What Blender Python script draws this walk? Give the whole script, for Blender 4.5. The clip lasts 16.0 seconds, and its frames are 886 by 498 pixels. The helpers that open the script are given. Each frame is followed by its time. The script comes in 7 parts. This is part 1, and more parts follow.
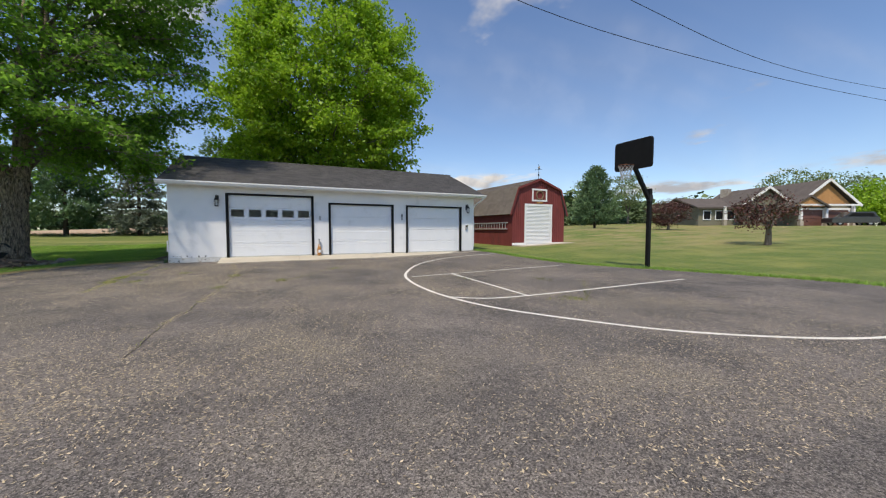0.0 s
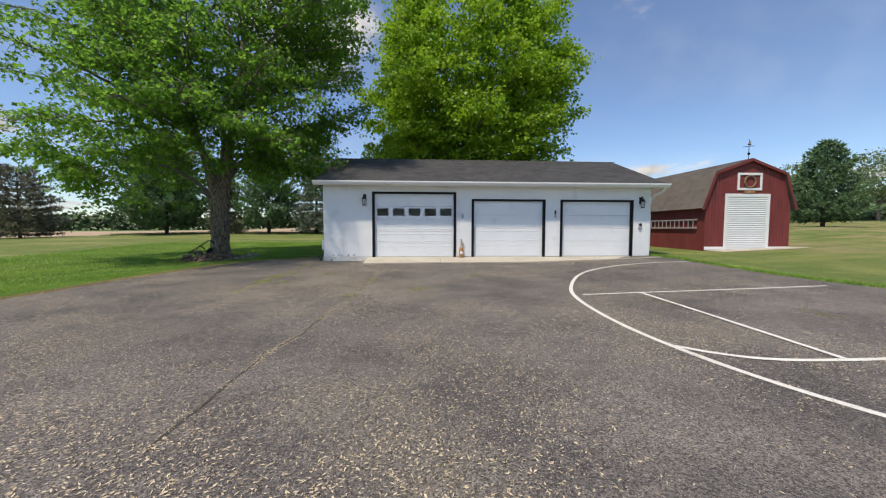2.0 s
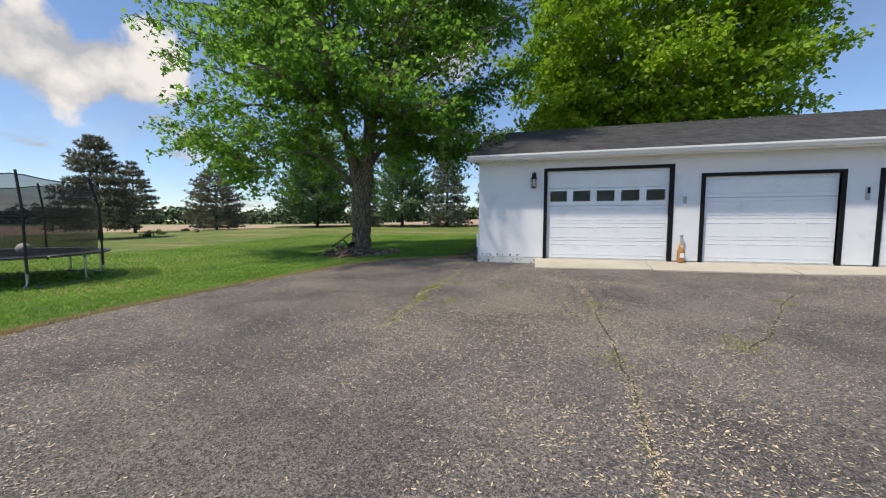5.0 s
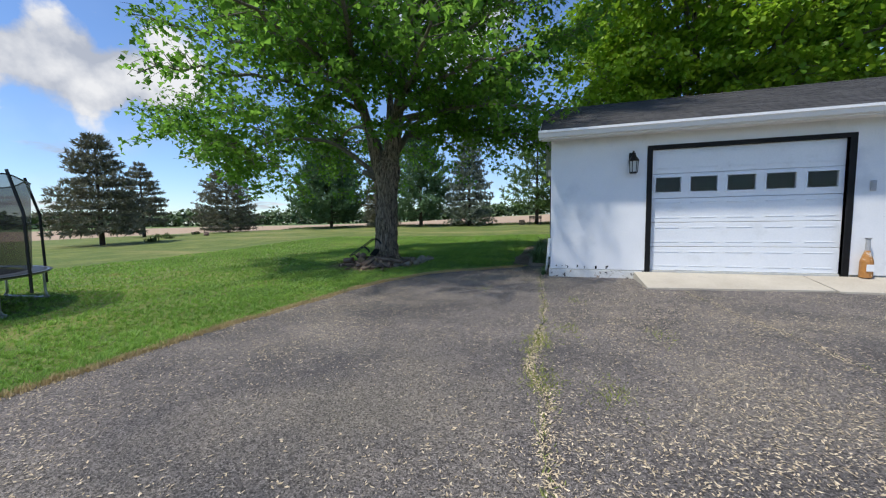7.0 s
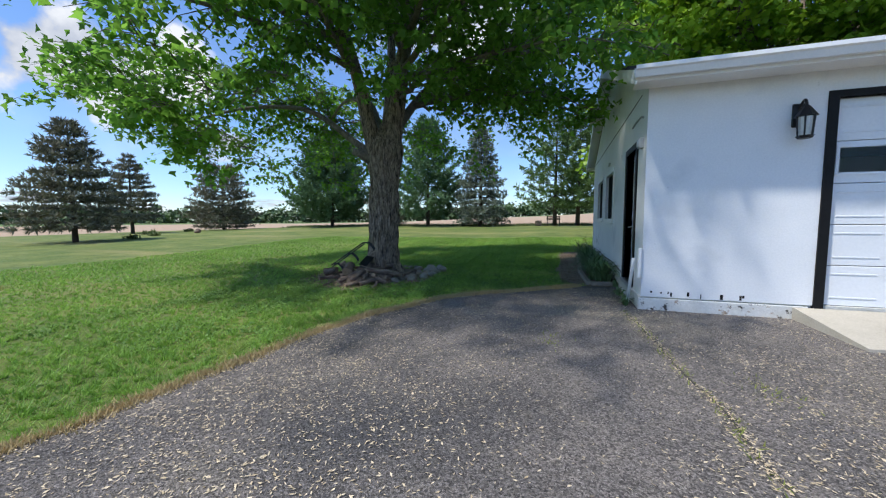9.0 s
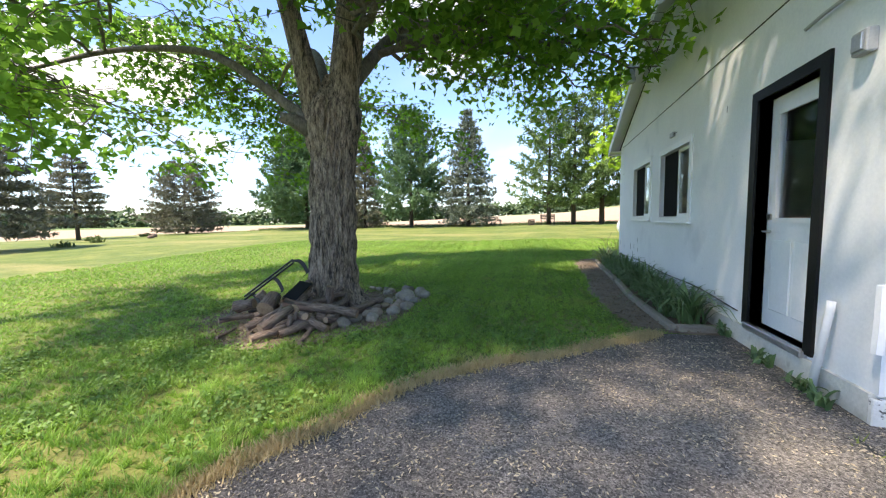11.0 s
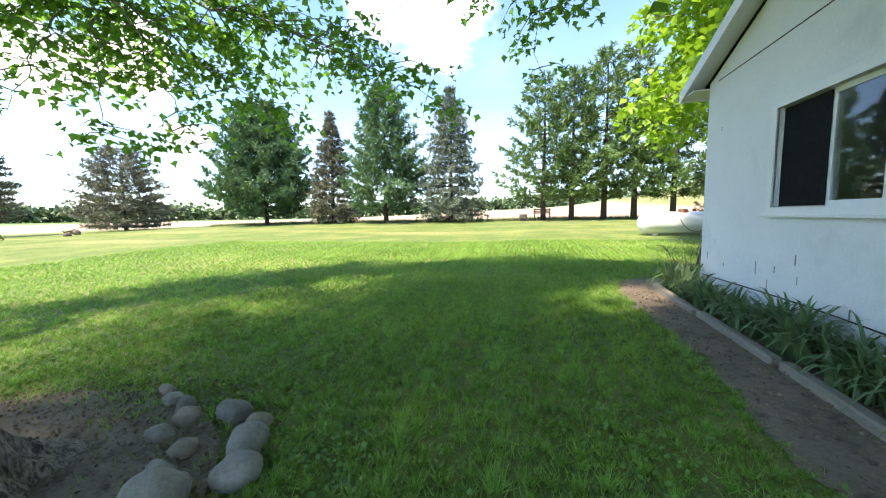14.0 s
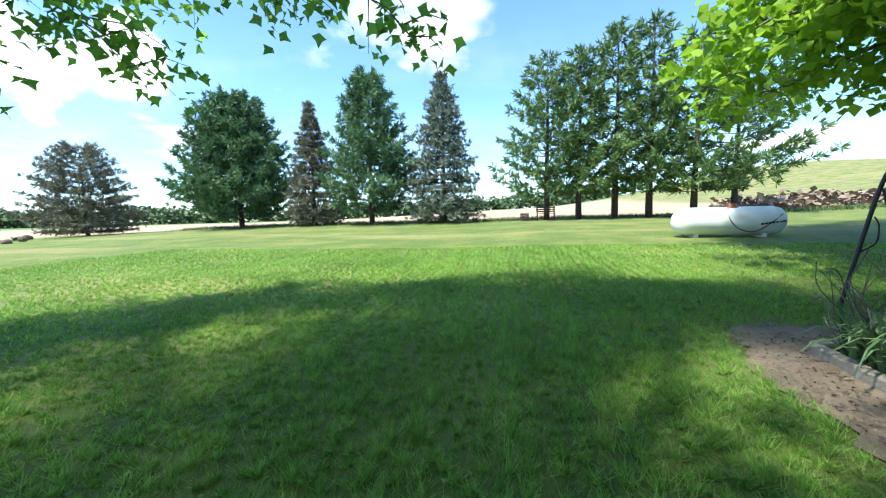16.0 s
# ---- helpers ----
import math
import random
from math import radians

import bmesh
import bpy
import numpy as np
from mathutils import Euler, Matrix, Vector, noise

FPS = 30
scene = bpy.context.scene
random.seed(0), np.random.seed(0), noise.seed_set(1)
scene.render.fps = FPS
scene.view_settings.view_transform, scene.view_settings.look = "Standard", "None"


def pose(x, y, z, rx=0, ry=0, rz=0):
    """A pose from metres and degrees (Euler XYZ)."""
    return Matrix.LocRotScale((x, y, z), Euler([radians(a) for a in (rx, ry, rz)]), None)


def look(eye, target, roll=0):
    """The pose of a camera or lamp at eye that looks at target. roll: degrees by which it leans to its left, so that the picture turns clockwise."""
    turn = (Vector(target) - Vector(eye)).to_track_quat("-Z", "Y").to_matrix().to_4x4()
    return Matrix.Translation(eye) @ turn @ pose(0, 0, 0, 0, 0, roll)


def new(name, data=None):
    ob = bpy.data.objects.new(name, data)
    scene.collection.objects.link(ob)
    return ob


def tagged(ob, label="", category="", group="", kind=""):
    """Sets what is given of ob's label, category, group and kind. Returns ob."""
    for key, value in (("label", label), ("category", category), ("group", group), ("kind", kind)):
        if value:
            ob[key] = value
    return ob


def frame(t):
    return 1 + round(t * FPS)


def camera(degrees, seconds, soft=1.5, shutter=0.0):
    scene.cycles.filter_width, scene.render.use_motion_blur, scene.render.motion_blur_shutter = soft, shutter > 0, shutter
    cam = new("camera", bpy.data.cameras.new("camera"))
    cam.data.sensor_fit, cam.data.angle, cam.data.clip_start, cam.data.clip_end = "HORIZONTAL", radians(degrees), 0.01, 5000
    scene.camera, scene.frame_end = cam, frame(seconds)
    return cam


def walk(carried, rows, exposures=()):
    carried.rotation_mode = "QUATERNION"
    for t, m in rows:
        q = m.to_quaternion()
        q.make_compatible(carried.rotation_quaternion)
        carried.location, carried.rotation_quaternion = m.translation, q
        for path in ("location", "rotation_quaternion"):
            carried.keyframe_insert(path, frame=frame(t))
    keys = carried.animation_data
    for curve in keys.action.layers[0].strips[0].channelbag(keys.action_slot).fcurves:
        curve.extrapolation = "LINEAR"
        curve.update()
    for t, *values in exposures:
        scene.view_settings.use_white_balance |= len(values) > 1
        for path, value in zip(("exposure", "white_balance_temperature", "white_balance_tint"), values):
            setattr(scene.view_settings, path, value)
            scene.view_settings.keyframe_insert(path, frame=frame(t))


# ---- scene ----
cam = camera(101.7, 16.0, soft=1.2)
PATH = [
    (0, (0.074, 0.121, 1.276), (0.933, 1.924, 1.169), 0.1),
    (0.5, (0.237, 0.639, 1.276), (0.967, 2.497, 1.165), 0.1),
    (1, (0.355, 1.218, 1.273), (0.928, 3.131, 1.163), 0.1),
    (1.5, (0.326, 1.79, 1.28), (0.7, 3.751, 1.167), 0.2),
    (2, (0.321, 2.422, 1.288), (0.45, 4.415, 1.174), 0.1),
    (2.5, (0.18, 2.947, 1.272), (0.045, 4.939, 1.157), 0.2),
    (3, (-0.016, 3.574, 1.247), (-0.383, 5.536, 1.134), 0.2),
    (3.5, (-0.31, 4.107, 1.242), (-0.745, 6.056, 1.127), 0.2),
    (4, (-0.645, 4.702, 1.212), (-1.099, 6.646, 1.098), 0.2),
    (4.5, (-1.133, 5.289, 1.191), (-1.627, 7.223, 1.071), 0.3),
    (5, (-1.619, 5.882, 1.206), (-2.133, 7.809, 1.056), 0.0),
    (5.2, (-1.831, 6.127, 1.217), (-2.351, 8.052, 1.071), -0.1),
    (7.3, (-3.502, 8.737, 1.289), (-4.097, 10.639, 1.126), -0.7),
    (7.5, (-3.611, 9.017, 1.262), (-4.215, 10.917, 1.098), -0.5),
    (8, (-3.882, 9.73, 1.243), (-4.491, 11.629, 1.08), -0.5),
    (8.5, (-4.179, 10.466, 1.242), (-4.794, 12.362, 1.081), -0.4),
    (8.7, (-4.279, 10.734, 1.232), (-4.897, 12.63, 1.072), -0.2),
    (10.8, (-5.257, 13.679, 1.255), (-5.808, 15.596, 1.101), -1.0),
    (11, (-5.259, 13.959, 1.26), (-5.799, 15.878, 1.099), -0.9),
    (11.5, (-5.319, 14.71, 1.229), (-5.853, 16.629, 1.057), -0.9),
    (12, (-5.379, 15.526, 1.232), (-5.915, 17.443, 1.043), -0.8),
    (12.5, (-5.483, 16.186, 1.257), (-6.022, 18.103, 1.067), -0.8),
    (13, (-5.578, 16.88, 1.252), (-6.086, 18.805, 1.062), -0.8),
    (13.5, (-5.717, 17.577, 1.251), (-6.202, 19.508, 1.06), -0.7),
    (14, (-5.824, 18.267, 1.242), (-6.293, 20.202, 1.052), -0.8),
    (14.5, (-5.924, 18.946, 1.253), (-6.399, 20.88, 1.063), -1.0),
    (15, (-5.984, 19.669, 1.237), (-6.461, 21.601, 1.043), -1.3),
    (15.5, (-6.051, 20.426, 1.223), (-6.529, 22.359, 1.03), -1.3),
    (16, (-6.095, 21.229, 1.192), (-6.555, 23.167, 1.005), -1.4),
]
EXPOSURES = [(0, -0.05, 7600, 10), (5, 0.0, 7400, 10), (7.3, 0.02, 6500, 9), (8.7, 0.08, 6300, 9), (11, 1.3, 7600, 14), (12.5, 1.6, 7800, 16), (14, 1.62, 7500, 9), (16, 1.22, 6400, 0)]
walk(cam, [(t, look(eye, target, roll)) for t, eye, target, roll in PATH], EXPOSURES)

# ---- light ----
SUN = Vector((-0.323, -0.34, 0.883)).normalized()
sun = new("sun", bpy.data.lights.new("sun", "SUN"))
sun.data.energy, sun.data.angle, sun.data.color = 4.3, radians(2.5), (1.0, 0.95, 0.87)
sun.matrix_world = look(SUN * 60, (0, 0, 0))


def build_world():
    world = bpy.data.worlds.new("sky")
    scene.world = world
    world.use_nodes = True
    nodes, links = world.node_tree.nodes, world.node_tree.links
    nodes.clear()
    out = nodes.new("ShaderNodeOutputWorld")
    back = nodes.new("ShaderNodeBackground")
    sky = nodes.new("ShaderNodeTexSky")
    sky.sky_type, sky.sun_disc = "NISHITA", False
    sky.sun_elevation, sky.sun_rotation = math.asin(SUN.z), math.atan2(SUN.x, SUN.y)
    sky.air_density, sky.dust_density, sky.ozone_density = 1.0, 0.15, 3.5
    back.inputs["Strength"].default_value = 0.15
    # fair-weather clouds on a flat layer
    coord = nodes.new("ShaderNodeTexCoord")
    sep = nodes.new("ShaderNodeSeparateXYZ")
    links.new(coord.outputs["Generated"], sep.inputs[0])

    def math_node(op, a, b):
        n = nodes.new("ShaderNodeMath")
        n.operation = op
        for i, v in enumerate((a, b)):
            if isinstance(v, (int, float)):
                n.inputs[i].default_value = v
            else:
                links.new(v, n.inputs[i])
        return n.outputs[0]

    up = math_node("ADD", math_node("MAXIMUM", sep.outputs[2], 0.0), 0.13)
    flat = nodes.new("ShaderNodeCombineXYZ")
    links.new(math_node("DIVIDE", sep.outputs[0], up), flat.inputs[0])
    links.new(math_node("DIVIDE", sep.outputs[1], up), flat.inputs[1])
    flat.inputs[2].default_value = 3.7

    def cloud(scale, detail, low, high, stretch, distortion=0.0):
        place = nodes.new("ShaderNodeMapping")
        place.inputs["Scale"].default_value = stretch
        links.new(flat.outputs[0], place.inputs[0])
        n = nodes.new("ShaderNodeTexNoise")
        n.inputs["Scale"].default_value, n.inputs["Detail"].default_value = scale, detail
        n.inputs["Roughness"].default_value, n.inputs["Distortion"].default_value = 0.55, distortion
        links.new(place.outputs[0], n.inputs["Vector"])
        r = nodes.new("ShaderNodeMapRange")
        r.interpolation_type = "SMOOTHSTEP"
        r.inputs["From Min"].default_value, r.inputs["From Max"].default_value = low, high
        links.new(n.outputs["Fac"], r.inputs["Value"])
        return r.outputs["Result"]

    puffs = cloud(0.95, 6, 0.585, 0.69, (1.0, 0.8, 1.0))
    veil = math_node("MULTIPLY", cloud(0.5, 4, 0.45, 0.85, (0.45, 1.5, 1.0), 0.6), 0.36)
    # one large heap of cumulus low in the west
    heap_at = Vector((-0.83, 0.48, 0.29)).normalized()
    gap = nodes.new("ShaderNodeVectorMath")
    gap.operation = "SUBTRACT"
    gap.inputs[1].default_value = heap_at
    links.new(coord.outputs["Generated"], gap.inputs[0])
    flatten = nodes.new("ShaderNodeVectorMath")
    flatten.operation = "MULTIPLY"
    flatten.inputs[1].default_value = (1.0, 1.0, 2.1)
    links.new(gap.outputs[0], flatten.inputs[0])
    far = nodes.new("ShaderNodeVectorMath")
    far.operation = "LENGTH"
    links.new(flatten.outputs[0], far.inputs[0])
    billow = nodes.new("ShaderNodeTexNoise")
    billow.inputs["Scale"].default_value, billow.inputs["Detail"].default_value = 10.0, 8.0
    links.new(coord.outputs["Generated"], billow.inputs["Vector"])
    body = math_node("SUBTRACT", math_node("MULTIPLY", billow.outputs["Fac"], 0.5), far.outputs["Value"])
    soft_edge = nodes.new("ShaderNodeMapRange")
    soft_edge.inputs["From Min"].default_value, soft_edge.inputs["From Max"].default_value = 0.06, 0.12
    links.new(body, soft_edge.inputs["Value"])
    puffs = math_node("MAXIMUM", puffs, soft_edge.outputs["Result"])
    cover = math_node("MAXIMUM", puffs, veil)
    mix = nodes.new("ShaderNodeMix")
    mix.data_type = "RGBA"
    links.new(cover, mix.inputs["Factor"])
    deep = nodes.new("ShaderNodeMix")
    deep.data_type, deep.blend_type = "RGBA", "MULTIPLY"
    deep.inputs["Factor"].default_value = 1.0
    deep.inputs["B"].default_value = (0.88, 1.0, 1.2, 1)
    links.new(sky.outputs[0], deep.inputs["A"])
    links.new(deep.outputs["Result"], mix.inputs["A"])
    # the clouds' own body: bright heads, greyer folds
    folds = nodes.new("ShaderNodeMix")
    folds.data_type = "RGBA"
    folds.inputs["A"].default_value, folds.inputs["B"].default_value = (3.0, 3.3, 4.0, 1), (5.6, 5.7, 6.0, 1)
    fold = nodes.new("ShaderNodeMapRange")
    fold.inputs["From Min"].default_value, fold.inputs["From Max"].default_value = 0.42, 0.6
    links.new(billow.outputs["Fac"], fold.inputs["Value"])
    links.new(fold.outputs["Result"], folds.inputs["Factor"])
    links.new(folds.outputs["Result"], mix.inputs["B"])
    links.new(mix.outputs["Result"], back.inputs["Color"])
    links.new(back.outputs[0], out.inputs[0])


build_world()


# ---- materials ----
def material(name, dark, light, rough=0.8, scale=6.0, bump=0.15, fine=60.0, metal=0.0, stretch=(1, 1, 1), spots=None, island=0.0, thin=0.0, coat=0.0, contrast=0.35, shine=0.5):
    """Two-scale noise between two colours with a bump. spots: (colour, scale, low, high). thin: share of light let through."""
    m = bpy.data.materials.new(name)
    m.use_nodes = True
    nodes, links = m.node_tree.nodes, m.node_tree.links
    bsdf = nodes["Principled BSDF"]
    bsdf.inputs["Roughness"].default_value, bsdf.inputs["Metallic"].default_value = rough, metal
    bsdf.inputs["Coat Weight"].default_value = coat
    bsdf.inputs["Specular IOR Level"].default_value = shine
    coord = nodes.new("ShaderNodeTexCoord")
    place = nodes.new("ShaderNodeMapping")
    place.inputs["Scale"].default_value = stretch
    links.new(coord.outputs["Object"], place.inputs[0])

    def noise_node(s, detail=5, rough_=0.6):
        n = nodes.new("ShaderNodeTexNoise")
        n.inputs["Scale"].default_value, n.inputs["Detail"].default_value, n.inputs["Roughness"].default_value = s, detail, rough_
        links.new(place.outputs[0], n.inputs["Vector"])
        return n.outputs["Fac"]

    def mixed(fac, a, b):
        n = nodes.new("ShaderNodeMix")
        n.data_type = "RGBA"
        for key, v in (("Factor", fac), ("A", a), ("B", b)):
            if isinstance(v, tuple):
                n.inputs[key].default_value = (*v, 1)
            elif isinstance(v, float):
                n.inputs[key].default_value = v
            else:
                links.new(v, n.inputs[key])
        return n.outputs["Result"]

    def ranged(v, low, high):
        r = nodes.new("ShaderNodeMapRange")
        r.inputs["From Min"].default_value, r.inputs["From Max"].default_value = low, high
        links.new(v, r.inputs["Value"])
        return r.outputs["Result"]

    large, small = noise_node(scale), noise_node(fine)
    both = nodes.new("ShaderNodeMath")
    both.operation = "ADD"
    links.new(large, both.inputs[0])
    links.new(small, both.inputs[1])
    factor = ranged(both.outputs[0], 1 - contrast, 1 + contrast)
    if island:
        geo = nodes.new("ShaderNodeNewGeometry")
        blend = nodes.new("ShaderNodeMix")
        blend.inputs["Factor"].default_value = island
        links.new(factor, blend.inputs["A"])
        links.new(geo.outputs["Random Per Island"], blend.inputs["B"])
        factor = blend.outputs["Result"]
    colour = mixed(factor, dark, light)
    for tint, s, low, high in spots or ():
        colour = mixed(ranged(noise_node(s, 4), low, high), colour, tint)
    links.new(colour, bsdf.inputs["Base Color"])
    if bump:
        b = nodes.new("ShaderNodeBump")
        b.inputs["Strength"].default_value, b.inputs["Distance"].default_value = bump, 0.02
        links.new(both.outputs[0], b.inputs["Height"])
        links.new(b.outputs[0], bsdf.inputs["Normal"])
    if thin:
        out = nodes["Material Output"]
        through_ = nodes.new("ShaderNodeBsdfTranslucent")
        links.new(colour, through_.inputs["Color"])
        add = nodes.new("ShaderNodeMixShader")
        add.inputs[0].default_value = thin
        links.new(bsdf.outputs[0], add.inputs[1])
        links.new(through_.outputs[0], add.inputs[2])
        links.new(add.outputs[0], out.inputs[0])
    return m


def glass_material(name, tint=(0.9, 0.95, 0.95), ior=1.25):
    m = bpy.data.materials.new(name)
    m.use_nodes = True
    b = m.node_tree.nodes["Principled BSDF"]
    b.inputs["Base Color"].default_value = (*tint, 1)
    b.inputs["Roughness"].default_value, b.inputs["Transmission Weight"].default_value, b.inputs["IOR"].default_value = 0.02, 1.0, ior
    return m


STUCCO = material("white_painted_block", (0.68, 0.7, 0.72), (0.8, 0.81, 0.82), 0.75, 1.3, 0.12, 45, spots=(((0.52, 0.55, 0.58), 0.9, 0.58, 0.8), ((0.42, 0.42, 0.4), 7.0, 0.72, 0.82)))
WHITE = material("white_paint", (0.72, 0.73, 0.74), (0.82, 0.82, 0.82), 0.45, 2.0, 0.03, 40)
DOOR_WHITE = material("white_door_enamel", (0.7, 0.73, 0.76), (0.8, 0.82, 0.84), 0.4, 1.2, 0.02, 30, spots=(((0.6, 0.62, 0.62), 2.2, 0.6, 0.85),))
BLACK = material("black_trim_paint", (0.004, 0.004, 0.0045), (0.011, 0.011, 0.0115), 0.55, 5, 0.08, 60, shine=0.2)
SHINGLE = material("asphalt_shingle", (0.028, 0.028, 0.032), (0.085, 0.083, 0.085), 0.95, 2.5, 0.3, 120, island=0.45)
CONCRETE = material("concrete", (0.36, 0.32, 0.26), (0.52, 0.48, 0.4), 0.9, 1.5, 0.15, 50, spots=(((0.25, 0.22, 0.18), 3.0, 0.62, 0.8),))
CHIPPED = material("chipped_foundation_paint", (0.55, 0.55, 0.52), (0.72, 0.72, 0.7), 0.9, 4, 0.4, 40, spots=(((0.06, 0.055, 0.05), 11.0, 0.6, 0.66), ((0.3, 0.2, 0.12), 9.0, 0.62, 0.7)))
FOUNDATION = material("limewashed_foundation", (0.5, 0.5, 0.46), (0.68, 0.67, 0.62), 0.9, 4, 0.35, 40, spots=(((0.3, 0.29, 0.25), 5.0, 0.58, 0.75),))
DARK = material("dark_interior", (0.008, 0.008, 0.008), (0.02, 0.02, 0.02), 0.9, 3, 0)
GLASS = glass_material("window_glass")
SIDE_GLASS = glass_material("side_window_glass", ior=1.42)
METAL = material("galvanised_metal", (0.35, 0.36, 0.37), (0.5, 0.51, 0.52), 0.4, 8, 0.05, 60, metal=0.8)
IRON = material("black_iron", (0.012, 0.012, 0.013), (0.035, 0.033, 0.032), 0.45, 10, 0.1, 80, metal=0.3)
RED = material("barn_red_paint", (0.13, 0.022, 0.022), (0.22, 0.04, 0.038), 0.8, 3, 0.15, 50, stretch=(1, 1, 0.25), spots=(((0.09, 0.03, 0.03), 2.0, 0.6, 0.8),))
BARN_ROOF = material("weathered_brown_shingle", (0.11, 0.095, 0.085), (0.2, 0.175, 0.155), 0.95, 2, 0.25, 90, island=0.35)
BARK = material("maple_bark", (0.065, 0.047, 0.036), (0.44, 0.35, 0.265), 0.95, 20, 1.0, 75, stretch=(1, 1, 0.2), spots=(((0.035, 0.027, 0.022), 16.0, 0.54, 0.66), ((0.2, 0.19, 0.1), 2.0, 0.66, 0.85)), contrast=0.2)
TWIG = material("branch_bark", (0.06, 0.05, 0.042), (0.2, 0.17, 0.14), 0.95, 7, 0.4, 40, stretch=(1, 1, 0.4))
PINE_BARK = material("pine_bark", (0.035, 0.027, 0.022), (0.11, 0.085, 0.07), 0.95, 7, 0.5, 40, stretch=(1, 1, 0.4))
LEAF = material("maple_leaf", (0.075, 0.19, 0.022), (0.27, 0.5, 0.075), 0.45, 0.5, 0, 6, island=0.6, thin=0.76)
LEAF_LIGHT = material("young_maple_leaf", (0.14, 0.3, 0.018), (0.4, 0.6, 0.05), 0.5, 0.4, 0, 5, island=0.6, thin=0.48)


# ---- building helpers ----
def sstep(a, b, v):
    t = np.clip((np.asarray(v, float) - a) / (b - a), 0, 1)
    return t * t * (3 - 2 * t)


def height(x, y):
    """The lie of the land: level round the drive, rising gently to the back and to the neighbour's house."""
    x, y = np.asarray(x, float), np.asarray(y, float)
    back = 0.75 * np.clip((y - 24) / 23, 0, 1) * sstep(-70, -25, x) + 0.017 * np.clip(y - 47, 0, 280) * sstep(-150, 10, x)
    west = -0.1 * sstep(-4.8, -9.5, x) - 0.18 * sstep(-15, -45, x)
    east = 0.034 * np.clip(x - 11, 0, 48) * sstep(-30, 2, y) + 0.2 * sstep(4, 11, x) * sstep(9, 17, y)
    mound = 0.55 * np.exp(-(((x - 27) / 9) ** 2) - ((y - 27) / 7) ** 2)
    hill = 11.0 * np.exp(-(((x - 80) / 48) ** 2) - ((y - 165) / 55) ** 2) * sstep(50, 75, y)
    return back + west + east + mound + hill


def h(x, y):
    return float(height(x, y))


def mesh_of(name, verts, faces):
    me = bpy.data.meshes.new(name)
    me.from_pydata([tuple(v) for v in verts], [], [tuple(f) for f in faces])
    me.update()
    return me


def fast_mesh(name, verts, polys):
    """A mesh of equal polygons from numpy arrays."""
    n, k = polys.shape
    me = bpy.data.meshes.new(name)
    me.vertices.add(len(verts))
    me.vertices.foreach_set("co", np.ascontiguousarray(verts, np.float32).ravel())
    me.loops.add(n * k)
    me.loops.foreach_set("vertex_index", np.ascontiguousarray(polys, np.int32).ravel())
    me.polygons.add(n)
    me.polygons.foreach_set("loop_start", np.arange(0, n * k, k, dtype=np.int32))
    me.update(calc_edges=True)
    me.validate()
    return me


def thing(name, at, label, category, group="", kind=""):
    ob = new(name)
    ob.empty_display_size = 0.1
    ob.location = at
    return tagged(ob, label, category, group, kind)


def link(name, me, mat, parent=None, label="", smooth=False):
    if mat and not me.materials:
        me.materials.append(mat)
    if smooth:
        me.polygons.foreach_set("use_smooth", np.ones(len(me.polygons), bool))
    ob = new(name, me)
    if parent:
        ob.parent = parent
        if parent.type == "EMPTY":
            ob.matrix_parent_inverse = Matrix.Translation(-parent.location)
    if label:
        ob["label"] = label
    return ob


def part(name, bm, mat, parent=None, label="", smooth=False):
    me = bpy.data.meshes.new(name)
    bm.to_mesh(me)
    bm.free()
    return link(name, me, mat, parent, label, smooth)


def add_box(bm, lo, hi, bevel=0.0, m=None):
    lo, hi = Vector(lo), Vector(hi)
    made = bmesh.ops.create_cube(bm, size=1.0)["verts"]
    for v in made:
        v.co = Vector([(lo[i] + hi[i]) / 2 + v.co[i] * (hi[i] - lo[i]) for i in range(3)])
    if bevel:
        edges = list({e for v in made for e in v.link_edges})
        made = list({v for f in bmesh.ops.bevel(bm, geom=edges, offset=bevel, segments=1, affect="EDGES", profile=0.5)["faces"] for v in f.verts} | {v for v in made if v.is_valid})
    if m is not None:
        bmesh.ops.transform(bm, matrix=m, verts=made)
    return made


def box(lo, hi, bevel=0.0, m=None):
    bm = bmesh.new()
    add_box(bm, lo, hi, bevel, m)
    return bm


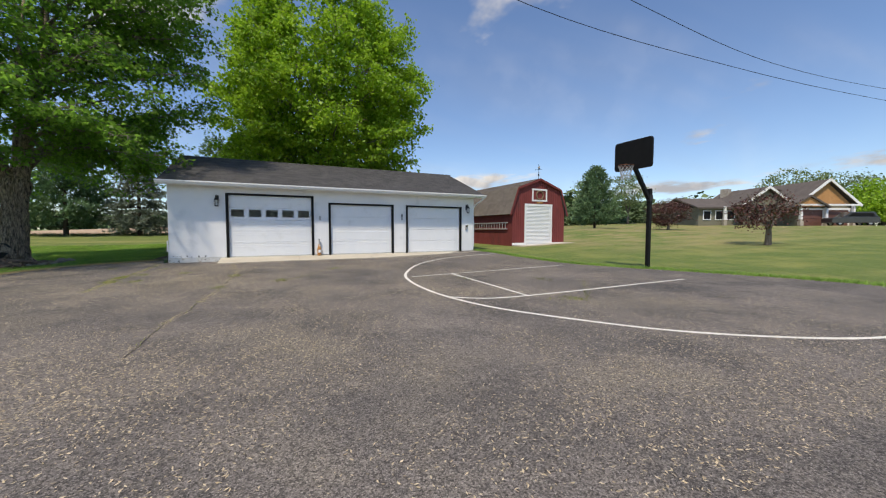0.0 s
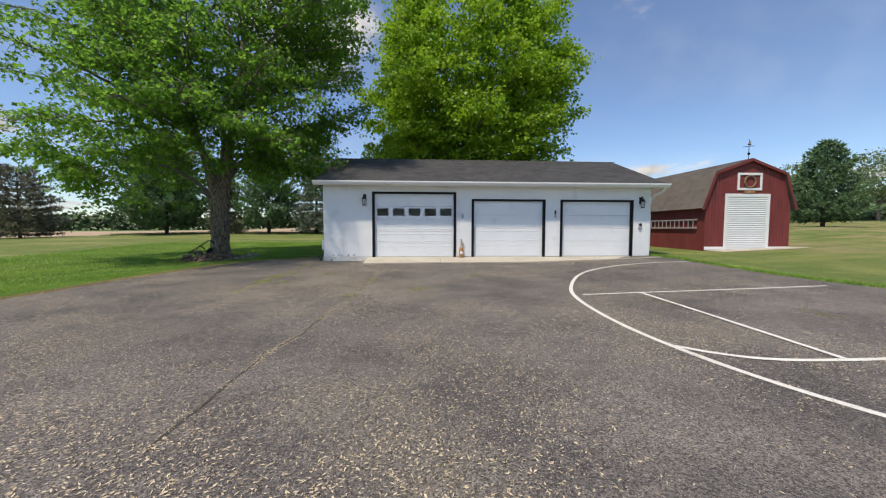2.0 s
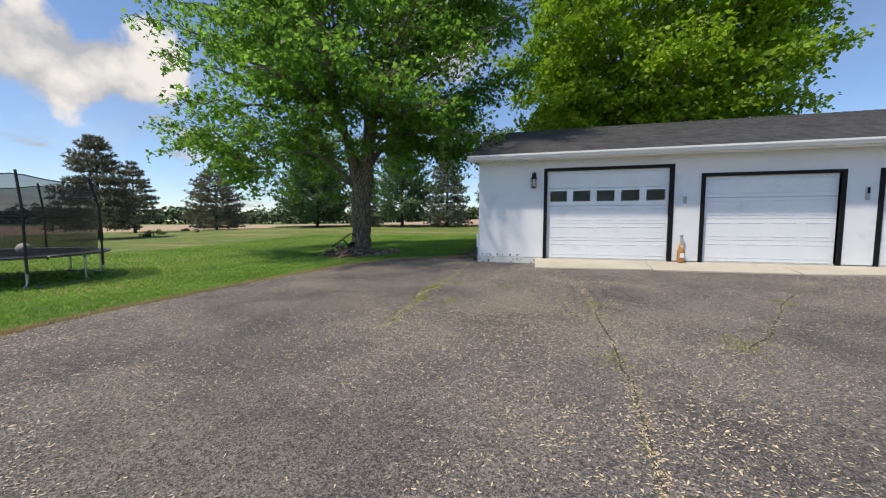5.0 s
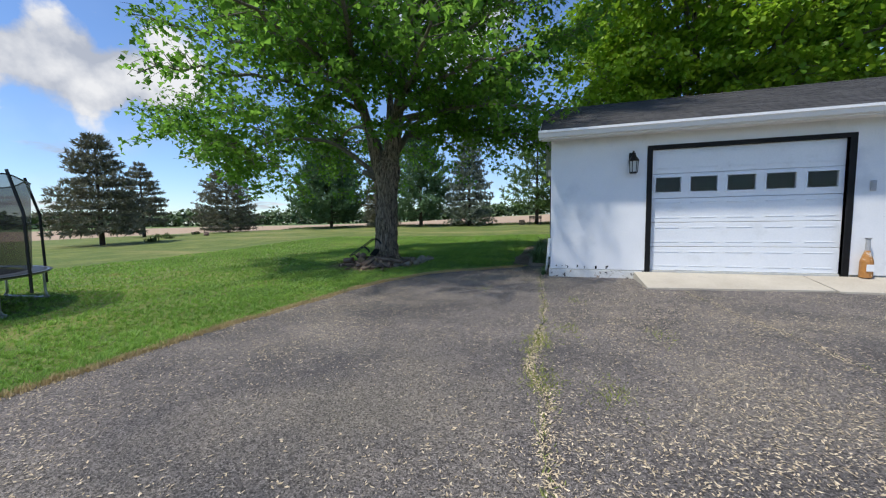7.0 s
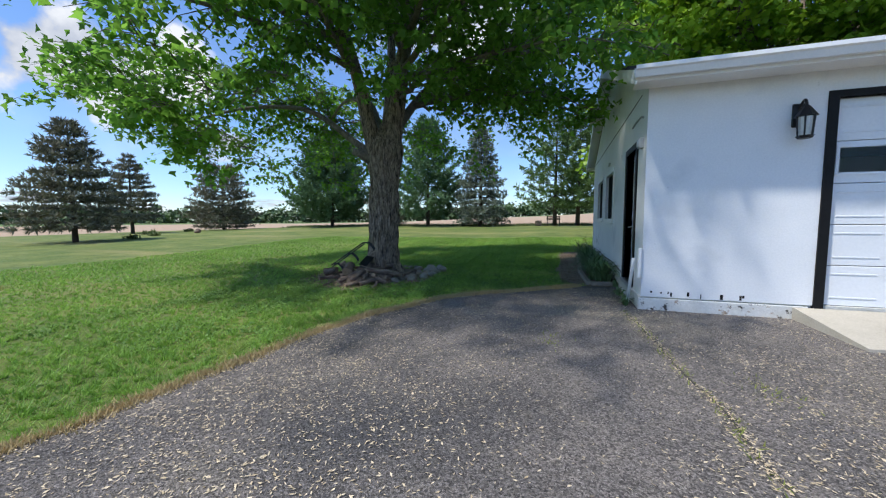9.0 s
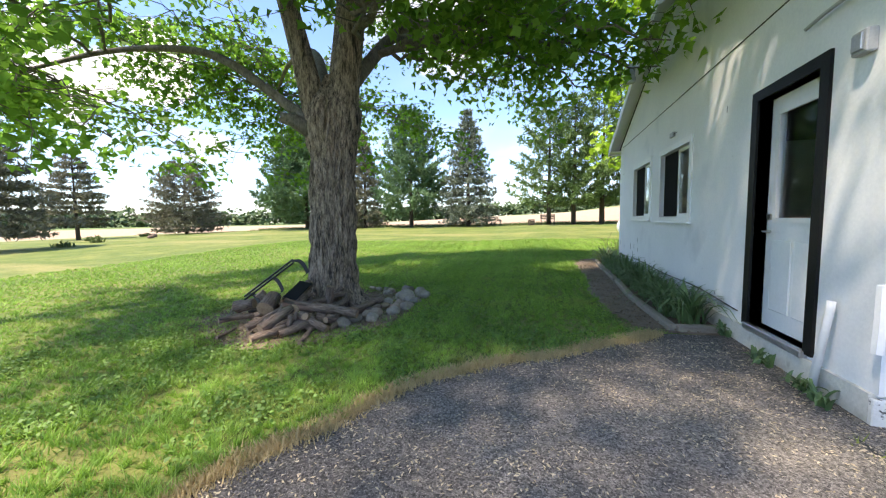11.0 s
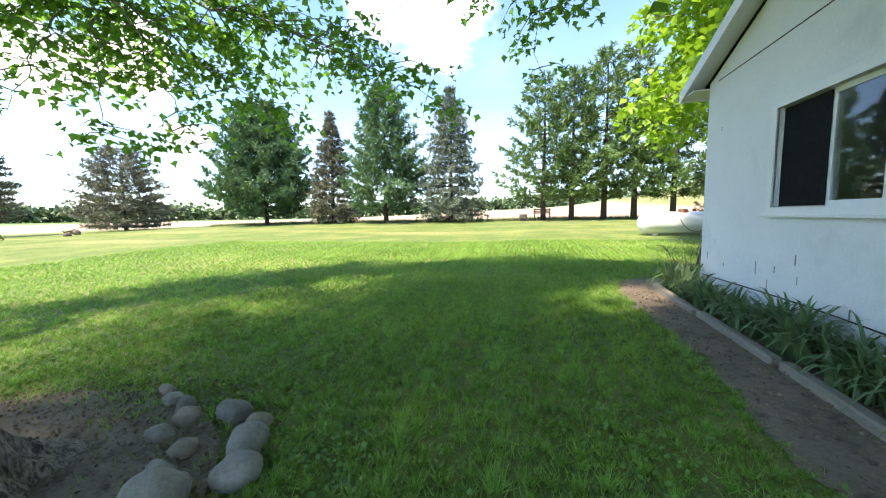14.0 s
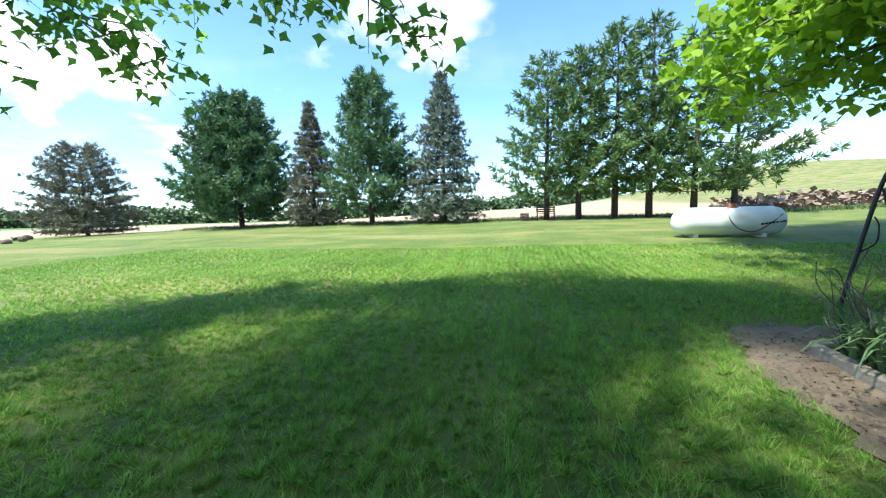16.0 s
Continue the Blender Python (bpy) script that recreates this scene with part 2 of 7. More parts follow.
def wall_with_holes(axis_, at, thick, span, z0, z1, openings):
    """One wall in a single mesh, with openings (low, high, bottom, top) right through it."""
    us = sorted({span[0], span[1], *[o[0] for o in openings], *[o[1] for o in openings]})
    zs = sorted({z0, z1, *[o[2] for o in openings], *[o[3] for o in openings]})
    us, zs = [u for u in us if span[0] <= u <= span[1]], [z for z in zs if z0 <= z <= z1]

    def solid(i, j):
        if not (0 <= i < len(us) - 1 and 0 <= j < len(zs) - 1):
            return False
        u, z = (us[i] + us[i + 1]) / 2, (zs[j] + zs[j + 1]) / 2
        return not any(a < u < b and lo < z < hi for a, b, lo, hi in openings)

    bm = bmesh.new()
    made = {}

    def vert(i, j, k):
        if (i, j, k) not in made:
            w = at + thick * k
            made[i, j, k] = bm.verts.new((us[i], w, zs[j]) if axis_ == "x" else (w, us[i], zs[j]))
        return made[i, j, k]

    for i in range(len(us) - 1):
        for j in range(len(zs) - 1):
            if not solid(i, j):
                continue
            for k in (0, 1):
                bm.faces.new([vert(i, j, k), vert(i + 1, j, k), vert(i + 1, j + 1, k), vert(i, j + 1, k)])
            for di, dj, a, b in ((-1, 0, (0, 0), (0, 1)), (1, 0, (1, 0), (1, 1)), (0, -1, (0, 0), (1, 0)), (0, 1, (0, 1), (1, 1))):
                if not solid(i + di, j + dj):
                    bm.faces.new([vert(i + a[0], j + a[1], 0), vert(i + b[0], j + b[1], 0), vert(i + b[0], j + b[1], 1), vert(i + a[0], j + a[1], 1)])
    bmesh.ops.recalc_face_normals(bm, faces=bm.faces[:])
    return bm


def boxes(some, bevel=0.0):
    bm = bmesh.new()
    for lo, hi in some:
        add_box(bm, lo, hi, bevel)
    return bm


def tube_arrays(points, radii, sides=8, cap=True):
    """Vertices and faces of a tube along points."""
    pts = [Vector(p) for p in points]
    n = len(pts)
    radii = [radii] * n if isinstance(radii, (int, float)) else radii
    verts, faces = [], []
    side = None
    for i, p in enumerate(pts):
        d = (pts[min(i + 1, n - 1)] - pts[max(i - 1, 0)]).normalized()
        if side is None:
            side = d.orthogonal().normalized()
        side = (side - d * side.dot(d))
        side = side.normalized() if side.length > 1e-6 else d.orthogonal().normalized()
        up = d.cross(side)
        for k in range(sides):
            a = 2 * math.pi * k / sides
            verts.append(p + (side * math.cos(a) + up * math.sin(a)) * radii[i])
    for i in range(n - 1):
        for k in range(sides):
            faces.append((i * sides + k, i * sides + (k + 1) % sides, (i + 1) * sides + (k + 1) % sides, (i + 1) * sides + k))
    if cap:
        faces.append(tuple(range(sides))[::-1])
        faces.append(tuple((n - 1) * sides + k for k in range(sides)))
    return verts, faces


class Heap:
    """Collects several pieces of one mesh."""

    def __init__(self):
        self.verts, self.faces = [], []

    def add(self, verts, faces):
        base = len(self.verts)
        self.verts += [tuple(v) for v in verts]
        self.faces += [tuple(base + i for i in f) for f in faces]

    def tube(self, points, radii, sides=8):
        self.add(*tube_arrays(points, radii, sides))

    def slab(self, outline, z0, z1):
        n = len(outline)
        self.add([(x, y, z0) for x, y in outline] + [(x, y, z1) for x, y in outline],
                 [tuple(range(n))[::-1], tuple(range(n, 2 * n))] + [(i, (i + 1) % n, n + (i + 1) % n, n + i) for i in range(n)])

    def done(self, name):
        return mesh_of(name, self.verts, self.faces)


def tube(points, radii, sides=8):
    heap = Heap()
    heap.tube(points, radii, sides)
    return heap


def smooth_line(points, steps=6):
    """Points along a Catmull-Rom line through the given ones."""
    pts = [Vector(p) for p in points]
    pts = [pts[0] * 2 - pts[1]] + pts + [pts[-1] * 2 - pts[-2]]
    out = []
    for i in range(1, len(pts) - 2):
        a, b, c, d = pts[i - 1 : i + 3]
        for k in range(steps):
            t = k / steps
            out.append(0.5 * (2 * b + (c - a) * t + (2 * a - 5 * b + 4 * c - d) * t * t + (3 * b - a - 3 * c + d) * t ** 3))
    return out + [pts[-2]]


# ---- ground ----
def ground_material():
    m = bpy.data.materials.new("lawn_and_field")
    m.use_nodes = True
    nodes, links = m.node_tree.nodes, m.node_tree.links
    bsdf = nodes["Principled BSDF"]
    bsdf.inputs["Roughness"].default_value = 0.9
    coord = nodes.new("ShaderNodeTexCoord")
    sep = nodes.new("ShaderNodeSeparateXYZ")
    links.new(coord.outputs["Object"], sep.inputs[0])

    def noise_node(s, detail=5, stretch=(1, 1, 1), rough=0.6):
        p = nodes.new("ShaderNodeMapping")
        p.inputs["Scale"].default_value = stretch
        links.new(coord.outputs["Object"], p.inputs[0])
        n = nodes.new("ShaderNodeTexNoise")
        n.inputs["Scale"].default_value, n.inputs["Detail"].default_value, n.inputs["Roughness"].default_value = s, detail, rough
        links.new(p.outputs[0], n.inputs["Vector"])
        return n.outputs["Fac"]

    def calc(op, a, b=0.0):
        n = nodes.new("ShaderNodeMath")
        n.operation = op
        for i, v in enumerate((a, b)):
            if isinstance(v, (int, float)):
                n.inputs[i].default_value = v
            else:
                links.new(v, n.inputs[i])
        return n.outputs[0]

    def ranged(v, low, high, a=0.0, b=1.0):
        r = nodes.new("ShaderNodeMapRange")
        for key, value in (("From Min", low), ("From Max", high), ("To Min", a), ("To Max", b)):
            r.inputs[key].default_value = value
        links.new(v, r.inputs["Value"])
        return r.outputs["Result"]

    def mixed(fac, a, b):
        n = nodes.new("ShaderNodeMix")
        n.data_type = "RGBA"
        links.new(fac, n.inputs["Factor"])
        for key, v in (("A", a), ("B", b)):
            if isinstance(v, tuple):
                n.inputs[key].default_value = (*v, 1)
            else:
                links.new(v, n.inputs[key])
        return n.outputs["Result"]

    blades = noise_node(38, 6, (1, 0.5, 1))
    lawn = mixed(ranged(blades, 0.35, 0.7), (0.06, 0.1, 0.014), (0.17, 0.225, 0.042))
    lawn = mixed(ranged(noise_node(0.55, 5), 0.44, 0.7), lawn, (0.21, 0.225, 0.055))
    lawn = mixed(ranged(noise_node(4.5, 5), 0.52, 0.76), lawn, (0.06, 0.1, 0.015))
    # paler, drier strips across the open lawn
    dry = noise_node(0.16, 4, (0.35, 1.6, 1))
    lawn = mixed(calc("MULTIPLY", ranged(dry, 0.52, 0.66), ranged(noise_node(9, 4), 0.3, 0.6)), lawn, (0.3, 0.26, 0.1))
    rough = calc("MULTIPLY", ranged(sep.outputs[0], 12, 18), ranged(noise_node(0.7, 6, (0.6, 1.5, 1)), 0.44, 0.6))
    lawn = mixed(calc("MULTIPLY", rough, ranged(sep.outputs[1], 9, 18)), lawn, (0.27, 0.22, 0.1))
    rows = noise_node(0.9, 3, (1.0, 0.03, 1))
    field = mixed(ranged(noise_node(3.0, 5), 0.3, 0.7), (0.3, 0.2, 0.12), (0.5, 0.37, 0.25))
    field = mixed(ranged(rows, 0.35, 0.7), field, (0.42, 0.3, 0.2))
    far = mixed(ranged(noise_node(0.02, 4), 0.4, 0.6), (0.08, 0.15, 0.035), (0.16, 0.22, 0.06))
    wave = calc("MULTIPLY", noise_node(0.12, 3), 2.5)
    north = calc("SUBTRACT", calc("ADD", sep.outputs[1], wave), 50.5)
    west = calc("SUBTRACT", -54.0, calc("ADD", sep.outputs[0], wave))
    edge = calc("MAXIMUM", north, west)
    east_cut = ranged(sep.outputs[0], 16, 22, 1, 0)
    tilled = calc("MULTIPLY", calc("MULTIPLY", ranged(edge, 0, 0.6), ranged(edge, 100, 110, 1, 0)), east_cut)
    outer = ranged(edge, 100, 110)
    colour = mixed(tilled, lawn, field)
    colour = mixed(outer, colour, far)
    links.new(colour, bsdf.inputs["Base Color"])
    b = nodes.new("ShaderNodeBump")
    b.inputs["Strength"].default_value, b.inputs["Distance"].default_value = 0.9, 0.04
    links.new(blades, b.inputs["Height"])
    links.new(b.outputs[0], bsdf.inputs["Normal"])
    return m


def axis(breaks):
    out = []
    for a, b, step in breaks:
        out += list(np.arange(a, b, step))
    return np.array(out + [breaks[-1][1]])


def build_ground():
    xs = axis([(-2600, -600, 500), (-600, -120, 60), (-120, -40, 8), (-40, -16, 1.5), (-16, 22, 0.5), (22, 70, 2), (70, 200, 13), (200, 800, 100), (800, 2600, 450)])
    ys = axis([(-2600, -600, 500), (-600, -100, 100), (-100, -12, 8), (-12, 30, 0.5), (30, 56, 1), (56, 120, 4), (120, 400, 20), (400, 1000, 100), (1000, 3000, 500)])
    gx, gy = np.meshgrid(xs, ys, indexing="ij")
    gz = height(gx, gy)
    verts = np.stack([gx, gy, gz], -1).reshape(-1, 3)
    nx, ny = gx.shape
    i, j = np.meshgrid(np.arange(nx - 1), np.arange(ny - 1), indexing="ij")
    a = (i * ny + j).ravel()
    polys = np.stack([a, a + ny, a + ny + 1, a + 1], -1)
    ob = link("ground", fast_mesh("ground", verts, polys), ground_material(), smooth=True)
    tagged(ob, "mown green lawn running out to tilled fields", "lawn", kind="structure")


build_ground()

ASPHALT = material("worn_asphalt", (0.088, 0.08, 0.077), (0.24, 0.21, 0.19), 0.95, 0.7, 1.0, 95, contrast=0.2, spots=(((0.24, 0.21, 0.18), 9.0, 0.52, 0.8), ((0.07, 0.066, 0.064), 22.0, 0.58, 0.8), ((0.3, 0.28, 0.26), 130.0, 0.6, 0.66), ((0.2, 0.175, 0.135), 0.35, 0.5, 0.75), ((0.065, 0.064, 0.068), 0.28, 0.54, 0.72)))


def stony(m, scale, spread):
    """Loose chips of stone in a surface: each cell a shade of its own, with a fine relief."""
    nodes, links = m.node_tree.nodes, m.node_tree.links
    bsdf = nodes["Principled BSDF"]
    coord = nodes.new("ShaderNodeTexCoord")
    colour = bsdf.inputs["Base Color"].links[0].from_socket
    height_ = bsdf.inputs["Normal"].links[0].from_node.inputs["Height"]
    for s, amount in ((scale, spread), (scale * 2.6, spread * 0.7)):
        cell = nodes.new("ShaderNodeTexVoronoi")
        cell.inputs["Scale"].default_value = s
        links.new(coord.outputs["Object"], cell.inputs["Vector"])
        sep = nodes.new("ShaderNodeSeparateColor")
        links.new(cell.outputs["Color"], sep.inputs[0])
        shade = nodes.new("ShaderNodeMapRange")
        shade.inputs["To Min"].default_value, shade.inputs["To Max"].default_value = 1 - amount, 1 + amount * 1.1
        links.new(sep.outputs[0], shade.inputs["Value"])
        mult = nodes.new("ShaderNodeMix")
        mult.data_type, mult.blend_type = "RGBA", "MULTIPLY"
        mult.inputs["Factor"].default_value = 1.0
        links.new(colour, mult.inputs["A"])
        links.new(shade.outputs[0], mult.inputs["B"])
        colour = mult.outputs["Result"]
        if s == scale:
            deep = nodes.new("ShaderNodeMath")
            deep.operation = "ADD"
            links.new(height_.links[0].from_socket, deep.inputs[0])
            links.new(sep.outputs[1], deep.inputs[1])
            links.new(deep.outputs[0], height_)
    links.new(colour, bsdf.inputs["Base Color"])


stony(ASPHALT, 100.0, 0.62)
LINE_PAINT = material("worn_white_line_paint", (0.6, 0.58, 0.53), (0.78, 0.77, 0.73), 0.8, 4, 0.2, 60, spots=(((0.3, 0.28, 0.25), 25, 0.62, 0.7),))
SOIL = material("bare_soil", (0.12, 0.09, 0.062), (0.27, 0.205, 0.15), 0.95, 3, 0.6, 40, spots=(((0.07, 0.05, 0.035), 8, 0.55, 0.7),))

WEST_EDGE = [(-7.2, -14), (-7.15, -2), (-7.1, 7.0), (-7.42, 8.4), (-7.5, 10.0), (-7.42, 11.8), (-7.2, 13.4), (-7.0, 14.9), (-6.6, 15.9), (-6.0, 16.75), (-5.1, 17.4), (-4.45, 17.95), (-4.1, 18.2)]
EAST_EDGE = [(9.75, 16.5), (9.9, 15.4), (9.95, 13.0), (10.2, 10.4), (11.2, 7.6), (12.1, 4.6), (12.4, 1.5), (12.2, -3), (12.0, -14)]


def inside(x, y, outline):
    """Which of the points lie in the outline."""
    x, y = np.asarray(x), np.asarray(y)
    out = np.zeros(x.shape, bool)
    n = len(outline)
    for k in range(n):
        (x0, y0), (x1, y1) = outline[k], outline[(k + 1) % n]
        if y0 == y1:
            continue
        hit = ((y0 > y) != (y1 > y)) & (x < (x1 - x0) * (y - y0) / (y1 - y0) + x0)
        out ^= hit
    return out


def rough_edge(points, amount, seed):
    line = smooth_line([(x, y, 0) for x, y in points], 14)
    return [(p.x + amount * noise.noise((p.x * 2.2, p.y * 2.2, seed)) + amount * 0.6 * noise.noise((p.x * 9, p.y * 9, seed)), p.y + amount * noise.noise((p.x * 2.2, p.y * 2.2, seed + 9))) for p in line]


DRIVE = rough_edge(WEST_EDGE, 0.07, 1.0) + [(-3.4, 18.28), (-3.4, 16.62), (9.75, 16.62)] + rough_edge(EAST_EDGE, 0.1, 5.0)


def sheet(outline, lift, cell=1.0):
    """A flat-lying polygon draped on the land."""
    bm = bmesh.new()
    bm.faces.new([bm.verts.new((x, y, 0)) for x, y in outline])
    bmesh.ops.triangulate(bm, faces=bm.faces[:])
    xs, ys = [p[0] for p in outline], [p[1] for p in outline]
    for low, high, normal in ((min(xs), max(xs), (1, 0, 0)), (min(ys), max(ys), (0, 1, 0))):
        v = math.floor(low) + cell
        while v < high:
            bmesh.ops.bisect_plane(bm, geom=bm.verts[:] + bm.edges[:] + bm.faces[:], plane_co=Vector(normal) * v, plane_no=normal)
            v += cell
    for v in bm.verts:
        v.co.z = h(v.co.x, v.co.y) + lift
    for f in bm.faces:
        if f.normal.z < 0:
            f.normal_flip()
    return bm


tagged(part("driveway", sheet(DRIVE, 0.012), ASPHALT), "worn grey asphalt driveway littered with pale maple seeds", "driveway", kind="structure")


def ribbon(points, width, lift):
    """A painted strip along a line, draped on the land."""
    line = smooth_line([(x, y, 0) for x, y in points], 8)
    bm = bmesh.new()
    rows = []
    for i, p in enumerate(line):
        d = (line[min(i + 1, len(line) - 1)] - line[max(i - 1, 0)]).normalized()
        s = Vector((-d.y, d.x, 0)) * (width / 2) * (1 + 0.15 * noise.noise(p * 3))
        rows.append([bm.verts.new((q.x, q.y, h(q.x, q.y) + lift)) for q in (p - s, p + s)])
    for a, b in zip(rows, rows[1:]):
        bm.faces.new((a[0], b[0], b[1], a[1]))
    bmesh.ops.recalc_face_normals(bm, faces=bm.faces[:])
    for f in bm.faces:
        if f.normal.z < 0:
            f.normal_flip()
    return bm


court = thing("court_lines", (5, 7, 0.02), "worn white basketball court lines painted on the asphalt", "court marking", kind="structure")
part("arc_line", ribbon([(9.6, 14.35), (8.3, 14.35), (6.9, 13.95), (5.6, 13.1), (4.55, 11.8), (3.6, 10.0), (3.2, 8.8), (3.02, 7.4), (3.05, 6.2), (3.3, 5.05), (3.85, 3.98), (4.6, 2.92), (5.6, 2.12), (6.6, 1.66), (8.3, 1.3), (10.5, 1.2)], 0.075, 0.018), LINE_PAINT, court)
part("lane_line", ribbon([(3.45, 9.12), (4.7, 9.28), (7.0, 9.55), (9.4, 9.85)], 0.07, 0.022), LINE_PAINT, court)
part("lane_line", ribbon([(3.08, 6.1), (3.35, 5.85), (3.75, 5.66), (4.45, 5.6), (5.9, 5.62), (7.7, 5.7), (9.6, 5.76)], 0.07, 0.022), LINE_PAINT, court)
part("free_throw_line", ribbon([(4.7, 9.25), (4.6, 7.5), (4.47, 5.63)], 0.07, 0.026), LINE_PAINT, court)

# ---- garage ----
X0, X1, Y0, Y1 = -3.37, 9.7, 16.6, 24.3
SLAB, WALL_TOP, RIDGE_Y, RIDGE_Z = 0.19, 3.02, 20.45, 4.66
DOORS = [(-1.42, 1.66, 2.63), (2.46, 5.24, 2.37), (6.04, 8.88, 2.37)]
garage = thing("garage", (3.2, 20.4, 0.0), "white painted three-door garage with a dark shingle roof", "garage")


part("front_wall", wall_with_holes("x", Y0, 0.2, (X0, X1), SLAB, WALL_TOP, [(a, b, SLAB, t) for a, b, t in DOORS]), STUCCO, garage)
SIDE_DOOR = (17.22, 18.0, 0.24, 2.29)
WINDOWS = [(19.62, 20.87, 1.25, 2.26), (21.52, 22.76, 1.27, 2.27)]
part("side_wall", wall_with_holes("y", X0, 0.2, (Y0 + 0.2, Y1 - 0.2), SLAB, WALL_TOP, [SIDE_DOOR] + [tuple(w) for w in WINDOWS]), STUCCO, garage)
part("side_wall", boxes([((X1 - 0.2, Y0 + 0.2, SLAB), (X1, Y1 - 0.2, WALL_TOP))]), STUCCO, garage)
part("rear_wall", boxes([((X0, Y1 - 0.2, SLAB), (X1, Y1, WALL_TOP))]), STUCCO, garage)
for x in (X0 + 0.004, X1 - 0.204):
    gable = Heap()
    side = [(Y0, WALL_TOP), (Y1, WALL_TOP), (RIDGE_Y, RIDGE_Z - 0.16)]
    gable.add([(x, y, z) for y, z in side] + [(x + 0.2, y, z) for y, z in side], [(0, 1, 2), (5, 4, 3), (0, 3, 4, 1), (1, 4, 5, 2), (2, 5, 3, 0)])
    link("gable", gable.done("gable"), STUCCO, garage)
part("foundation", boxes([((X0 - 0.025, Y0 + 0.03, -0.3), (X1 + 0.02, Y1 + 0.02, SLAB))]), FOUNDATION, garage)
part("chipped_footing", box((X0 - 0.03, Y0 - 0.012, -0.3), (-1.55, Y0 + 0.026, 0.17), 0.006), CHIPPED, garage, "chipped black and white footing")
part("floor_slab", box((X0 + 0.2, Y0 + 0.2, SLAB), (X1 - 0.2, Y1 - 0.2, SLAB + 0.02)), DARK, garage)
part("inner_ceiling", box((X0 + 0.2, Y0 + 0.2, WALL_TOP - 0.1), (X1 - 0.2, Y1 - 0.2, WALL_TOP - 0.06)), DARK, garage)

EAVE_F, EAVE_B, RAKE_L, RAKE_R = Y0 - 0.42, Y1 + 0.42, X0 - 0.22, X1 + 0.42
EAVE_Z = 3.05
FALL = (RIDGE_Z - EAVE_Z) / (RIDGE_Y - EAVE_F)


def roof_side(front):
    """One slope, laid in lapped courses of shingle tabs."""
    heap = Heap()
    run = (RIDGE_Y - EAVE_F) if front else (EAVE_B - RIDGE_Y)
    edge, sign = (EAVE_F, 1) if front else (EAVE_B, -1)
    rise = RIDGE_Z - EAVE_Z
    heap.add([(x, edge + sign * d * run, EAVE_Z + d * rise - o) for x in (RAKE_L, RAKE_R) for d in (0, 1) for o in (0.0, 0.09)], [(0, 1, 3, 2), (4, 6, 7, 5), (0, 4, 5, 1), (2, 3, 7, 6), (0, 2, 6, 4), (1, 5, 7, 3)])
    courses = 26
    rnd = random.Random(4 if front else 5)
    for c in range(courses):
        x = RAKE_L - rnd.random() * 0.3
        a, b = c / courses, min(1.0, (c + 1.25) / courses)
        while x < RAKE_R:
            w = rnd.uniform(0.28, 0.36)
            p, q = max(x, RAKE_L), min(x + w - 0.012, RAKE_R)
            if q > p:
                t = rnd.uniform(0.01, 0.016)
                heap.add([(p, edge + sign * a * run, EAVE_Z + a * rise + t), (q, edge + sign * a * run, EAVE_Z + a * rise + t), (q, edge + sign * b * run, EAVE_Z + b * rise + 0.003), (p, edge + sign * b * run, EAVE_Z + b * rise + 0.003), (p, edge + sign * a * run, EAVE_Z + a * rise), (q, edge + sign * a * run, EAVE_Z + a * rise)],
                         [(0, 1, 2, 3) if front else (3, 2, 1, 0), (4, 5, 1, 0) if front else (0, 1, 5, 4)])
            x += w
    return heap.done("roof_slope")


for front in (True, False):
    link("roof_slope", roof_side(front), SHINGLE, garage)
ridge = Heap()
x = RAKE_L
while x < RAKE_R:
    ridge.add([(x, RIDGE_Y - 0.14, RIDGE_Z - 0.03), (x, RIDGE_Y, RIDGE_Z + 0.03), (x, RIDGE_Y + 0.14, RIDGE_Z - 0.03), (x + 0.3, RIDGE_Y - 0.14, RIDGE_Z - 0.045), (x + 0.3, RIDGE_Y, RIDGE_Z + 0.015), (x + 0.3, RIDGE_Y + 0.14, RIDGE_Z - 0.045)], [(0, 3, 4, 1), (1, 4, 5, 2), (0, 1, 2)])
    x += 0.26
link("ridge_cap", ridge.done("ridge_cap"), SHINGLE, garage)
# soffit, fascia, rake boards and the gutter
for a, b in ((EAVE_F + 0.02, Y0), (Y1, EAVE_B - 0.02)):
    part("soffit", box((RAKE_L + 0.02, a, EAVE_Z - 0.11), (RAKE_R - 0.02, b, EAVE_Z - 0.09)), WHITE, garage)
for y in (EAVE_F - 0.012, EAVE_B - 0.012):
    part("fascia", box((RAKE_L, y, EAVE_Z - 0.15), (RAKE_R, y + 0.024, EAVE_Z - 0.005), 0.004), WHITE, garage)
for x in (RAKE_L - 0.015, RAKE_R - 0.01):
    for front in (True, False):
        y = EAVE_F if front else EAVE_B
        rake = Heap()
        rake.add([(x + dx, yy, zz + o) for dx in (0, 0.025) for yy, zz in ((y, EAVE_Z), (RIDGE_Y, RIDGE_Z)) for o in (-0.17, -0.004)], [(0, 1, 3, 2), (4, 6, 7, 5), (0, 4, 5, 1), (2, 3, 7, 6), (0, 2, 6, 4), (1, 5, 7, 3)])
        link("rake_board", rake.done("rake_board"), WHITE, garage)
        under = Heap()
        gx = (RAKE_L, X0 + 0.004) if x < 0 else (X1 - 0.004, RAKE_R)
        under.add([(xx, yy, zz + o) for xx in gx for yy, zz in ((y, EAVE_Z), (RIDGE_Y, RIDGE_Z)) for o in (-0.12, -0.095)], [(0, 1, 3, 2), (4, 6, 7, 5), (0, 4, 5, 1), (2, 3, 7, 6), (0, 2, 6, 4), (1, 5, 7, 3)])
        link("rake_soffit", under.done("rake_soffit"), WHITE, garage)


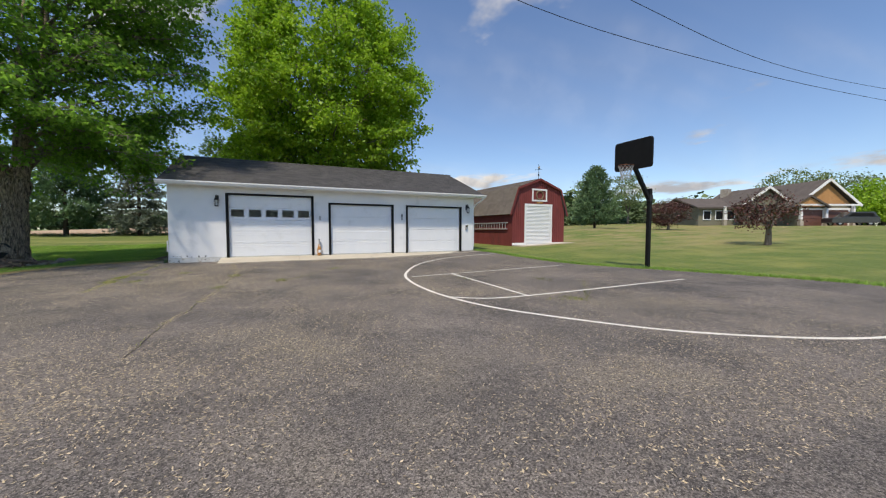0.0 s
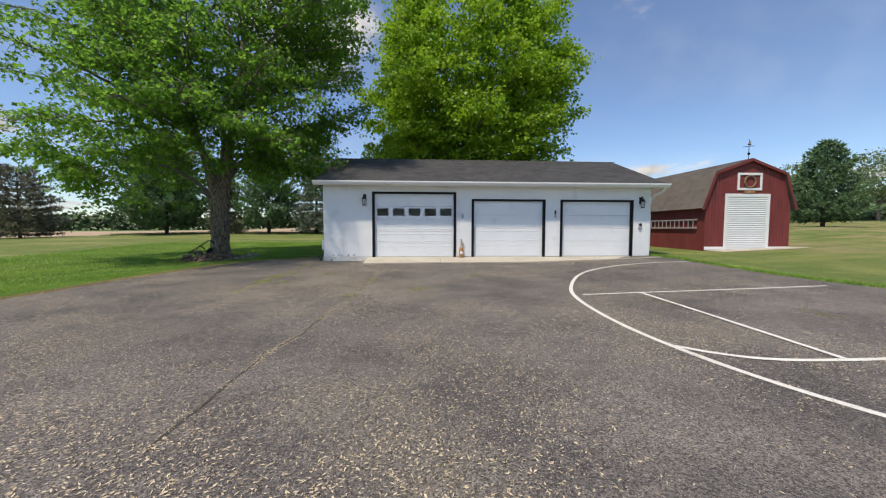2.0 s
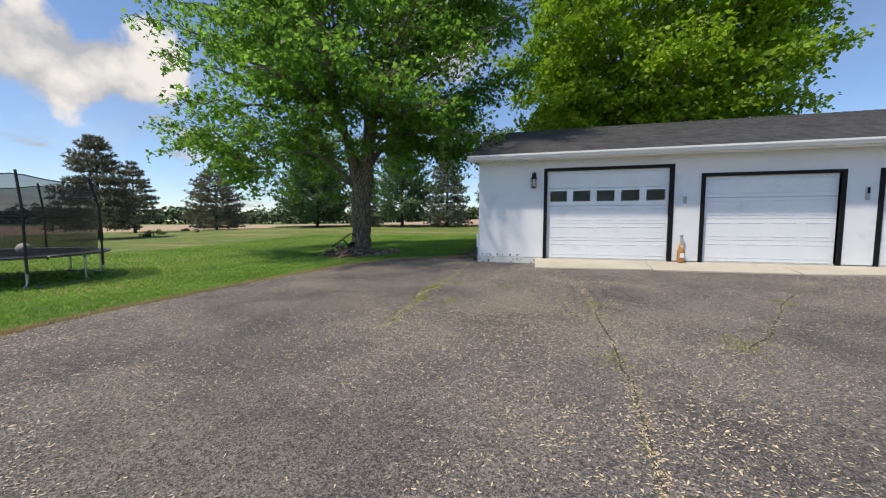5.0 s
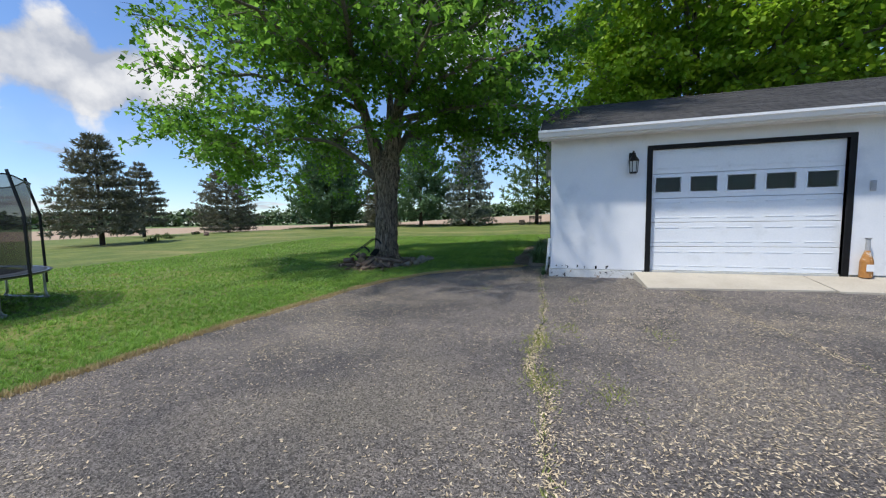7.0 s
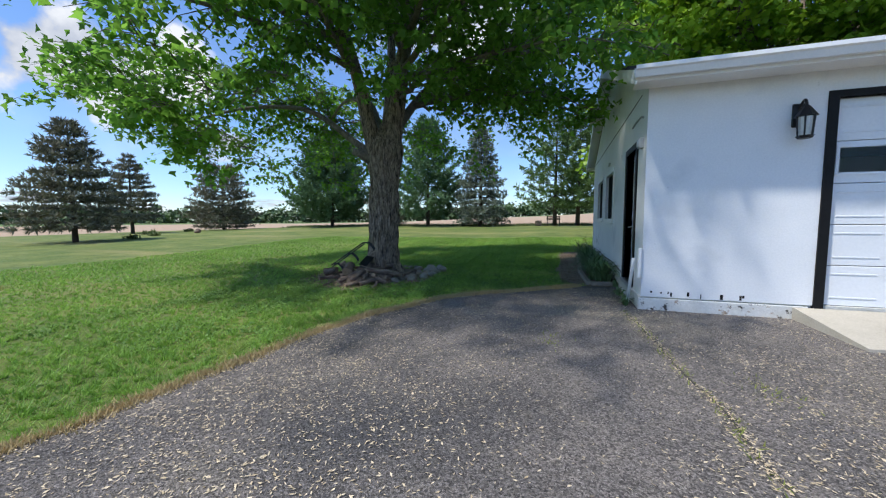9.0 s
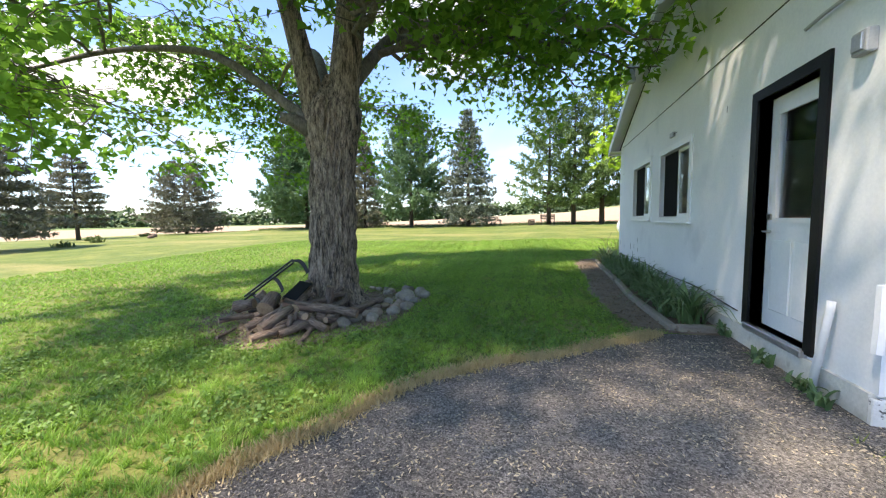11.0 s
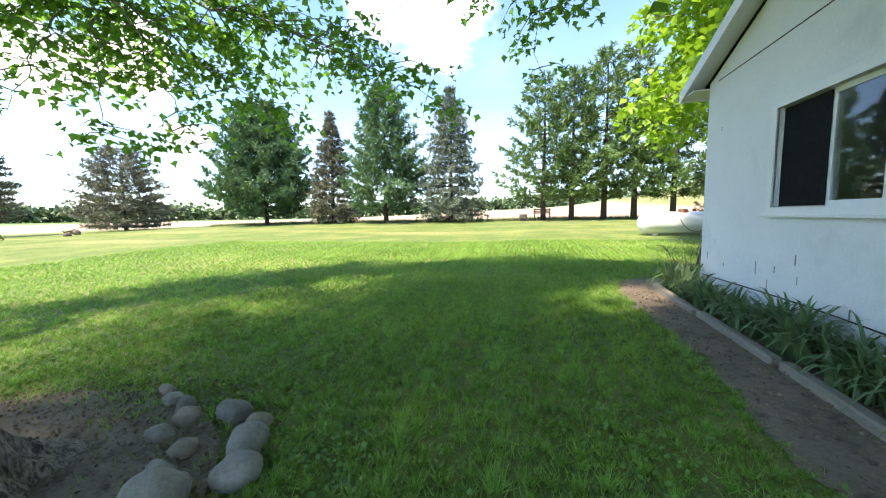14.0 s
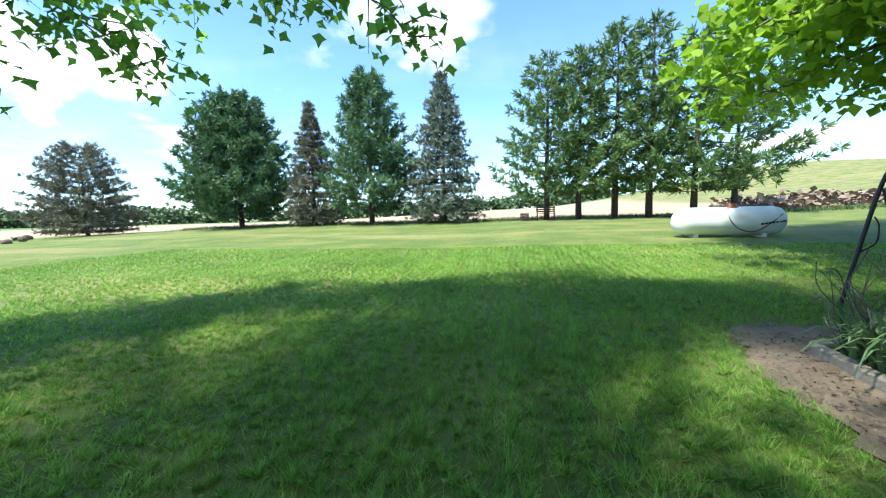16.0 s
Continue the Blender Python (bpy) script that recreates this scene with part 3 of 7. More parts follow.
def gutter(y, sign):
    heap = Heap()
    profile = [(0.0, 0.0), (0.0, -0.12), (0.07, -0.125), (0.1, -0.06), (0.125, -0.045), (0.125, 0.0), (0.118, 0.0), (0.118, -0.04), (0.094, -0.055), (0.065, -0.116), (0.008, -0.112), (0.008, 0.0)]
    n = len(profile)
    for x in (RAKE_L - 0.03, RAKE_R + 0.03):
        heap.verts += [(x, y - sign * a, EAVE_Z + 0.005 + b) for a, b in profile]
    heap.faces += [(i, (i + 1) % n, n + (i + 1) % n, n + i) for i in range(n)] + [tuple(range(n)), tuple(range(2 * n - 1, n - 1, -1))]
    return heap.done("gutter")


link("gutter", gutter(EAVE_F - 0.014, 1), WHITE, garage)
link("downspout", tube(smooth_line([(X1 + 0.3, EAVE_F - 0.05, EAVE_Z - 0.1), (X1 + 0.26, EAVE_F + 0.02, EAVE_Z - 0.25), (X1 + 0.06, Y0 + 0.1, EAVE_Z - 0.62), (X1 + 0.05, Y0 + 0.1, 1.5), (X1 + 0.05, Y0 + 0.1, 0.4)]), 0.04, 6).done("downspout"), WHITE, garage)
link("downspout", tube([(X0 - 0.03, Y0 - 0.02, 0.85), (X0 - 0.03, Y0 - 0.02, 0.6), (X0 - 0.035, Y0 - 0.02, 0.45)], 0.03, 6).done("downspout"), WHITE, garage)

# overhead doors
def overhead_door(a, b, top, columns, windowed):
    door_bm = bmesh.new()
    y = Y0 + 0.07
    rows = 5 if windowed else 4
    sec = (top - SLAB) / rows
    door = None
    for r in range(rows):
        z0, z1 = SLAB + r * sec + 0.004, SLAB + (r + 1) * sec - 0.004
        bm = door_bm if r == 0 else bmesh.new()
        cell = (b - a) / columns
        if windowed and r == 3:
            cuts = [(a + (k + 0.5) * cell - 0.225, a + (k + 0.5) * cell + 0.225, z0 + 0.12, z0 + 0.41) for k in range(columns)]
            bm.free()
            bm = wall_with_holes("x", y, 0.045, (a, b), z0, z1, cuts)
            for c0, c1, lo, hi in cuts:
                for q0, q1, r0, r1 in ((c0 - 0.03, c1 + 0.03, hi, hi + 0.03), (c0 - 0.03, c1 + 0.03, lo - 0.03, lo), (c0 - 0.03, c0, lo, hi), (c1, c1 + 0.03, lo, hi)):
                    add_box(bm, (q0, y - 0.012, r0), (q1, y, r1))
        else:
            add_box(bm, (a, y, z0), (b, y + 0.045, z1), 0.006)
            for k in range(columns):
                c0, c1 = a + k * cell + 0.09, a + (k + 1) * cell - 0.09
                for q0, q1, r0, r1 in ((c0, c1, z1 - 0.11, z1 - 0.085), (c0, c1, z0 + 0.085, z0 + 0.11)):
                    add_box(bm, (q0, y - 0.007, r0), (q1, y + 0.002, r1), 0.006)
        piece = part("garage_door" if r == 0 else "panel", bm, DOOR_WHITE, garage if r == 0 else door)
        if r == 0:
            door = piece
            door["label"] = "closed white sectional garage door"
        if windowed and r == 3:
            for c0, c1, lo, hi in cuts:
                part("window_pane", box((c0 - 0.004, y + 0.016, lo - 0.004), (c1 + 0.004, y + 0.022, hi + 0.004)), GLASS, door, "small dark window pane")
    part("weather_seal", box((a, y + 0.002, SLAB - 0.012), (b, y + 0.04, SLAB + 0.004)), BLACK, door)


for (a, b, top), columns, windowed in zip(DOORS, (5, 4, 4), (True, False, False)):
    overhead_door(a, b, top, columns, windowed)
    w = 0.095
    part("door_trim", wall_with_holes("x", Y0 - 0.022, 0.092, (a - w, b + w), SLAB - 0.08, top + w - 0.02, [(a, b, SLAB - 0.08, top)]), BLACK, garage, "black painted door trim")

# the concrete apron, in slabs
apron = thing("apron", (4, 16, 0.05), "stained concrete apron slabs below the garage doors", "concrete apron", kind="structure")
edges = [-1.72, 1.1, 4.1, 7.0, 9.72]
for a, b in zip(edges, edges[1:]):
    heap = Heap()
    outer = 15.42 + 0.09 * noise.noise((a * 1.7, 0, 0))
    lead = 15.5 + 0.09 * noise.noise((b * 1.7, 0, 0))
    pts = [(a + 0.006, Y0 - 0.02, SLAB - 0.03), (b - 0.006, Y0 - 0.02, SLAB - 0.03), (b - 0.006, lead + 0.25, 0.04 + h(b, lead)), (a + 0.006, outer + 0.25 * (a > 0), 0.04 + h(a, outer))]
    heap.add(pts + [(x, y, -0.15) for x, y, z in pts], [(3, 2, 1, 0), (0, 1, 5, 4), (1, 2, 6, 5), (2, 3, 7, 6), (3, 0, 4, 7)])
    link("slab", heap.done("slab"), CONCRETE, apron)


# ---- trees ----
def leaf_cloud(name, centres, size, rnd, lobed=True, droop=0.6):
    """Leaves at the centres: lobed maple blades, or plain lozenges."""
    n = len(centres)
    size = size * rnd.uniform(0.65, 1.25, n)
    tip = rnd.normal(0, 1, (n, 3))
    tip[:, 2] = tip[:, 2] * 0.5 - droop
    tip /= np.linalg.norm(tip, axis=1, keepdims=True)
    up = rnd.normal(0, 0.55, (n, 3)) + (0, 0, 1)
    side = np.cross(tip, up)
    side /= np.linalg.norm(side, axis=1, keepdims=True) + 1e-9
    face = np.cross(side, tip)
    if lobed:
        flat = np.array([(0, 0), (-0.52, 0.42), (-0.22, 0.62), (0, 1.08), (0.22, 0.62), (0.52, 0.42)])
    else:
        flat = np.array([(0, 0), (-0.42, 0.45), (0, 1.0), (0.42, 0.45)])
    k = len(flat)
    bend = 0.35 * np.abs(flat[:, 0]) - 0.12 * flat[:, 1]
    verts = centres[:, None, :] + size[:, None, None] * (flat[None, :, 0, None] * side[:, None, :] + flat[None, :, 1, None] * tip[:, None, :] + bend[None, :, None] * face[:, None, :])
    polys = np.arange(n * k).reshape(n, k)
    return fast_mesh(name, verts.reshape(-1, 3), polys)


def curve(a, b, lift, wob, rnd, steps=7):
    a, b = Vector(a), Vector(b)
    mid = (a + b) / 2 + Vector((0, 0, lift)) + Vector(rnd.normal(0, wob, 3))
    return [a * (1 - t) ** 2 + mid * 2 * t * (1 - t) + b * t * t for t in [i / steps for i in range(steps + 1)]]


def broadleaf(name, label, base, stems, trunk, crown, limbs, clumps, per, size, leaf_mat, seed, lobed=True, spread=0.42, keep=None, extra=()):
    """A tree: given trunk mesh, stems (polylines with radii), limbs and twigs grown to clumps of leaves in the crown (centre, radii, floor)."""
    rnd = np.random.default_rng(seed)
    tree = thing(name, base, label, "tree")
    trunk(tree)
    nodes = []
    for pts, r0, r1 in stems:
        line = smooth_line(pts, 5)
        radii = [r0 + (r1 - r0) * (i / (len(line) - 1)) ** 0.8 for i in range(len(line))]
        link("stem", tube(line, radii, 12).done("stem"), BARK if r0 > 0.09 else TWIG, tree, smooth=True)
        nodes += list(zip([np.array(p) for p in line[3:]], radii[3:]))
    (cx, cy, cz), (rx, ry, rz), floor = crown
    wood = Heap()

    def in_crown(low, high):
        while True:
            d = rnd.normal(0, 1, 3)
            d /= np.linalg.norm(d)
            r = rnd.uniform(low ** 3, high ** 3) ** (1 / 3)
            lump = 1 + 0.22 * noise.noise(Vector(d) * 1.9 + Vector((seed, 0, 0))) + 0.12 * noise.noise(Vector(d) * 5 + Vector((0, seed, 0)))
            p = np.array((cx + d[0] * rx * r * lump, cy + d[1] * ry * r * lump, cz + d[2] * rz * r * lump))
            hollow = noise.noise(Vector(p) * 0.42 + Vector((seed * 3.1, 0, 0)))
            rim = floor + 0.5 * noise.noise(Vector((p[0], p[1], seed)) * 0.5)
            if p[2] > rim and hollow > -0.33 and (keep is None or keep(p)):
                return p

    for _ in range(limbs):
        goal = in_crown(0.55, 0.88)
        score = [np.linalg.norm(goal - p) + 1.6 * max(0, p[2] - goal[2] + 0.6) for p, r in nodes[: len(nodes)]]
        p, r = nodes[int(np.argmin(score))]
        line = curve(p, goal, 0.12 * np.linalg.norm(goal - p), 0.25, rnd)
        r0 = max(0.022, min(r * 0.6, 0.018 * np.linalg.norm(goal - p) + 0.018))
        radii = [r0 * (1 - 0.78 * i / 7) for i in range(8)]
        wood.tube(line, radii, 6)
        nodes += list(zip([np.array(q) for q in line[2:]], radii[2:]))
    places = np.array([p for p, r in nodes])
    goals = [in_crown(0.5, 1.0) for _ in range(clumps)] + [np.array(e) for e in extra]
    leaves = []
    for goal in goals:
        gap = np.linalg.norm(places - goal, axis=1) + 0.8 * np.maximum(0, places[:, 2] - goal[2] + 0.3)
        k = int(np.argmin(gap))
        line = curve(places[k], goal, 0.1 * gap[k], 0.1, rnd, 5)
        wood.tube(line, [0.014 * (1 - 0.7 * i / 5) + 0.002 for i in range(6)], 4)
        m = int(per * rnd.uniform(0.6, 1.4))
        t = rnd.uniform(0.35, 1.0, m)
        along = np.array([np.array(line[min(5, int(v * 5))]) for v in t])
        off = rnd.normal(0, spread, (m, 3)) * (1.1, 1.1, 0.42)
        off[:, 2] -= 0.35 * np.hypot(off[:, 0], off[:, 1])
        off[:, 2] -= 0.1
        leaves.append(along + off)
    leaves = np.concatenate(leaves)
    if keep is not None:
        leaves = leaves[[keep(p) for p in leaves]]
    link("branchwork", wood.done("branchwork"), TWIG, tree, "grey-brown branches and twigs", smooth=True)
    link("crown", leaf_cloud("crown", leaves, size, rnd, lobed), leaf_mat, tree, "dense crown of green leaves")
    return tree


def bough_tree(name, label, base, stems, trunk, boughs, size, leaf_mat, seed, step=0.26, per=20, twig=1.0, lobed=True, fan=0.13):
    """A tree of drooping boughs. boughs: (azimuth, reach, start height, tip height, arch); twigs leave each bough on both sides and carry sprays of leaves."""
    rnd = np.random.default_rng(seed)
    tree = thing(name, base, label, "tree")
    trunk(tree)
    bx, by, bz = base
    lines = []
    for pts, r0, r1 in stems:
        line = smooth_line(pts, 6)
        radii = [r0 + (r1 - r0) * (i / (len(line) - 1)) ** 0.8 for i in range(len(line))]
        link("stem", tube(line, radii, 14).done("stem"), BARK if r0 > 0.16 else LIMB, tree, smooth=True)
        lines += [(p, r) for p, r in zip(line[2:], radii[2:])]
    wood, leaves, aim = Heap(), [], []
    for az, reach, z0, z1, arch in boughs:
        d = Vector((math.cos(radians(az)), math.sin(radians(az)), 0))
        p0, r = min(lines, key=lambda e: abs(e[0].z - z0) * 1.5 - 0.5 * (e[0] - Vector(base)).dot(d))
        end = Vector((bx, by, z1)) + d * reach
        mid = p0.lerp(end, 0.5) + Vector((0, 0, arch)) + Vector(rnd.normal(0, 0.22, 3))
        n = 14
        line = [p0 * (1 - t) ** 2 + mid * 2 * t * (1 - t) + end * t * t for t in [i / n for i in range(n + 1)]]
        line = [p + Vector(rnd.normal(0, 0.045, 3)) * (i > 0) for i, p in enumerate(line)]
        r0 = min(0.7 * r, 0.016 + 0.0105 * reach)
        wood.tube(line, [r0 * (1 - 0.86 * i / n) for i in range(n + 1)], 7)
        long = sum((q - p).length for p, q in zip(line, line[1:]))
        side = d.cross(Vector((0, 0, 1)))
        count = max(4, int(long * 0.78 / step))
        for c in range(count):
            t = 0.16 + 0.84 * (c + rnd.random()) / count
            i = min(n - 1, int(t * n))
            at = line[i].lerp(line[i + 1], t * n - i)
            for sign in (-1, 1):
                if rnd.random() < 0.1:
                    continue
                span = twig * (0.3 + 1.15 * math.sin(math.pi * min(1, 0.16 + 0.8 * t))) * rnd.uniform(0.55, 1.25)
                go = (side * sign * rnd.uniform(0.5, 1.0) + d * rnd.uniform(0.3, 0.9) + Vector((0, 0, rnd.normal(0.08, 0.3)))).normalized()
                tip = at + go * span - Vector((0, 0, 0.16 * span))
                knee = at + go * span * 0.55 + Vector((0, 0, 0.05))
                wood.tube([at, knee, tip], [0.011, 0.007, 0.003], 4)
                m = max(3, int(per * span * rnd.uniform(0.6, 1.4)))
                u = rnd.uniform(0.2, 1.08, m)[:, None]
                k, a_, e = np.array(knee), np.array(at), np.array(tip)
                p = a_ * (1 - u) ** 2 + k * 2 * u * (1 - u) + e * u * u + rnd.normal(0, fan, (m, 3)) * (1, 1, 0.6)
                p[:, 2] -= 0.04
                leaves.append(p)
    leaves = np.concatenate(leaves)
    link("branchwork", wood.done("branchwork"), LIMB, tree, "grey-brown branches and twigs", smooth=True)
    link("crown", leaf_cloud("crown", leaves, size, rnd, lobed), leaf_mat, tree, "dense crown of green leaves")
    return tree


def maple_trunk(tree):
    """Furrowed trunk with flaring roots, widening into the fork."""
    sides, rows = 120, 100
    bx, by, bz = MAPLE
    verts, faces = [], []
    for j in range(rows + 1):
        t = j / rows
        z = -0.12 + t * 3.75
        r = 0.325 + 0.03 * (1 - t) + 0.34 * math.exp(-max(z, 0) / 0.17) + 0.1 * sstep(2.2, 3.0, z) - 0.3 * sstep(3.0, 3.7, z)
        ox, oy = 0.02 * z, 0.05 * z
        for i in range(sides):
            a = 2 * math.pi * i / sides
            lobes = 1 + 0.22 * math.exp(-max(z, 0) / 0.25) * math.sin(5 * a + 1.0) + 0.05 * math.sin(3 * a + 0.8 * z)
            p = Vector((math.cos(a) * 4.2, math.sin(a) * 4.2, z * 0.8))
            furrow = abs(noise.noise(p * 3.4 + Vector((0, 0, 0.4 * noise.noise(p * 2))))) ** 0.6
            fine = noise.noise(Vector((math.cos(a) * 9, math.sin(a) * 9, z * 3)))
            q = r * lobes + 0.1 * furrow - 0.055 + 0.014 * fine
            verts.append((bx + ox + q * math.cos(a), by + oy + q * math.sin(a), bz + z))
    for j in range(rows):
        for i in range(sides):
            k = (i + 1) % sides
            faces.append((j * sides + i, j * sides + k, (j + 1) * sides + k, (j + 1) * sides + i))
    faces.append(tuple(rows * sides + i for i in range(sides)))
    link("trunk", mesh_of("trunk", verts, faces), BARK, tree, "thick furrowed grey-brown trunk", smooth=True)
    # broken stub of a lost limb below the fork
    stub = tube([(bx - 0.2, by - 0.1, bz + 2.75), (bx - 0.42, by - 0.24, bz + 2.9), (bx - 0.55, by - 0.34, bz + 2.93)], [0.13, 0.1, 0.075], 10)
    link("limb_stub", stub.done("limb_stub"), LIMB, tree, "broken pale limb stub", smooth=True)


LIMB = material("pale_limb_bark", (0.07, 0.06, 0.05), (0.27, 0.245, 0.21), 0.95, 9, 0.5, 45, stretch=(1, 1, 0.4))
MAPLE = (-8.54, 19.0, h(-8.4, 19.0))
mx, my, mz = MAPLE
rnd = np.random.default_rng(44)
# the low tiers: azimuth, reach, start, tip, arch
MAPLE_BOUGHS = [(212, 3.4, 3.6, 2.0, 0.7), (222, 2.6, 3.5, 2.4, 0.5), (200, 4.8, 3.8, 2.9, 0.7), (206, 6.3, 4.4, 3.9, 0.7), (196, 7.9, 4.8, 4.9, 0.7), (188, 7.6, 5.2, 5.9, 0.6), (176, 5.4, 3.8, 2.3, 0.9), (168, 6.6, 4.2, 3.2, 0.8), (158, 4.6, 3.7, 2.1, 0.9), (148, 6.2, 4.1, 2.9, 0.8), (136, 5.2, 3.8, 2.3, 0.9), (122, 5.0, 3.8, 2.3, 0.9), (108, 6.0, 4.2, 2.9, 0.8), (77, 6.3, 4.4, 3.0, 1.0), (64, 6.6, 4.6, 3.7, 0.8), (92, 6.8, 4.8, 3.9, 0.8), (45, 6.2, 4.8, 4.3, 0.6), (32, 5.0, 4.2, 3.7, 0.6), (18, 5.2, 4.2, 3.6, 0.6), (4, 4.8, 4.1, 3.5, 0.6), (350, 5.8, 4.5, 3.9, 0.6), (335, 5.3, 4.3, 3.7, 0.6), (318, 6.4, 4.6, 4.1, 0.6), (304, 6.8, 5.0, 4.6, 0.6), (292, 7.4, 5.2, 5.0, 0.6), (282, 5.0, 4.4, 4.0, 0.5), (270, 6.8, 5.2, 5.0, 0.5), (256, 4.8, 4.4, 3.8, 0.5), (242, 6.0, 4.8, 4.4, 0.5), (234, 4.2, 4.0, 3.0, 0.6), (226, 5.4, 4.4, 3.9, 0.6), (150, 6.9, 4.8, 4.4, 0.7), (118, 6.9, 4.9, 4.3, 0.7), (265, 2.6, 4.0, 3.7, 0.4), (310, 2.8, 4.0, 3.6, 0.4), (30, 2.8, 4.0, 3.6, 0.4)]
for k in range(132):
    f = (k + 0.5) / 132
    az = (k * 137.508 + rnd.normal(0, 9)) % 360
    z0 = 4.5 + 8.0 * f
    wide = 7.0 + 0.7 * math.cos(radians(az - 190)) + 0.7 * math.cos(radians(az - 300))
    reach = wide * (0.62 + 0.38 * math.sin(math.pi * min(1, 0.25 + 0.75 * f)) - 0.4 * f ** 2) * rnd.uniform(0.5, 1.06)
    if abs((az + 180) % 360 - 190) < 45 and f > 0.35:
        reach = max(reach, 5.6 + 1.4 * rnd.random())
    MAPLE_BOUGHS.append((az, reach, z0, z0 + 0.26 * reach + 2.4 * f * f - 0.5 + rnd.normal(0, 0.3), 0.55))
bough_tree(
    "maple_tree", "large green maple with a furrowed trunk ringed by stones", MAPLE,
    [([(mx - 0.08, my + 0.05, 2.5), (mx - 0.24, my + 0.0, 3.3), (mx - 0.5, my - 0.08, 4.5), (mx - 0.85, my - 0.25, 6.0), (mx - 1.1, my - 0.4, 8.0), (mx - 1.4, my - 0.3, 11.5)], 0.24, 0.05),
     ([(mx + 0.1, my + 0.14, 2.4), (mx + 0.24, my + 0.2, 3.4), (mx + 0.42, my + 0.3, 4.7), (mx + 0.62, my + 0.4, 6.2), (mx + 1.0, my + 0.5, 9.0), (mx + 1.2, my + 0.4, 13.0)], 0.31, 0.05),
     ([(mx + 0.0, my + 0.2, 2.7), (mx + 0.02, my + 0.4, 3.6), (mx - 0.05, my + 0.75, 5.0), (mx - 0.2, my + 1.2, 7.0), (mx - 0.1, my + 1.8, 10.5)], 0.22, 0.04),
     ([(mx - 0.15, my + 0.0, 2.75), (mx - 0.6, my - 0.15, 3.1), (mx - 1.4, my - 0.4, 3.72), (mx - 2.1, my - 0.6, 3.92), (mx - 3.2, my - 0.9, 3.9), (mx - 4.4, my - 1.3, 3.6)], 0.1, 0.025),
     ([(mx - 0.1, my + 0.2, 3.2), (mx - 0.7, my + 0.9, 4.2), (mx - 1.6, my + 1.8, 4.8), (mx - 2.8, my + 2.8, 5.1), (mx - 4.0, my + 3.8, 4.9)], 0.13, 0.03),
     ([(mx + 0.15, my + 0.3, 3.3), (mx + 0.8, my + 1.5, 4.8), (mx + 1.6, my + 3.2, 5.5), (mx + 2.0, my + 5.0, 5.8)], 0.13, 0.03)],
    maple_trunk, MAPLE_BOUGHS, 0.142, LEAF, 3, 0.25, 21)


def far_trunk(at, r, top):
    def make(tree):
        x, y, z = at
        link("trunk", tube([(x, y, z - 0.1), (x, y, z + 0.3), (x, y, z + top)], [r * 1.5, r, r * 0.9], 14).done("trunk"), BARK, tree, smooth=True)
    return make


SECOND = (3.7, 27.7, h(3.7, 27.7))
sx, sy, sz = SECOND
fan = []
for k in range(7):
    a = k * 0.9 + 0.3
    dx, dy = math.cos(a), math.sin(a)
    fan.append(([(sx + 0.1 * dx, sy + 0.1 * dy, sz + 0.6), (sx + 0.7 * dx, sy + 0.7 * dy, sz + 3.2), (sx + 1.5 * dx, sy + 1.5 * dy, sz + 6.5), (sx + 2.4 * dx, sy + 2.4 * dy, sz + 11), (sx + 2.9 * dx, sy + 2.9 * dy, sz + 15.5)], 0.2, 0.04))
SECOND_BOUGHS = [(140 + 10 * k, 6.6 + 0.5 * math.sin(k * 2.1), 4.2 + 0.3 * (k % 3), 3.7 + 0.8 * (k % 4), 0.7) for k in range(8)]
for k in range(150):
    f = (k + 0.5) / 150
    reach = (6.4 + 1.3 * math.sin(math.pi * min(1, f * 1.15))) * (1 - 0.6 * f ** 3) * rnd.uniform(0.68, 1.04)
    SECOND_BOUGHS.append(((k * 137.508 + rnd.normal(0, 9)) % 360, reach, 3.6 + 13.0 * f, 3.9 + 13.2 * f + 0.3 * reach + rnd.normal(0, 0.3), 0.5))
bough_tree("shade_tree", "tall many-stemmed tree with bright spring-green leaves behind the garage", SECOND, fan, far_trunk(SECOND, 0.45, 0.9), SECOND_BOUGHS, 0.215, LEAF_LIGHT, 8, 0.34, 29, 1.35, False, 0.2)

NEEDLE_GREEN = material("pine_needles", (0.055, 0.12, 0.055), (0.18, 0.3, 0.14), 0.7, 0.6, 0, 6, island=0.6, thin=0.15)
NEEDLE_YELLOW = material("white_pine_needles", (0.065, 0.13, 0.04), (0.21, 0.32, 0.11), 0.7, 0.6, 0, 6, island=0.6, thin=0.2)
NEEDLE_DRY = material("thinning_spruce_needles", (0.1, 0.1, 0.07), (0.28, 0.27, 0.19), 0.8, 0.6, 0, 6, island=0.7, thin=0.1)
NEEDLE_BLUE = material("blue_spruce_needles", (0.09, 0.12, 0.085), (0.29, 0.33, 0.26), 0.8, 0.6, 0, 6, island=0.7, thin=0.1)


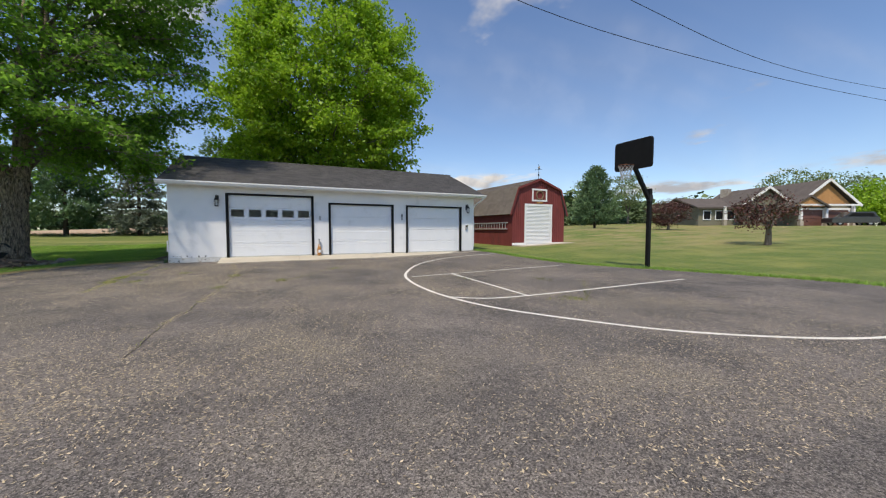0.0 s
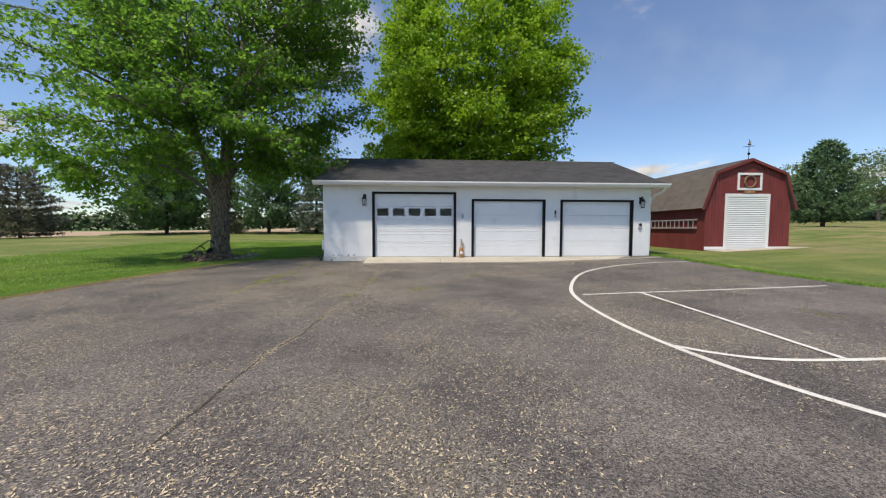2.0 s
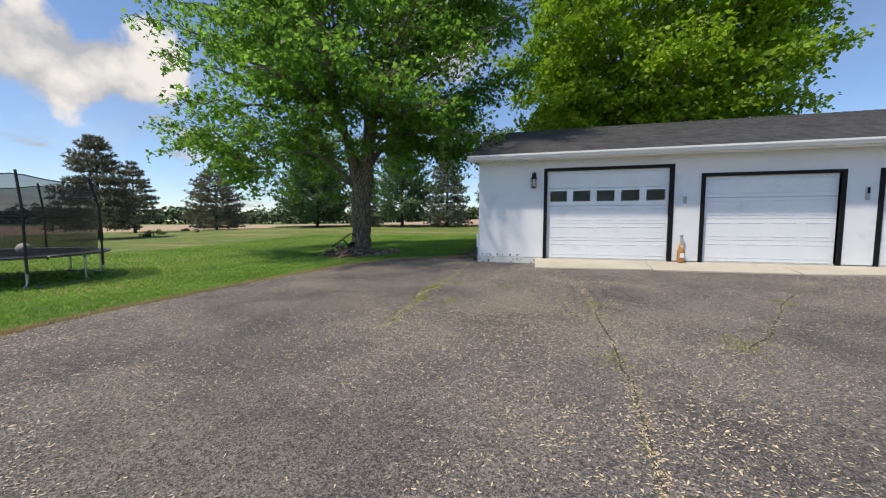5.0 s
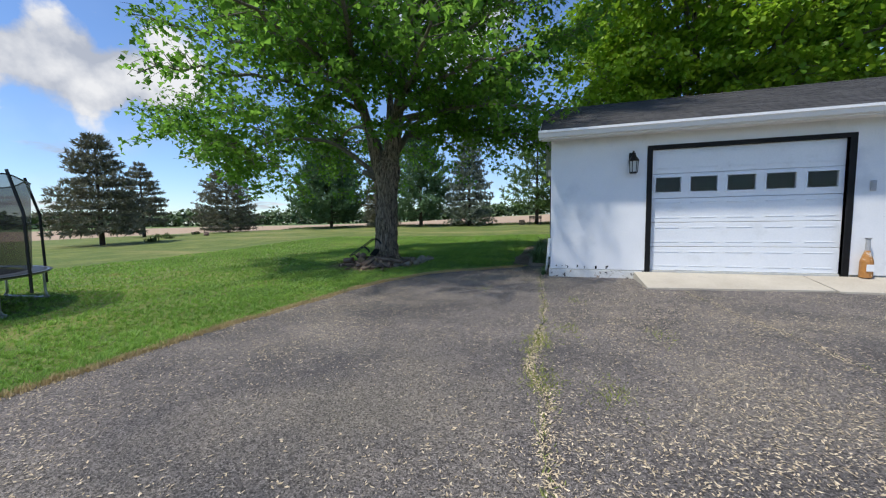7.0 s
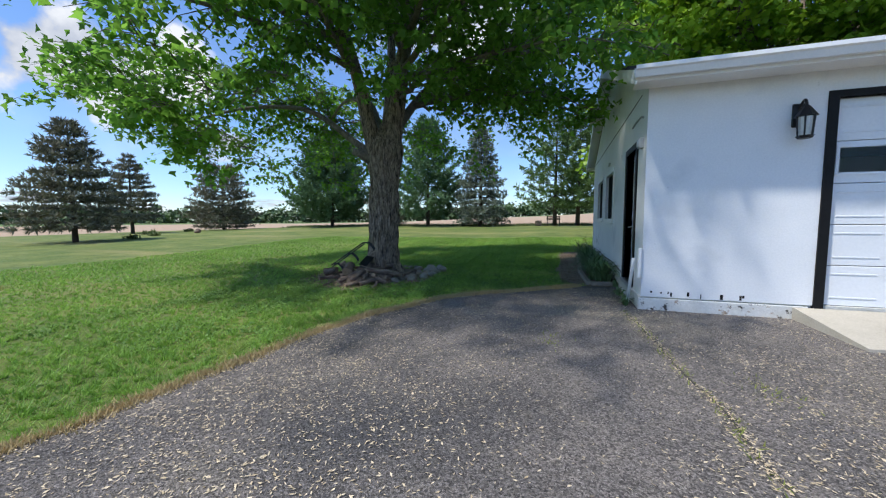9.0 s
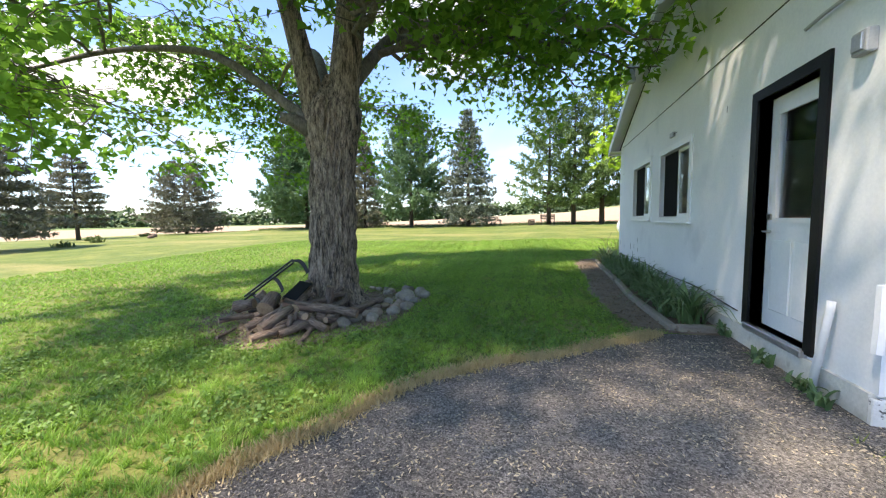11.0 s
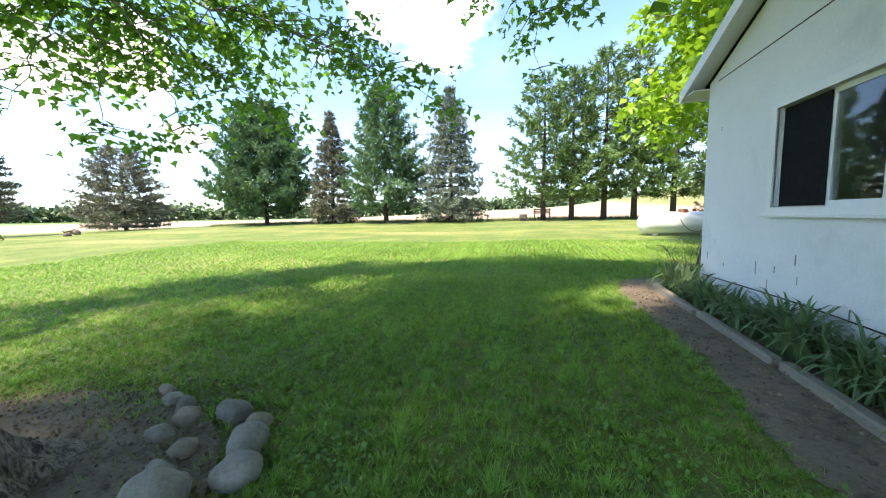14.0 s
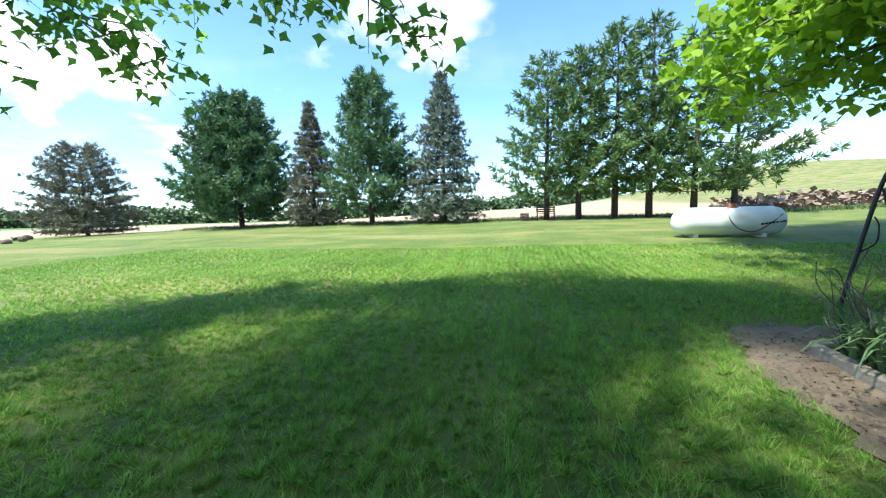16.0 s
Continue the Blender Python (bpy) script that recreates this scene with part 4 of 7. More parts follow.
def conifer(name, label, at, tall, wide, needles, seed, clear=0.4, whorls=26, arms=7, tufts=9, sprig=0.34, lift=0.1, shape=0.85, gap=0.1, width=0.16, tuft=7, fill=0.35):
    """A conifer: whorls of limbs on a straight trunk, with sprays of needles along each limb."""
    rnd = np.random.default_rng(seed)
    x, y = at
    z0 = h(x, y)
    tree = thing(name, (x, y, z0), label, "tree")
    r = 0.011 * tall + 0.05
    link("trunk", tube([(x, y, z0 - 0.1), (x, y, z0 + 0.2 * tall), (x + 0.05, y, z0 + 0.6 * tall), (x + 0.05, y, z0 + tall)], [r * 1.25, r, r * 0.55, 0.015], 9).done("trunk"), PINE_BARK, tree, smooth=True)
    wood = Heap()
    base, tip, size = [], [], []
    for w in range(whorls):
        f = (w + rnd.uniform(-0.3, 0.3)) / whorls
        f = min(max(f, 0), 0.99)
        z = z0 + clear + (tall - clear) * f
        reach = wide / 2 * ((1 - f) ** shape) * (1 if f > 0.1 else 0.75 + 2.5 * f)
        for a in range(arms):
            if rnd.random() < gap:
                continue
            ang = 2 * math.pi * (a + rnd.uniform(-0.35, 0.35)) / arms + w * 1.3
            long = max(0.25, reach * rnd.uniform(0.68, 1.14))
            d = Vector((math.cos(ang), math.sin(ang), 0))
            rise = lift * long + 0.35 * f * long
            line = [Vector((x, y, z)), Vector((x, y, z)) + d * long * 0.5 + Vector((0, 0, rise * 0.25)), Vector((x, y, z)) + d * long + Vector((0, 0, rise))]
            wood.tube(line, [0.012 + 0.012 * long * 0.6, 0.014, 0.005], 4)
            count = max(2, int(tufts * long / (wide / 2) + 1.5))
            for c in range(count):
                t = fill + (1 - fill) * (c + rnd.random()) / count
                p = line[0].lerp(line[1], t * 2) if t < 0.5 else line[1].lerp(line[2], t * 2 - 1)
                side = d.cross(Vector((0, 0, 1)))
                p = p + side * rnd.normal(0, 0.16 * long * (1.1 - 0.6 * t)) + Vector((0, 0, rnd.normal(0, 0.04)))
                for _ in range(tuft):
                    v = rnd.normal(0, 0.6, 3) + np.array(d) * 0.8 + (0, 0, 0.25)
                    base.append(np.array(p))
                    tip.append(v / np.linalg.norm(v))
                    size.append(sprig * rnd.uniform(0.6, 1.2))
    base, tip, size = np.array(base), np.array(tip), np.array(size)
    n = len(base)
    side = np.cross(tip, rnd.normal(0, 1, (n, 3)))
    side /= np.linalg.norm(side, axis=1, keepdims=True)
    s = size[:, None]
    verts = np.stack([base, base + tip * s * 0.45 + side * s * width * 1.25, base + tip * s, base + tip * s * 0.45 - side * s * width * 1.25], 1)
    link("limb_whorl", wood.done("limbs"), PINE_BARK, tree)["kind"] = "stuff"
    link("crown", fast_mesh("crown", verts.reshape(-1, 3), np.arange(n * 4).reshape(n, 4)), needles, tree, "needled crown")
    return tree


conifer("pine_tree", "broad dark green pine at the edge of the lawn", (-29.1, 46.5), 10.6, 9.8, NEEDLE_GREEN, 11, 0.7, 28, 10, 17, 0.46, 0.32, 0.55, 0.05, 0.085, 19)
conifer("spruce_tree", "narrow brownish spruce with thinning needles", (-22.4, 46.6), 9.4, 4.9, NEEDLE_DRY, 12, 0.35, 30, 9, 9, 0.34, -0.12, 0.8, 0.08, 0.08, 15, 0.3)
conifer("pine_tree", "dark green pine with open upswept limbs", (-17.5, 46.5), 11.0, 8.0, NEEDLE_GREEN, 13, 0.7, 23, 8, 15, 0.48, 0.3, 0.6, 0.14, 0.075, 18)
conifer("spruce_tree", "grey-green blue spruce with brown bare inner limbs", (-12.0, 46.7), 10.6, 6.2, NEEDLE_BLUE, 14, 0.3, 32, 10, 10, 0.34, -0.12, 0.75, 0.08, 0.08, 15, 0.3)
for k, (x, y, tall, wide) in enumerate([(-4.9, 46.3, 10.4, 7.4), (-2.9, 46.3, 10.7, 6.2), (-0.65, 46.6, 12.0, 6.6), (1.35, 46.6, 12.2, 6.0), (3.7, 46.2, 10.8, 7.4), (6.1, 46.8, 9.6, 8.6)]):
    tagged(conifer("white_pine", "tall airy white pine with a bare lower trunk", (x, y), tall, wide, NEEDLE_YELLOW, 20 + k, 1.5, 17, 6, 10, 0.46, 0.24, 0.55, 0.2, 0.075, 16, 0.4), group="row of white pines")
conifer("spruce_tree", "wide grey spruce thinning to brown", (-35.2, 26.5), 8.2, 7.6, NEEDLE_DRY, 31, 0.9, 17, 11, 15, 0.36, -0.06, 0.75, 0.06, 0.08, 13, 0.3)
conifer("spruce_tree", "small dark spruce on a bare trunk", (-46.1, 36.6), 8.2, 6.4, NEEDLE_DRY, 32, 1.5, 15, 10, 13, 0.36, -0.06, 0.8, 0.08, 0.08, 13, 0.3)
conifer("spruce_tree", "dome-shaped grey spruce with bare twigs", (-42.9, 44.4), 7.6, 8.4, NEEDLE_DRY, 33, 0.3, 19, 12, 15, 0.38, 0.05, 0.45, 0.1, 0.07, 13, 0.35)


# ---- garage details ----
SHADE_METAL = material("black_lantern_metal", (0.01, 0.01, 0.011), (0.03, 0.03, 0.03), 0.4, 12, 0.05, 60, metal=0.5)
FROST = material("pale_lamp_glass", (0.5, 0.52, 0.5), (0.65, 0.66, 0.63), 0.25, 8, 0.0)
SILVER = material("brushed_nickel", (0.45, 0.44, 0.42), (0.6, 0.59, 0.57), 0.3, 20, 0.03, 90, metal=0.9)
GREY_PLASTIC = material("grey_plastic", (0.3, 0.31, 0.32), (0.4, 0.41, 0.42), 0.5, 8, 0.03)
WOOD_GREY = material("weathered_timber", (0.17, 0.145, 0.115), (0.34, 0.3, 0.25), 0.9, 3, 0.4, 40, stretch=(6, 0.6, 6))
AMBER = material("rusty_amber_paint", (0.3, 0.12, 0.03), (0.5, 0.24, 0.06), 0.6, 9, 0.2, 50, spots=(((0.6, 0.55, 0.48), 9, 0.55, 0.65),))

MESH_BLACK = material("insect_mesh", (0.014, 0.014, 0.015), (0.026, 0.026, 0.027), 0.9, 30, 0, 90, shine=0.02)

# side door with a half pane
ya, yb, za, zb = SIDE_DOOR
side_door = part("entry_door", wall_with_holes("y", X0 + 0.1, 0.045, (ya, yb), za, zb, [(ya + 0.13, yb - 0.13, za + 0.98, zb - 0.14)]), DOOR_WHITE, garage, "white half-glazed entry door, closed")
part("window_pane", box((X0 + 0.118, ya + 0.12, za + 0.97), (X0 + 0.126, yb - 0.12, zb - 0.13)), GLASS, side_door, "dark reflecting door pane")
part("pane_frame", wall_with_holes("y", X0 + 0.085, 0.015, (ya + 0.1, yb - 0.1), za + 0.95, zb - 0.12, [(ya + 0.14, yb - 0.14, za + 0.99, zb - 0.16)]), WHITE, side_door)
for k in range(2):
    y = ya + 0.1 + k * 0.31
    part("lower_panel", box((X0 + 0.092, y, za + 0.16), (X0 + 0.102, y + 0.27, za + 0.8), 0.008), DOOR_WHITE, side_door)
link("handle", tube(smooth_line([(X0 + 0.1, yb - 0.065, za + 0.87), (X0 + 0.04, yb - 0.065, za + 0.87), (X0 + 0.035, yb - 0.1, za + 0.87), (X0 + 0.035, yb - 0.17, za + 0.865)], 4), 0.011, 8).done("handle"), SILVER, side_door, "brushed metal lever handle", smooth=True)
link("deadbolt", tube([(X0 + 0.1, yb - 0.065, za + 1.0), (X0 + 0.075, yb - 0.065, za + 1.0)], 0.03, 12).done("deadbolt"), SILVER, side_door)
part("door_trim", wall_with_holes("y", X0 - 0.022, 0.122, (ya - 0.09, yb + 0.09), za - 0.02, zb + 0.09, [(ya, yb, za - 0.02, zb)]), BLACK, garage, "black painted door surround")
part("threshold", box((X0 - 0.05, ya - 0.02, za - 0.055), (X0 + 0.15, yb + 0.02, za), 0.006), METAL, garage)

for a, b, lo, hi in WINDOWS:
    x = X0 - 0.018
    window = part("window", wall_with_holes("y", x, 0.03, (a - 0.085, b + 0.085), lo - 0.07, hi + 0.085, [(a, b, lo, hi)]), WHITE, garage, "white sliding window with two dark panes")
    part("sill", box((X0 - 0.055, a - 0.11, lo - 0.1), (X0 + 0.02, b + 0.11, lo - 0.07), 0.004), WHITE, window)
    mid = (a + b) / 2
    for k, (p, q, d) in enumerate(((a, mid + 0.02, 0.06), (mid - 0.02, b, 0.09))):
        part("sash", wall_with_holes("y", X0 + d, 0.028, (p, q), lo, hi, [(p + 0.045, q - 0.045, lo + 0.05, hi - 0.045)]), WHITE, window)
        if k == 1:
            part("insect_screen", box((X0 + 0.05, p + 0.03, lo + 0.01), (X0 + 0.056, q - 0.01, hi - 0.01)), MESH_BLACK, window, "black insect screen")
        part("pane", box((X0 + d + 0.01, p + 0.04, lo + 0.045), (X0 + d + 0.016, q - 0.04, hi - 0.04)), SIDE_GLASS, window)
part("wall_joint", box((X0 - 0.006, Y0 + 0.4, 2.975), (X0 + 0.01, Y1 - 0.25, 2.985)), BLACK, garage, "dark joint line across the gable")
link("wall_wire", tube(smooth_line([(X0 - 0.01, 18.2, 0.3), (X0 - 0.02, 19.2, 0.36), (X0 - 0.015, 20.6, 0.34), (X0 - 0.02, 22.2, 0.37), (X0 - 0.015, 24.2, 0.33)], 6), 0.007, 5).done("wall_wire"), BLACK, garage)


def lantern(x, z):
    y = Y0
    ob = thing("wall_lantern", (x, y, z), "black carriage lantern fixed to the white garage wall", "wall lamp", "lanterns on the garage front")
    part("back_plate", box((x - 0.05, y - 0.02, z - 0.06), (x + 0.05, y, z + 0.16), 0.01), SHADE_METAL, ob)
    link("bracket", tube(smooth_line([(x, y - 0.01, z + 0.1), (x, y - 0.09, z + 0.17), (x, y - 0.13, z + 0.12)], 5), 0.012, 6).done("bracket"), SHADE_METAL, ob)
    bm = bmesh.new()
    c = Matrix.Translation((x, y - 0.13, z + 0.06))
    bmesh.ops.create_cone(bm, cap_ends=True, segments=6, radius1=0.085, radius2=0.02, depth=0.1, matrix=c)
    part("cap", bm, SHADE_METAL, ob)
    bm = bmesh.new()
    bmesh.ops.create_cone(bm, cap_ends=True, segments=6, radius1=0.05, radius2=0.062, depth=0.17, matrix=Matrix.Translation((x, y - 0.13, z - 0.08)))
    part("glass", bm, FROST, ob, "pale lantern glass")
    for k in range(6):
        a = math.pi / 3 * k
        link("bar", tube([(x + 0.068 * math.cos(a), y - 0.13 + 0.068 * math.sin(a), z + 0.02), (x + 0.055 * math.cos(a), y - 0.13 + 0.055 * math.sin(a), z - 0.17)], 0.007, 4).done("bar"), SHADE_METAL, ob)
    bm = bmesh.new()
    bmesh.ops.create_cone(bm, cap_ends=True, segments=6, radius1=0.05, radius2=0.066, depth=0.025, matrix=Matrix.Translation((x, y - 0.13, z - 0.175)))
    part("base_ring", bm, SHADE_METAL, ob)
    link("finial", tube([(x, y - 0.13, z + 0.1), (x, y - 0.13, z + 0.16)], [0.012, 0.004], 6).done("finial"), SHADE_METAL, ob)
    ob.scale = (1.25, 1.25, 1.25)


SCUFF = material("bare_grey_patch", (0.12, 0.12, 0.12), (0.3, 0.3, 0.3), 0.9, 20, 0.2)
chips = random.Random(77)
for k in range(17):
    y, z = chips.uniform(17.0, 24.2), chips.choice([chips.uniform(0.3, 0.6), chips.uniform(0.5, 2.7)])
    if any(a - 0.15 < y < b + 0.15 and lo - 0.15 < z < hi + 0.15 for a, b, lo, hi in WINDOWS + [SIDE_DOOR]):
        continue
    part("paint_chip", box((X0 - 0.004, y, z), (X0 + 0.003, y + chips.uniform(0.006, 0.016), z + chips.uniform(0.03, 0.11)), 0.002), SCUFF, garage)
for k in range(9):
    x = chips.uniform(-3.36, -2.2)
    part("paint_chip", box((x, Y0 - 0.004, SLAB + chips.uniform(0.0, 0.06)), (x + chips.uniform(0.01, 0.035), Y0 + 0.003, SLAB + chips.uniform(0.065, 0.09)), 0.002), BLACK, garage)
lantern(-1.79, 2.39)
lantern(9.27, 2.36)


def wall_box(name, label, category, lo, hi, mat, trim=None):
    ob = thing(name, ((lo[0] + hi[0]) / 2, hi[1], lo[2]), label, category)
    part("housing", box(lo, hi, 0.01), mat, ob)
    mid = (lo[2] + hi[2]) / 2
    part("cover", box((lo[0] + 0.015, lo[1] - 0.008, mid), (hi[0] - 0.015, lo[1] + 0.002, hi[2] - 0.015), 0.003), trim or mat, ob)
    return ob


wall_box("keypad", "small grey garage door keypad on the wall", "keypad", (1.97, Y0 - 0.03, 1.68), (2.05, Y0, 1.86), GREY_PLASTIC)
wall_box("keypad", "slim grey garage door keypad on the wall", "keypad", (5.7, Y0 - 0.03, 1.72), (5.78, Y0, 2.02), GREY_PLASTIC, BLACK)
ob = thing("junction_box", (X0, 20.3, 2.47), "small grey weathered box above the side window", "junction box")
part("housing", box((X0 - 0.035, 20.26, 2.46), (X0, 20.4, 2.53), 0.006), GREY_PLASTIC, ob)
link("lead", tube(smooth_line([(X0 - 0.02, 20.26, 2.49), (X0 - 0.018, 20.2, 2.5), (X0 - 0.008, 20.14, 2.495)], 3), 0.003, 5).done("lead"), BLACK, ob)
wall_box("outlet_box", "grey weatherproof outlet box on the wall", "outlet box", (9.2, Y0 - 0.06, 1.3), (9.33, Y0, 1.52), GREY_PLASTIC, BLACK)
ob = thing("junction_box", (X0, 16.85, 2.25), "grey metal junction box high on the side wall", "junction box")
part("housing", box((X0 - 0.06, 16.78, 2.22), (X0, 16.9, 2.36), 0.008), GREY_PLASTIC, ob)
part("cover", box((X0 - 0.075, 16.8, 2.24), (X0 - 0.06, 16.88, 2.34), 0.004), METAL, ob)
link("conduit", tube(smooth_line([(X0 - 0.03, 16.7, 2.6), (X0 - 0.05, 16.75, 2.62), (X0 - 0.05, 17.1, 2.63), (X0 - 0.05, 17.35, 2.61)], 4), 0.014, 6).done("conduit"), METAL, ob)
flood = thing("security_lamp", (X0 - 0.25, 22.0, 3.95), "grey outdoor lamp under the roof edge", "outdoor lamp")
link("arm", tube([(X0 - 0.05, 21.9, 4.0), (X0 - 0.3, 21.95, 4.12)], 0.02, 6).done("arm"), METAL, flood)
link("housing", tube([(X0 - 0.3, 21.95, 4.2), (X0 - 0.3, 21.95, 4.05), (X0 - 0.3, 21.95, 3.98)], [0.07, 0.1, 0.1], 12).done("housing"), GREY_PLASTIC, flood)
link("refractor", tube([(X0 - 0.3, 21.95, 3.98), (X0 - 0.3, 21.95, 3.86)], [0.11, 0.09], 12).done("refractor"), FROST, flood)
pipe = thing("vent_pipe", (X0 - 0.07, 16.96, 0.0), "white plastic pipe leaning by the side door", "pipe")
link("pipe", tube([(X0 - 0.1, 16.98, 0.01), (X0 - 0.05, 16.93, 0.62), (X0 - 0.045, 16.93, 0.68)], 0.024, 10).done("pipe"), WHITE, pipe, smooth=True)
ornament = thing("wall_ornament", (1.93, Y0 - 0.05, SLAB), "rusty amber bottle-shaped ornament against the wall", "ornament")
link("body", tube([(1.95, Y0 - 0.09, 0.165), (1.95, Y0 - 0.09, 0.45), (1.95, Y0 - 0.09, 0.58), (1.95, Y0 - 0.09, 0.64)], [0.085, 0.085, 0.05, 0.035], 10).done("body"), AMBER, ornament, "amber rusted body")
link("neck", tube([(1.95, Y0 - 0.09, 0.64), (1.95, Y0 - 0.09, 0.83), (1.95, Y0 - 0.09, 0.86)], [0.033, 0.03, 0.05], 8).done("neck"), GREY_PLASTIC, ornament, "grey neck")
part("label_bar", box((1.9, Y0 - 0.182, 0.28), (2.0, Y0 - 0.172, 0.4)), WHITE, ornament)

# ---- flower bed along the garage ----
tagged(part("garden_path", sheet(rough_edge([(-4.15, 18.25), (-4.45, 19.2), (-4.5, 20.5), (-4.42, 22), (-4.5, 23.5), (-4.35, 24.8), (-3.9, 25.5)], 0.16, 3.0) + [(-3.2, 25.4), (-3.2, 24.4), (-3.42, 24.4), (-3.42, 18.25)], 0.012, 0.5), SOIL), "bare trodden soil strip beside the flower bed", "soil", kind="structure")
bed_edges = [(-3.42, 18.42, -3.86, 18.36), (-3.9, 18.36, -3.97, 20.0), (-3.97, 20.06, -3.9, 21.5), (-3.92, 21.56, -3.88, 23.0), (-3.9, 23.06, -3.86, 24.62), (-3.86, 24.66, -3.4, 24.72)]
for a, b, c, d in bed_edges:
    p, q = Vector((a, b, h(a, b) + 0.03)), Vector((c, d, h(c, d) + 0.03))
    long = (q - p).length
    m = Matrix.Translation((p + q) / 2) @ (q - p).to_track_quat("Y", "Z").to_matrix().to_4x4()
    beam = part("garden_edging", box((-0.045, -long / 2, -0.06), (0.045, long / 2, 0.05), 0.012), WOOD_GREY)
    beam.matrix_world = m
    tagged(beam, "grey weathered timber edging round the flower bed", "garden edging", "edging timbers")

STRAP = material("daylily_leaf", (0.055, 0.115, 0.04), (0.17, 0.27, 0.11), 0.42, 3, 0, 20, island=0.6, thin=0.25)
MULCH = material("leaf_mulch", (0.07, 0.045, 0.03), (0.2, 0.13, 0.09), 0.95, 14, 0.7, 70)
tagged(part("flower_bed", sheet([(-3.9, 18.42), (-3.93, 20), (-3.88, 22), (-3.85, 24.6), (-3.41, 24.6), (-3.41, 18.42)], 0.028, 0.5), MULCH), "dark mulch of the flower bed", "flower bed", kind="structure")


def strap_clump(x, y, count, long, seed, name="daylily_clump", label="clump of arching green daylily leaves in the bed", group="daylilies along the garage", mat=None, width=0.016, spread=0.1):
    rnd = np.random.default_rng(seed)
    heap = Heap()
    z0 = h(x, y) + 0.02
    for _ in range(count):
        a, lean = rnd.uniform(0, 2 * math.pi), rnd.uniform(0.35, 1.15)
        tall = long * rnd.uniform(0.6, 1.15)
        d = Vector((math.cos(a), math.sin(a), 0))
        s = Vector((-d.y, d.x, 0)) * width * rnd.uniform(0.7, 1.2)
        root = Vector((x + rnd.normal(0, spread * 0.5), y + rnd.normal(0, spread), z0))
        pts = []
        for k in range(6):
            t = k / 5
            out = tall * 0.72 * lean * (t ** 1.5)
            up = tall * (0.92 * t - 0.68 * lean * t ** 3.2)
            w = (1 - t ** 2.5) + 0.03
            p = root + d * out + Vector((0, 0, max(up, 0.005)))
            pts += [p - s * w, p + Vector((0, 0, -0.3 * width * w)), p + s * w]
        heap.add(pts, [(3 * k + j, 3 * k + j + 1, 3 * k + j + 4, 3 * k + j + 3) for k in range(5) for j in (0, 1)])
    ob = link(name, heap.done(name), mat or STRAP)
    return tagged(ob, label, "plant", group)


rng = random.Random(6)
y = 18.7
k = 0
while y < 24.5:
    strap_clump(-3.66 + rng.uniform(-0.08, 0.06), y, 70 if y < 21 or y > 22 else 80, rng.uniform(0.5, 0.78), 100 + k, width=rng.uniform(0.015, 0.021))
    y += rng.uniform(0.28, 0.4)
    k += 1
for k, (x, y) in enumerate([(-3.5, 17.05), (-3.52, 16.82), (-3.46, 18.3), (-3.5, 17.5)]):
    strap_clump(x, y, 14, 0.2, 300 + k, "weed", "small green weed at the foot of the wall", "weeds by the side door", None, 0.02, 0.05)

DRY_STEM = material("dry_stems", (0.14, 0.1, 0.06), (0.3, 0.22, 0.14), 0.9, 9, 0.1)
shrub = thing("bare_shrub", (-3.25, 24.9, h(-3.2, 24.9)), "thin brown bare-stemmed shrub at the garage corner", "shrub")
for k in range(26):
    a, t = rng.uniform(0, 6.28), rng.uniform(0.4, 1.0)
    x, y = -3.2 + rng.uniform(-0.25, 0.25), 24.95 + rng.uniform(-0.3, 0.3)
    z = h(x, y)
    link("stem", tube(smooth_line([(x, y, z), (x + 0.2 * t * math.cos(a), y + 0.2 * t * math.sin(a), z + 0.45 * t), (x + 0.45 * t * math.cos(a), y + 0.45 * t * math.sin(a), z + 0.75 * t)], 3), [0.006 - 0.0006 * i for i in range(7)], 4).done("stem"), DRY_STEM, shrub)

hook = thing("shepherd_hook", (-2.78, 26.0, h(-2.8, 26)), "black iron shepherd's hook leaning in the grass", "garden hook")
hz = h(-2.8, 26)
link("rod", tube(smooth_line([(-2.78, 26.0, hz - 0.05), (-2.6, 26.03, hz + 0.75), (-2.42, 26.08, hz + 1.38), (-2.3, 26.1, hz + 1.52), (-2.1, 26.12, hz + 1.57), (-1.94, 26.12, hz + 1.56), (-1.9, 26.12, hz + 1.5)], 6), 0.02, 8).done("rod"), IRON, hook, smooth=True)
link("rod", tube(smooth_line([(-2.18, 25.95, hz - 0.05), (-2.32, 26.0, hz + 0.7), (-2.43, 26.06, hz + 1.3)], 4), 0.015, 8).done("rod"), IRON, hook, smooth=True)
link("brace", tube(smooth_line([(-2.62, 26.02, hz + 0.62), (-2.5, 26.0, hz + 0.72), (-2.47, 26.02, hz + 0.9), (-2.5, 26.04, hz + 1.0)], 4), 0.008, 6).done("brace"), IRON, hook, smooth=True)
link("foot", tube([(-2.84, 25.9, hz + 0.05), (-2.72, 26.1, hz + 0.06)], 0.014, 6).done("foot"), IRON, hook)


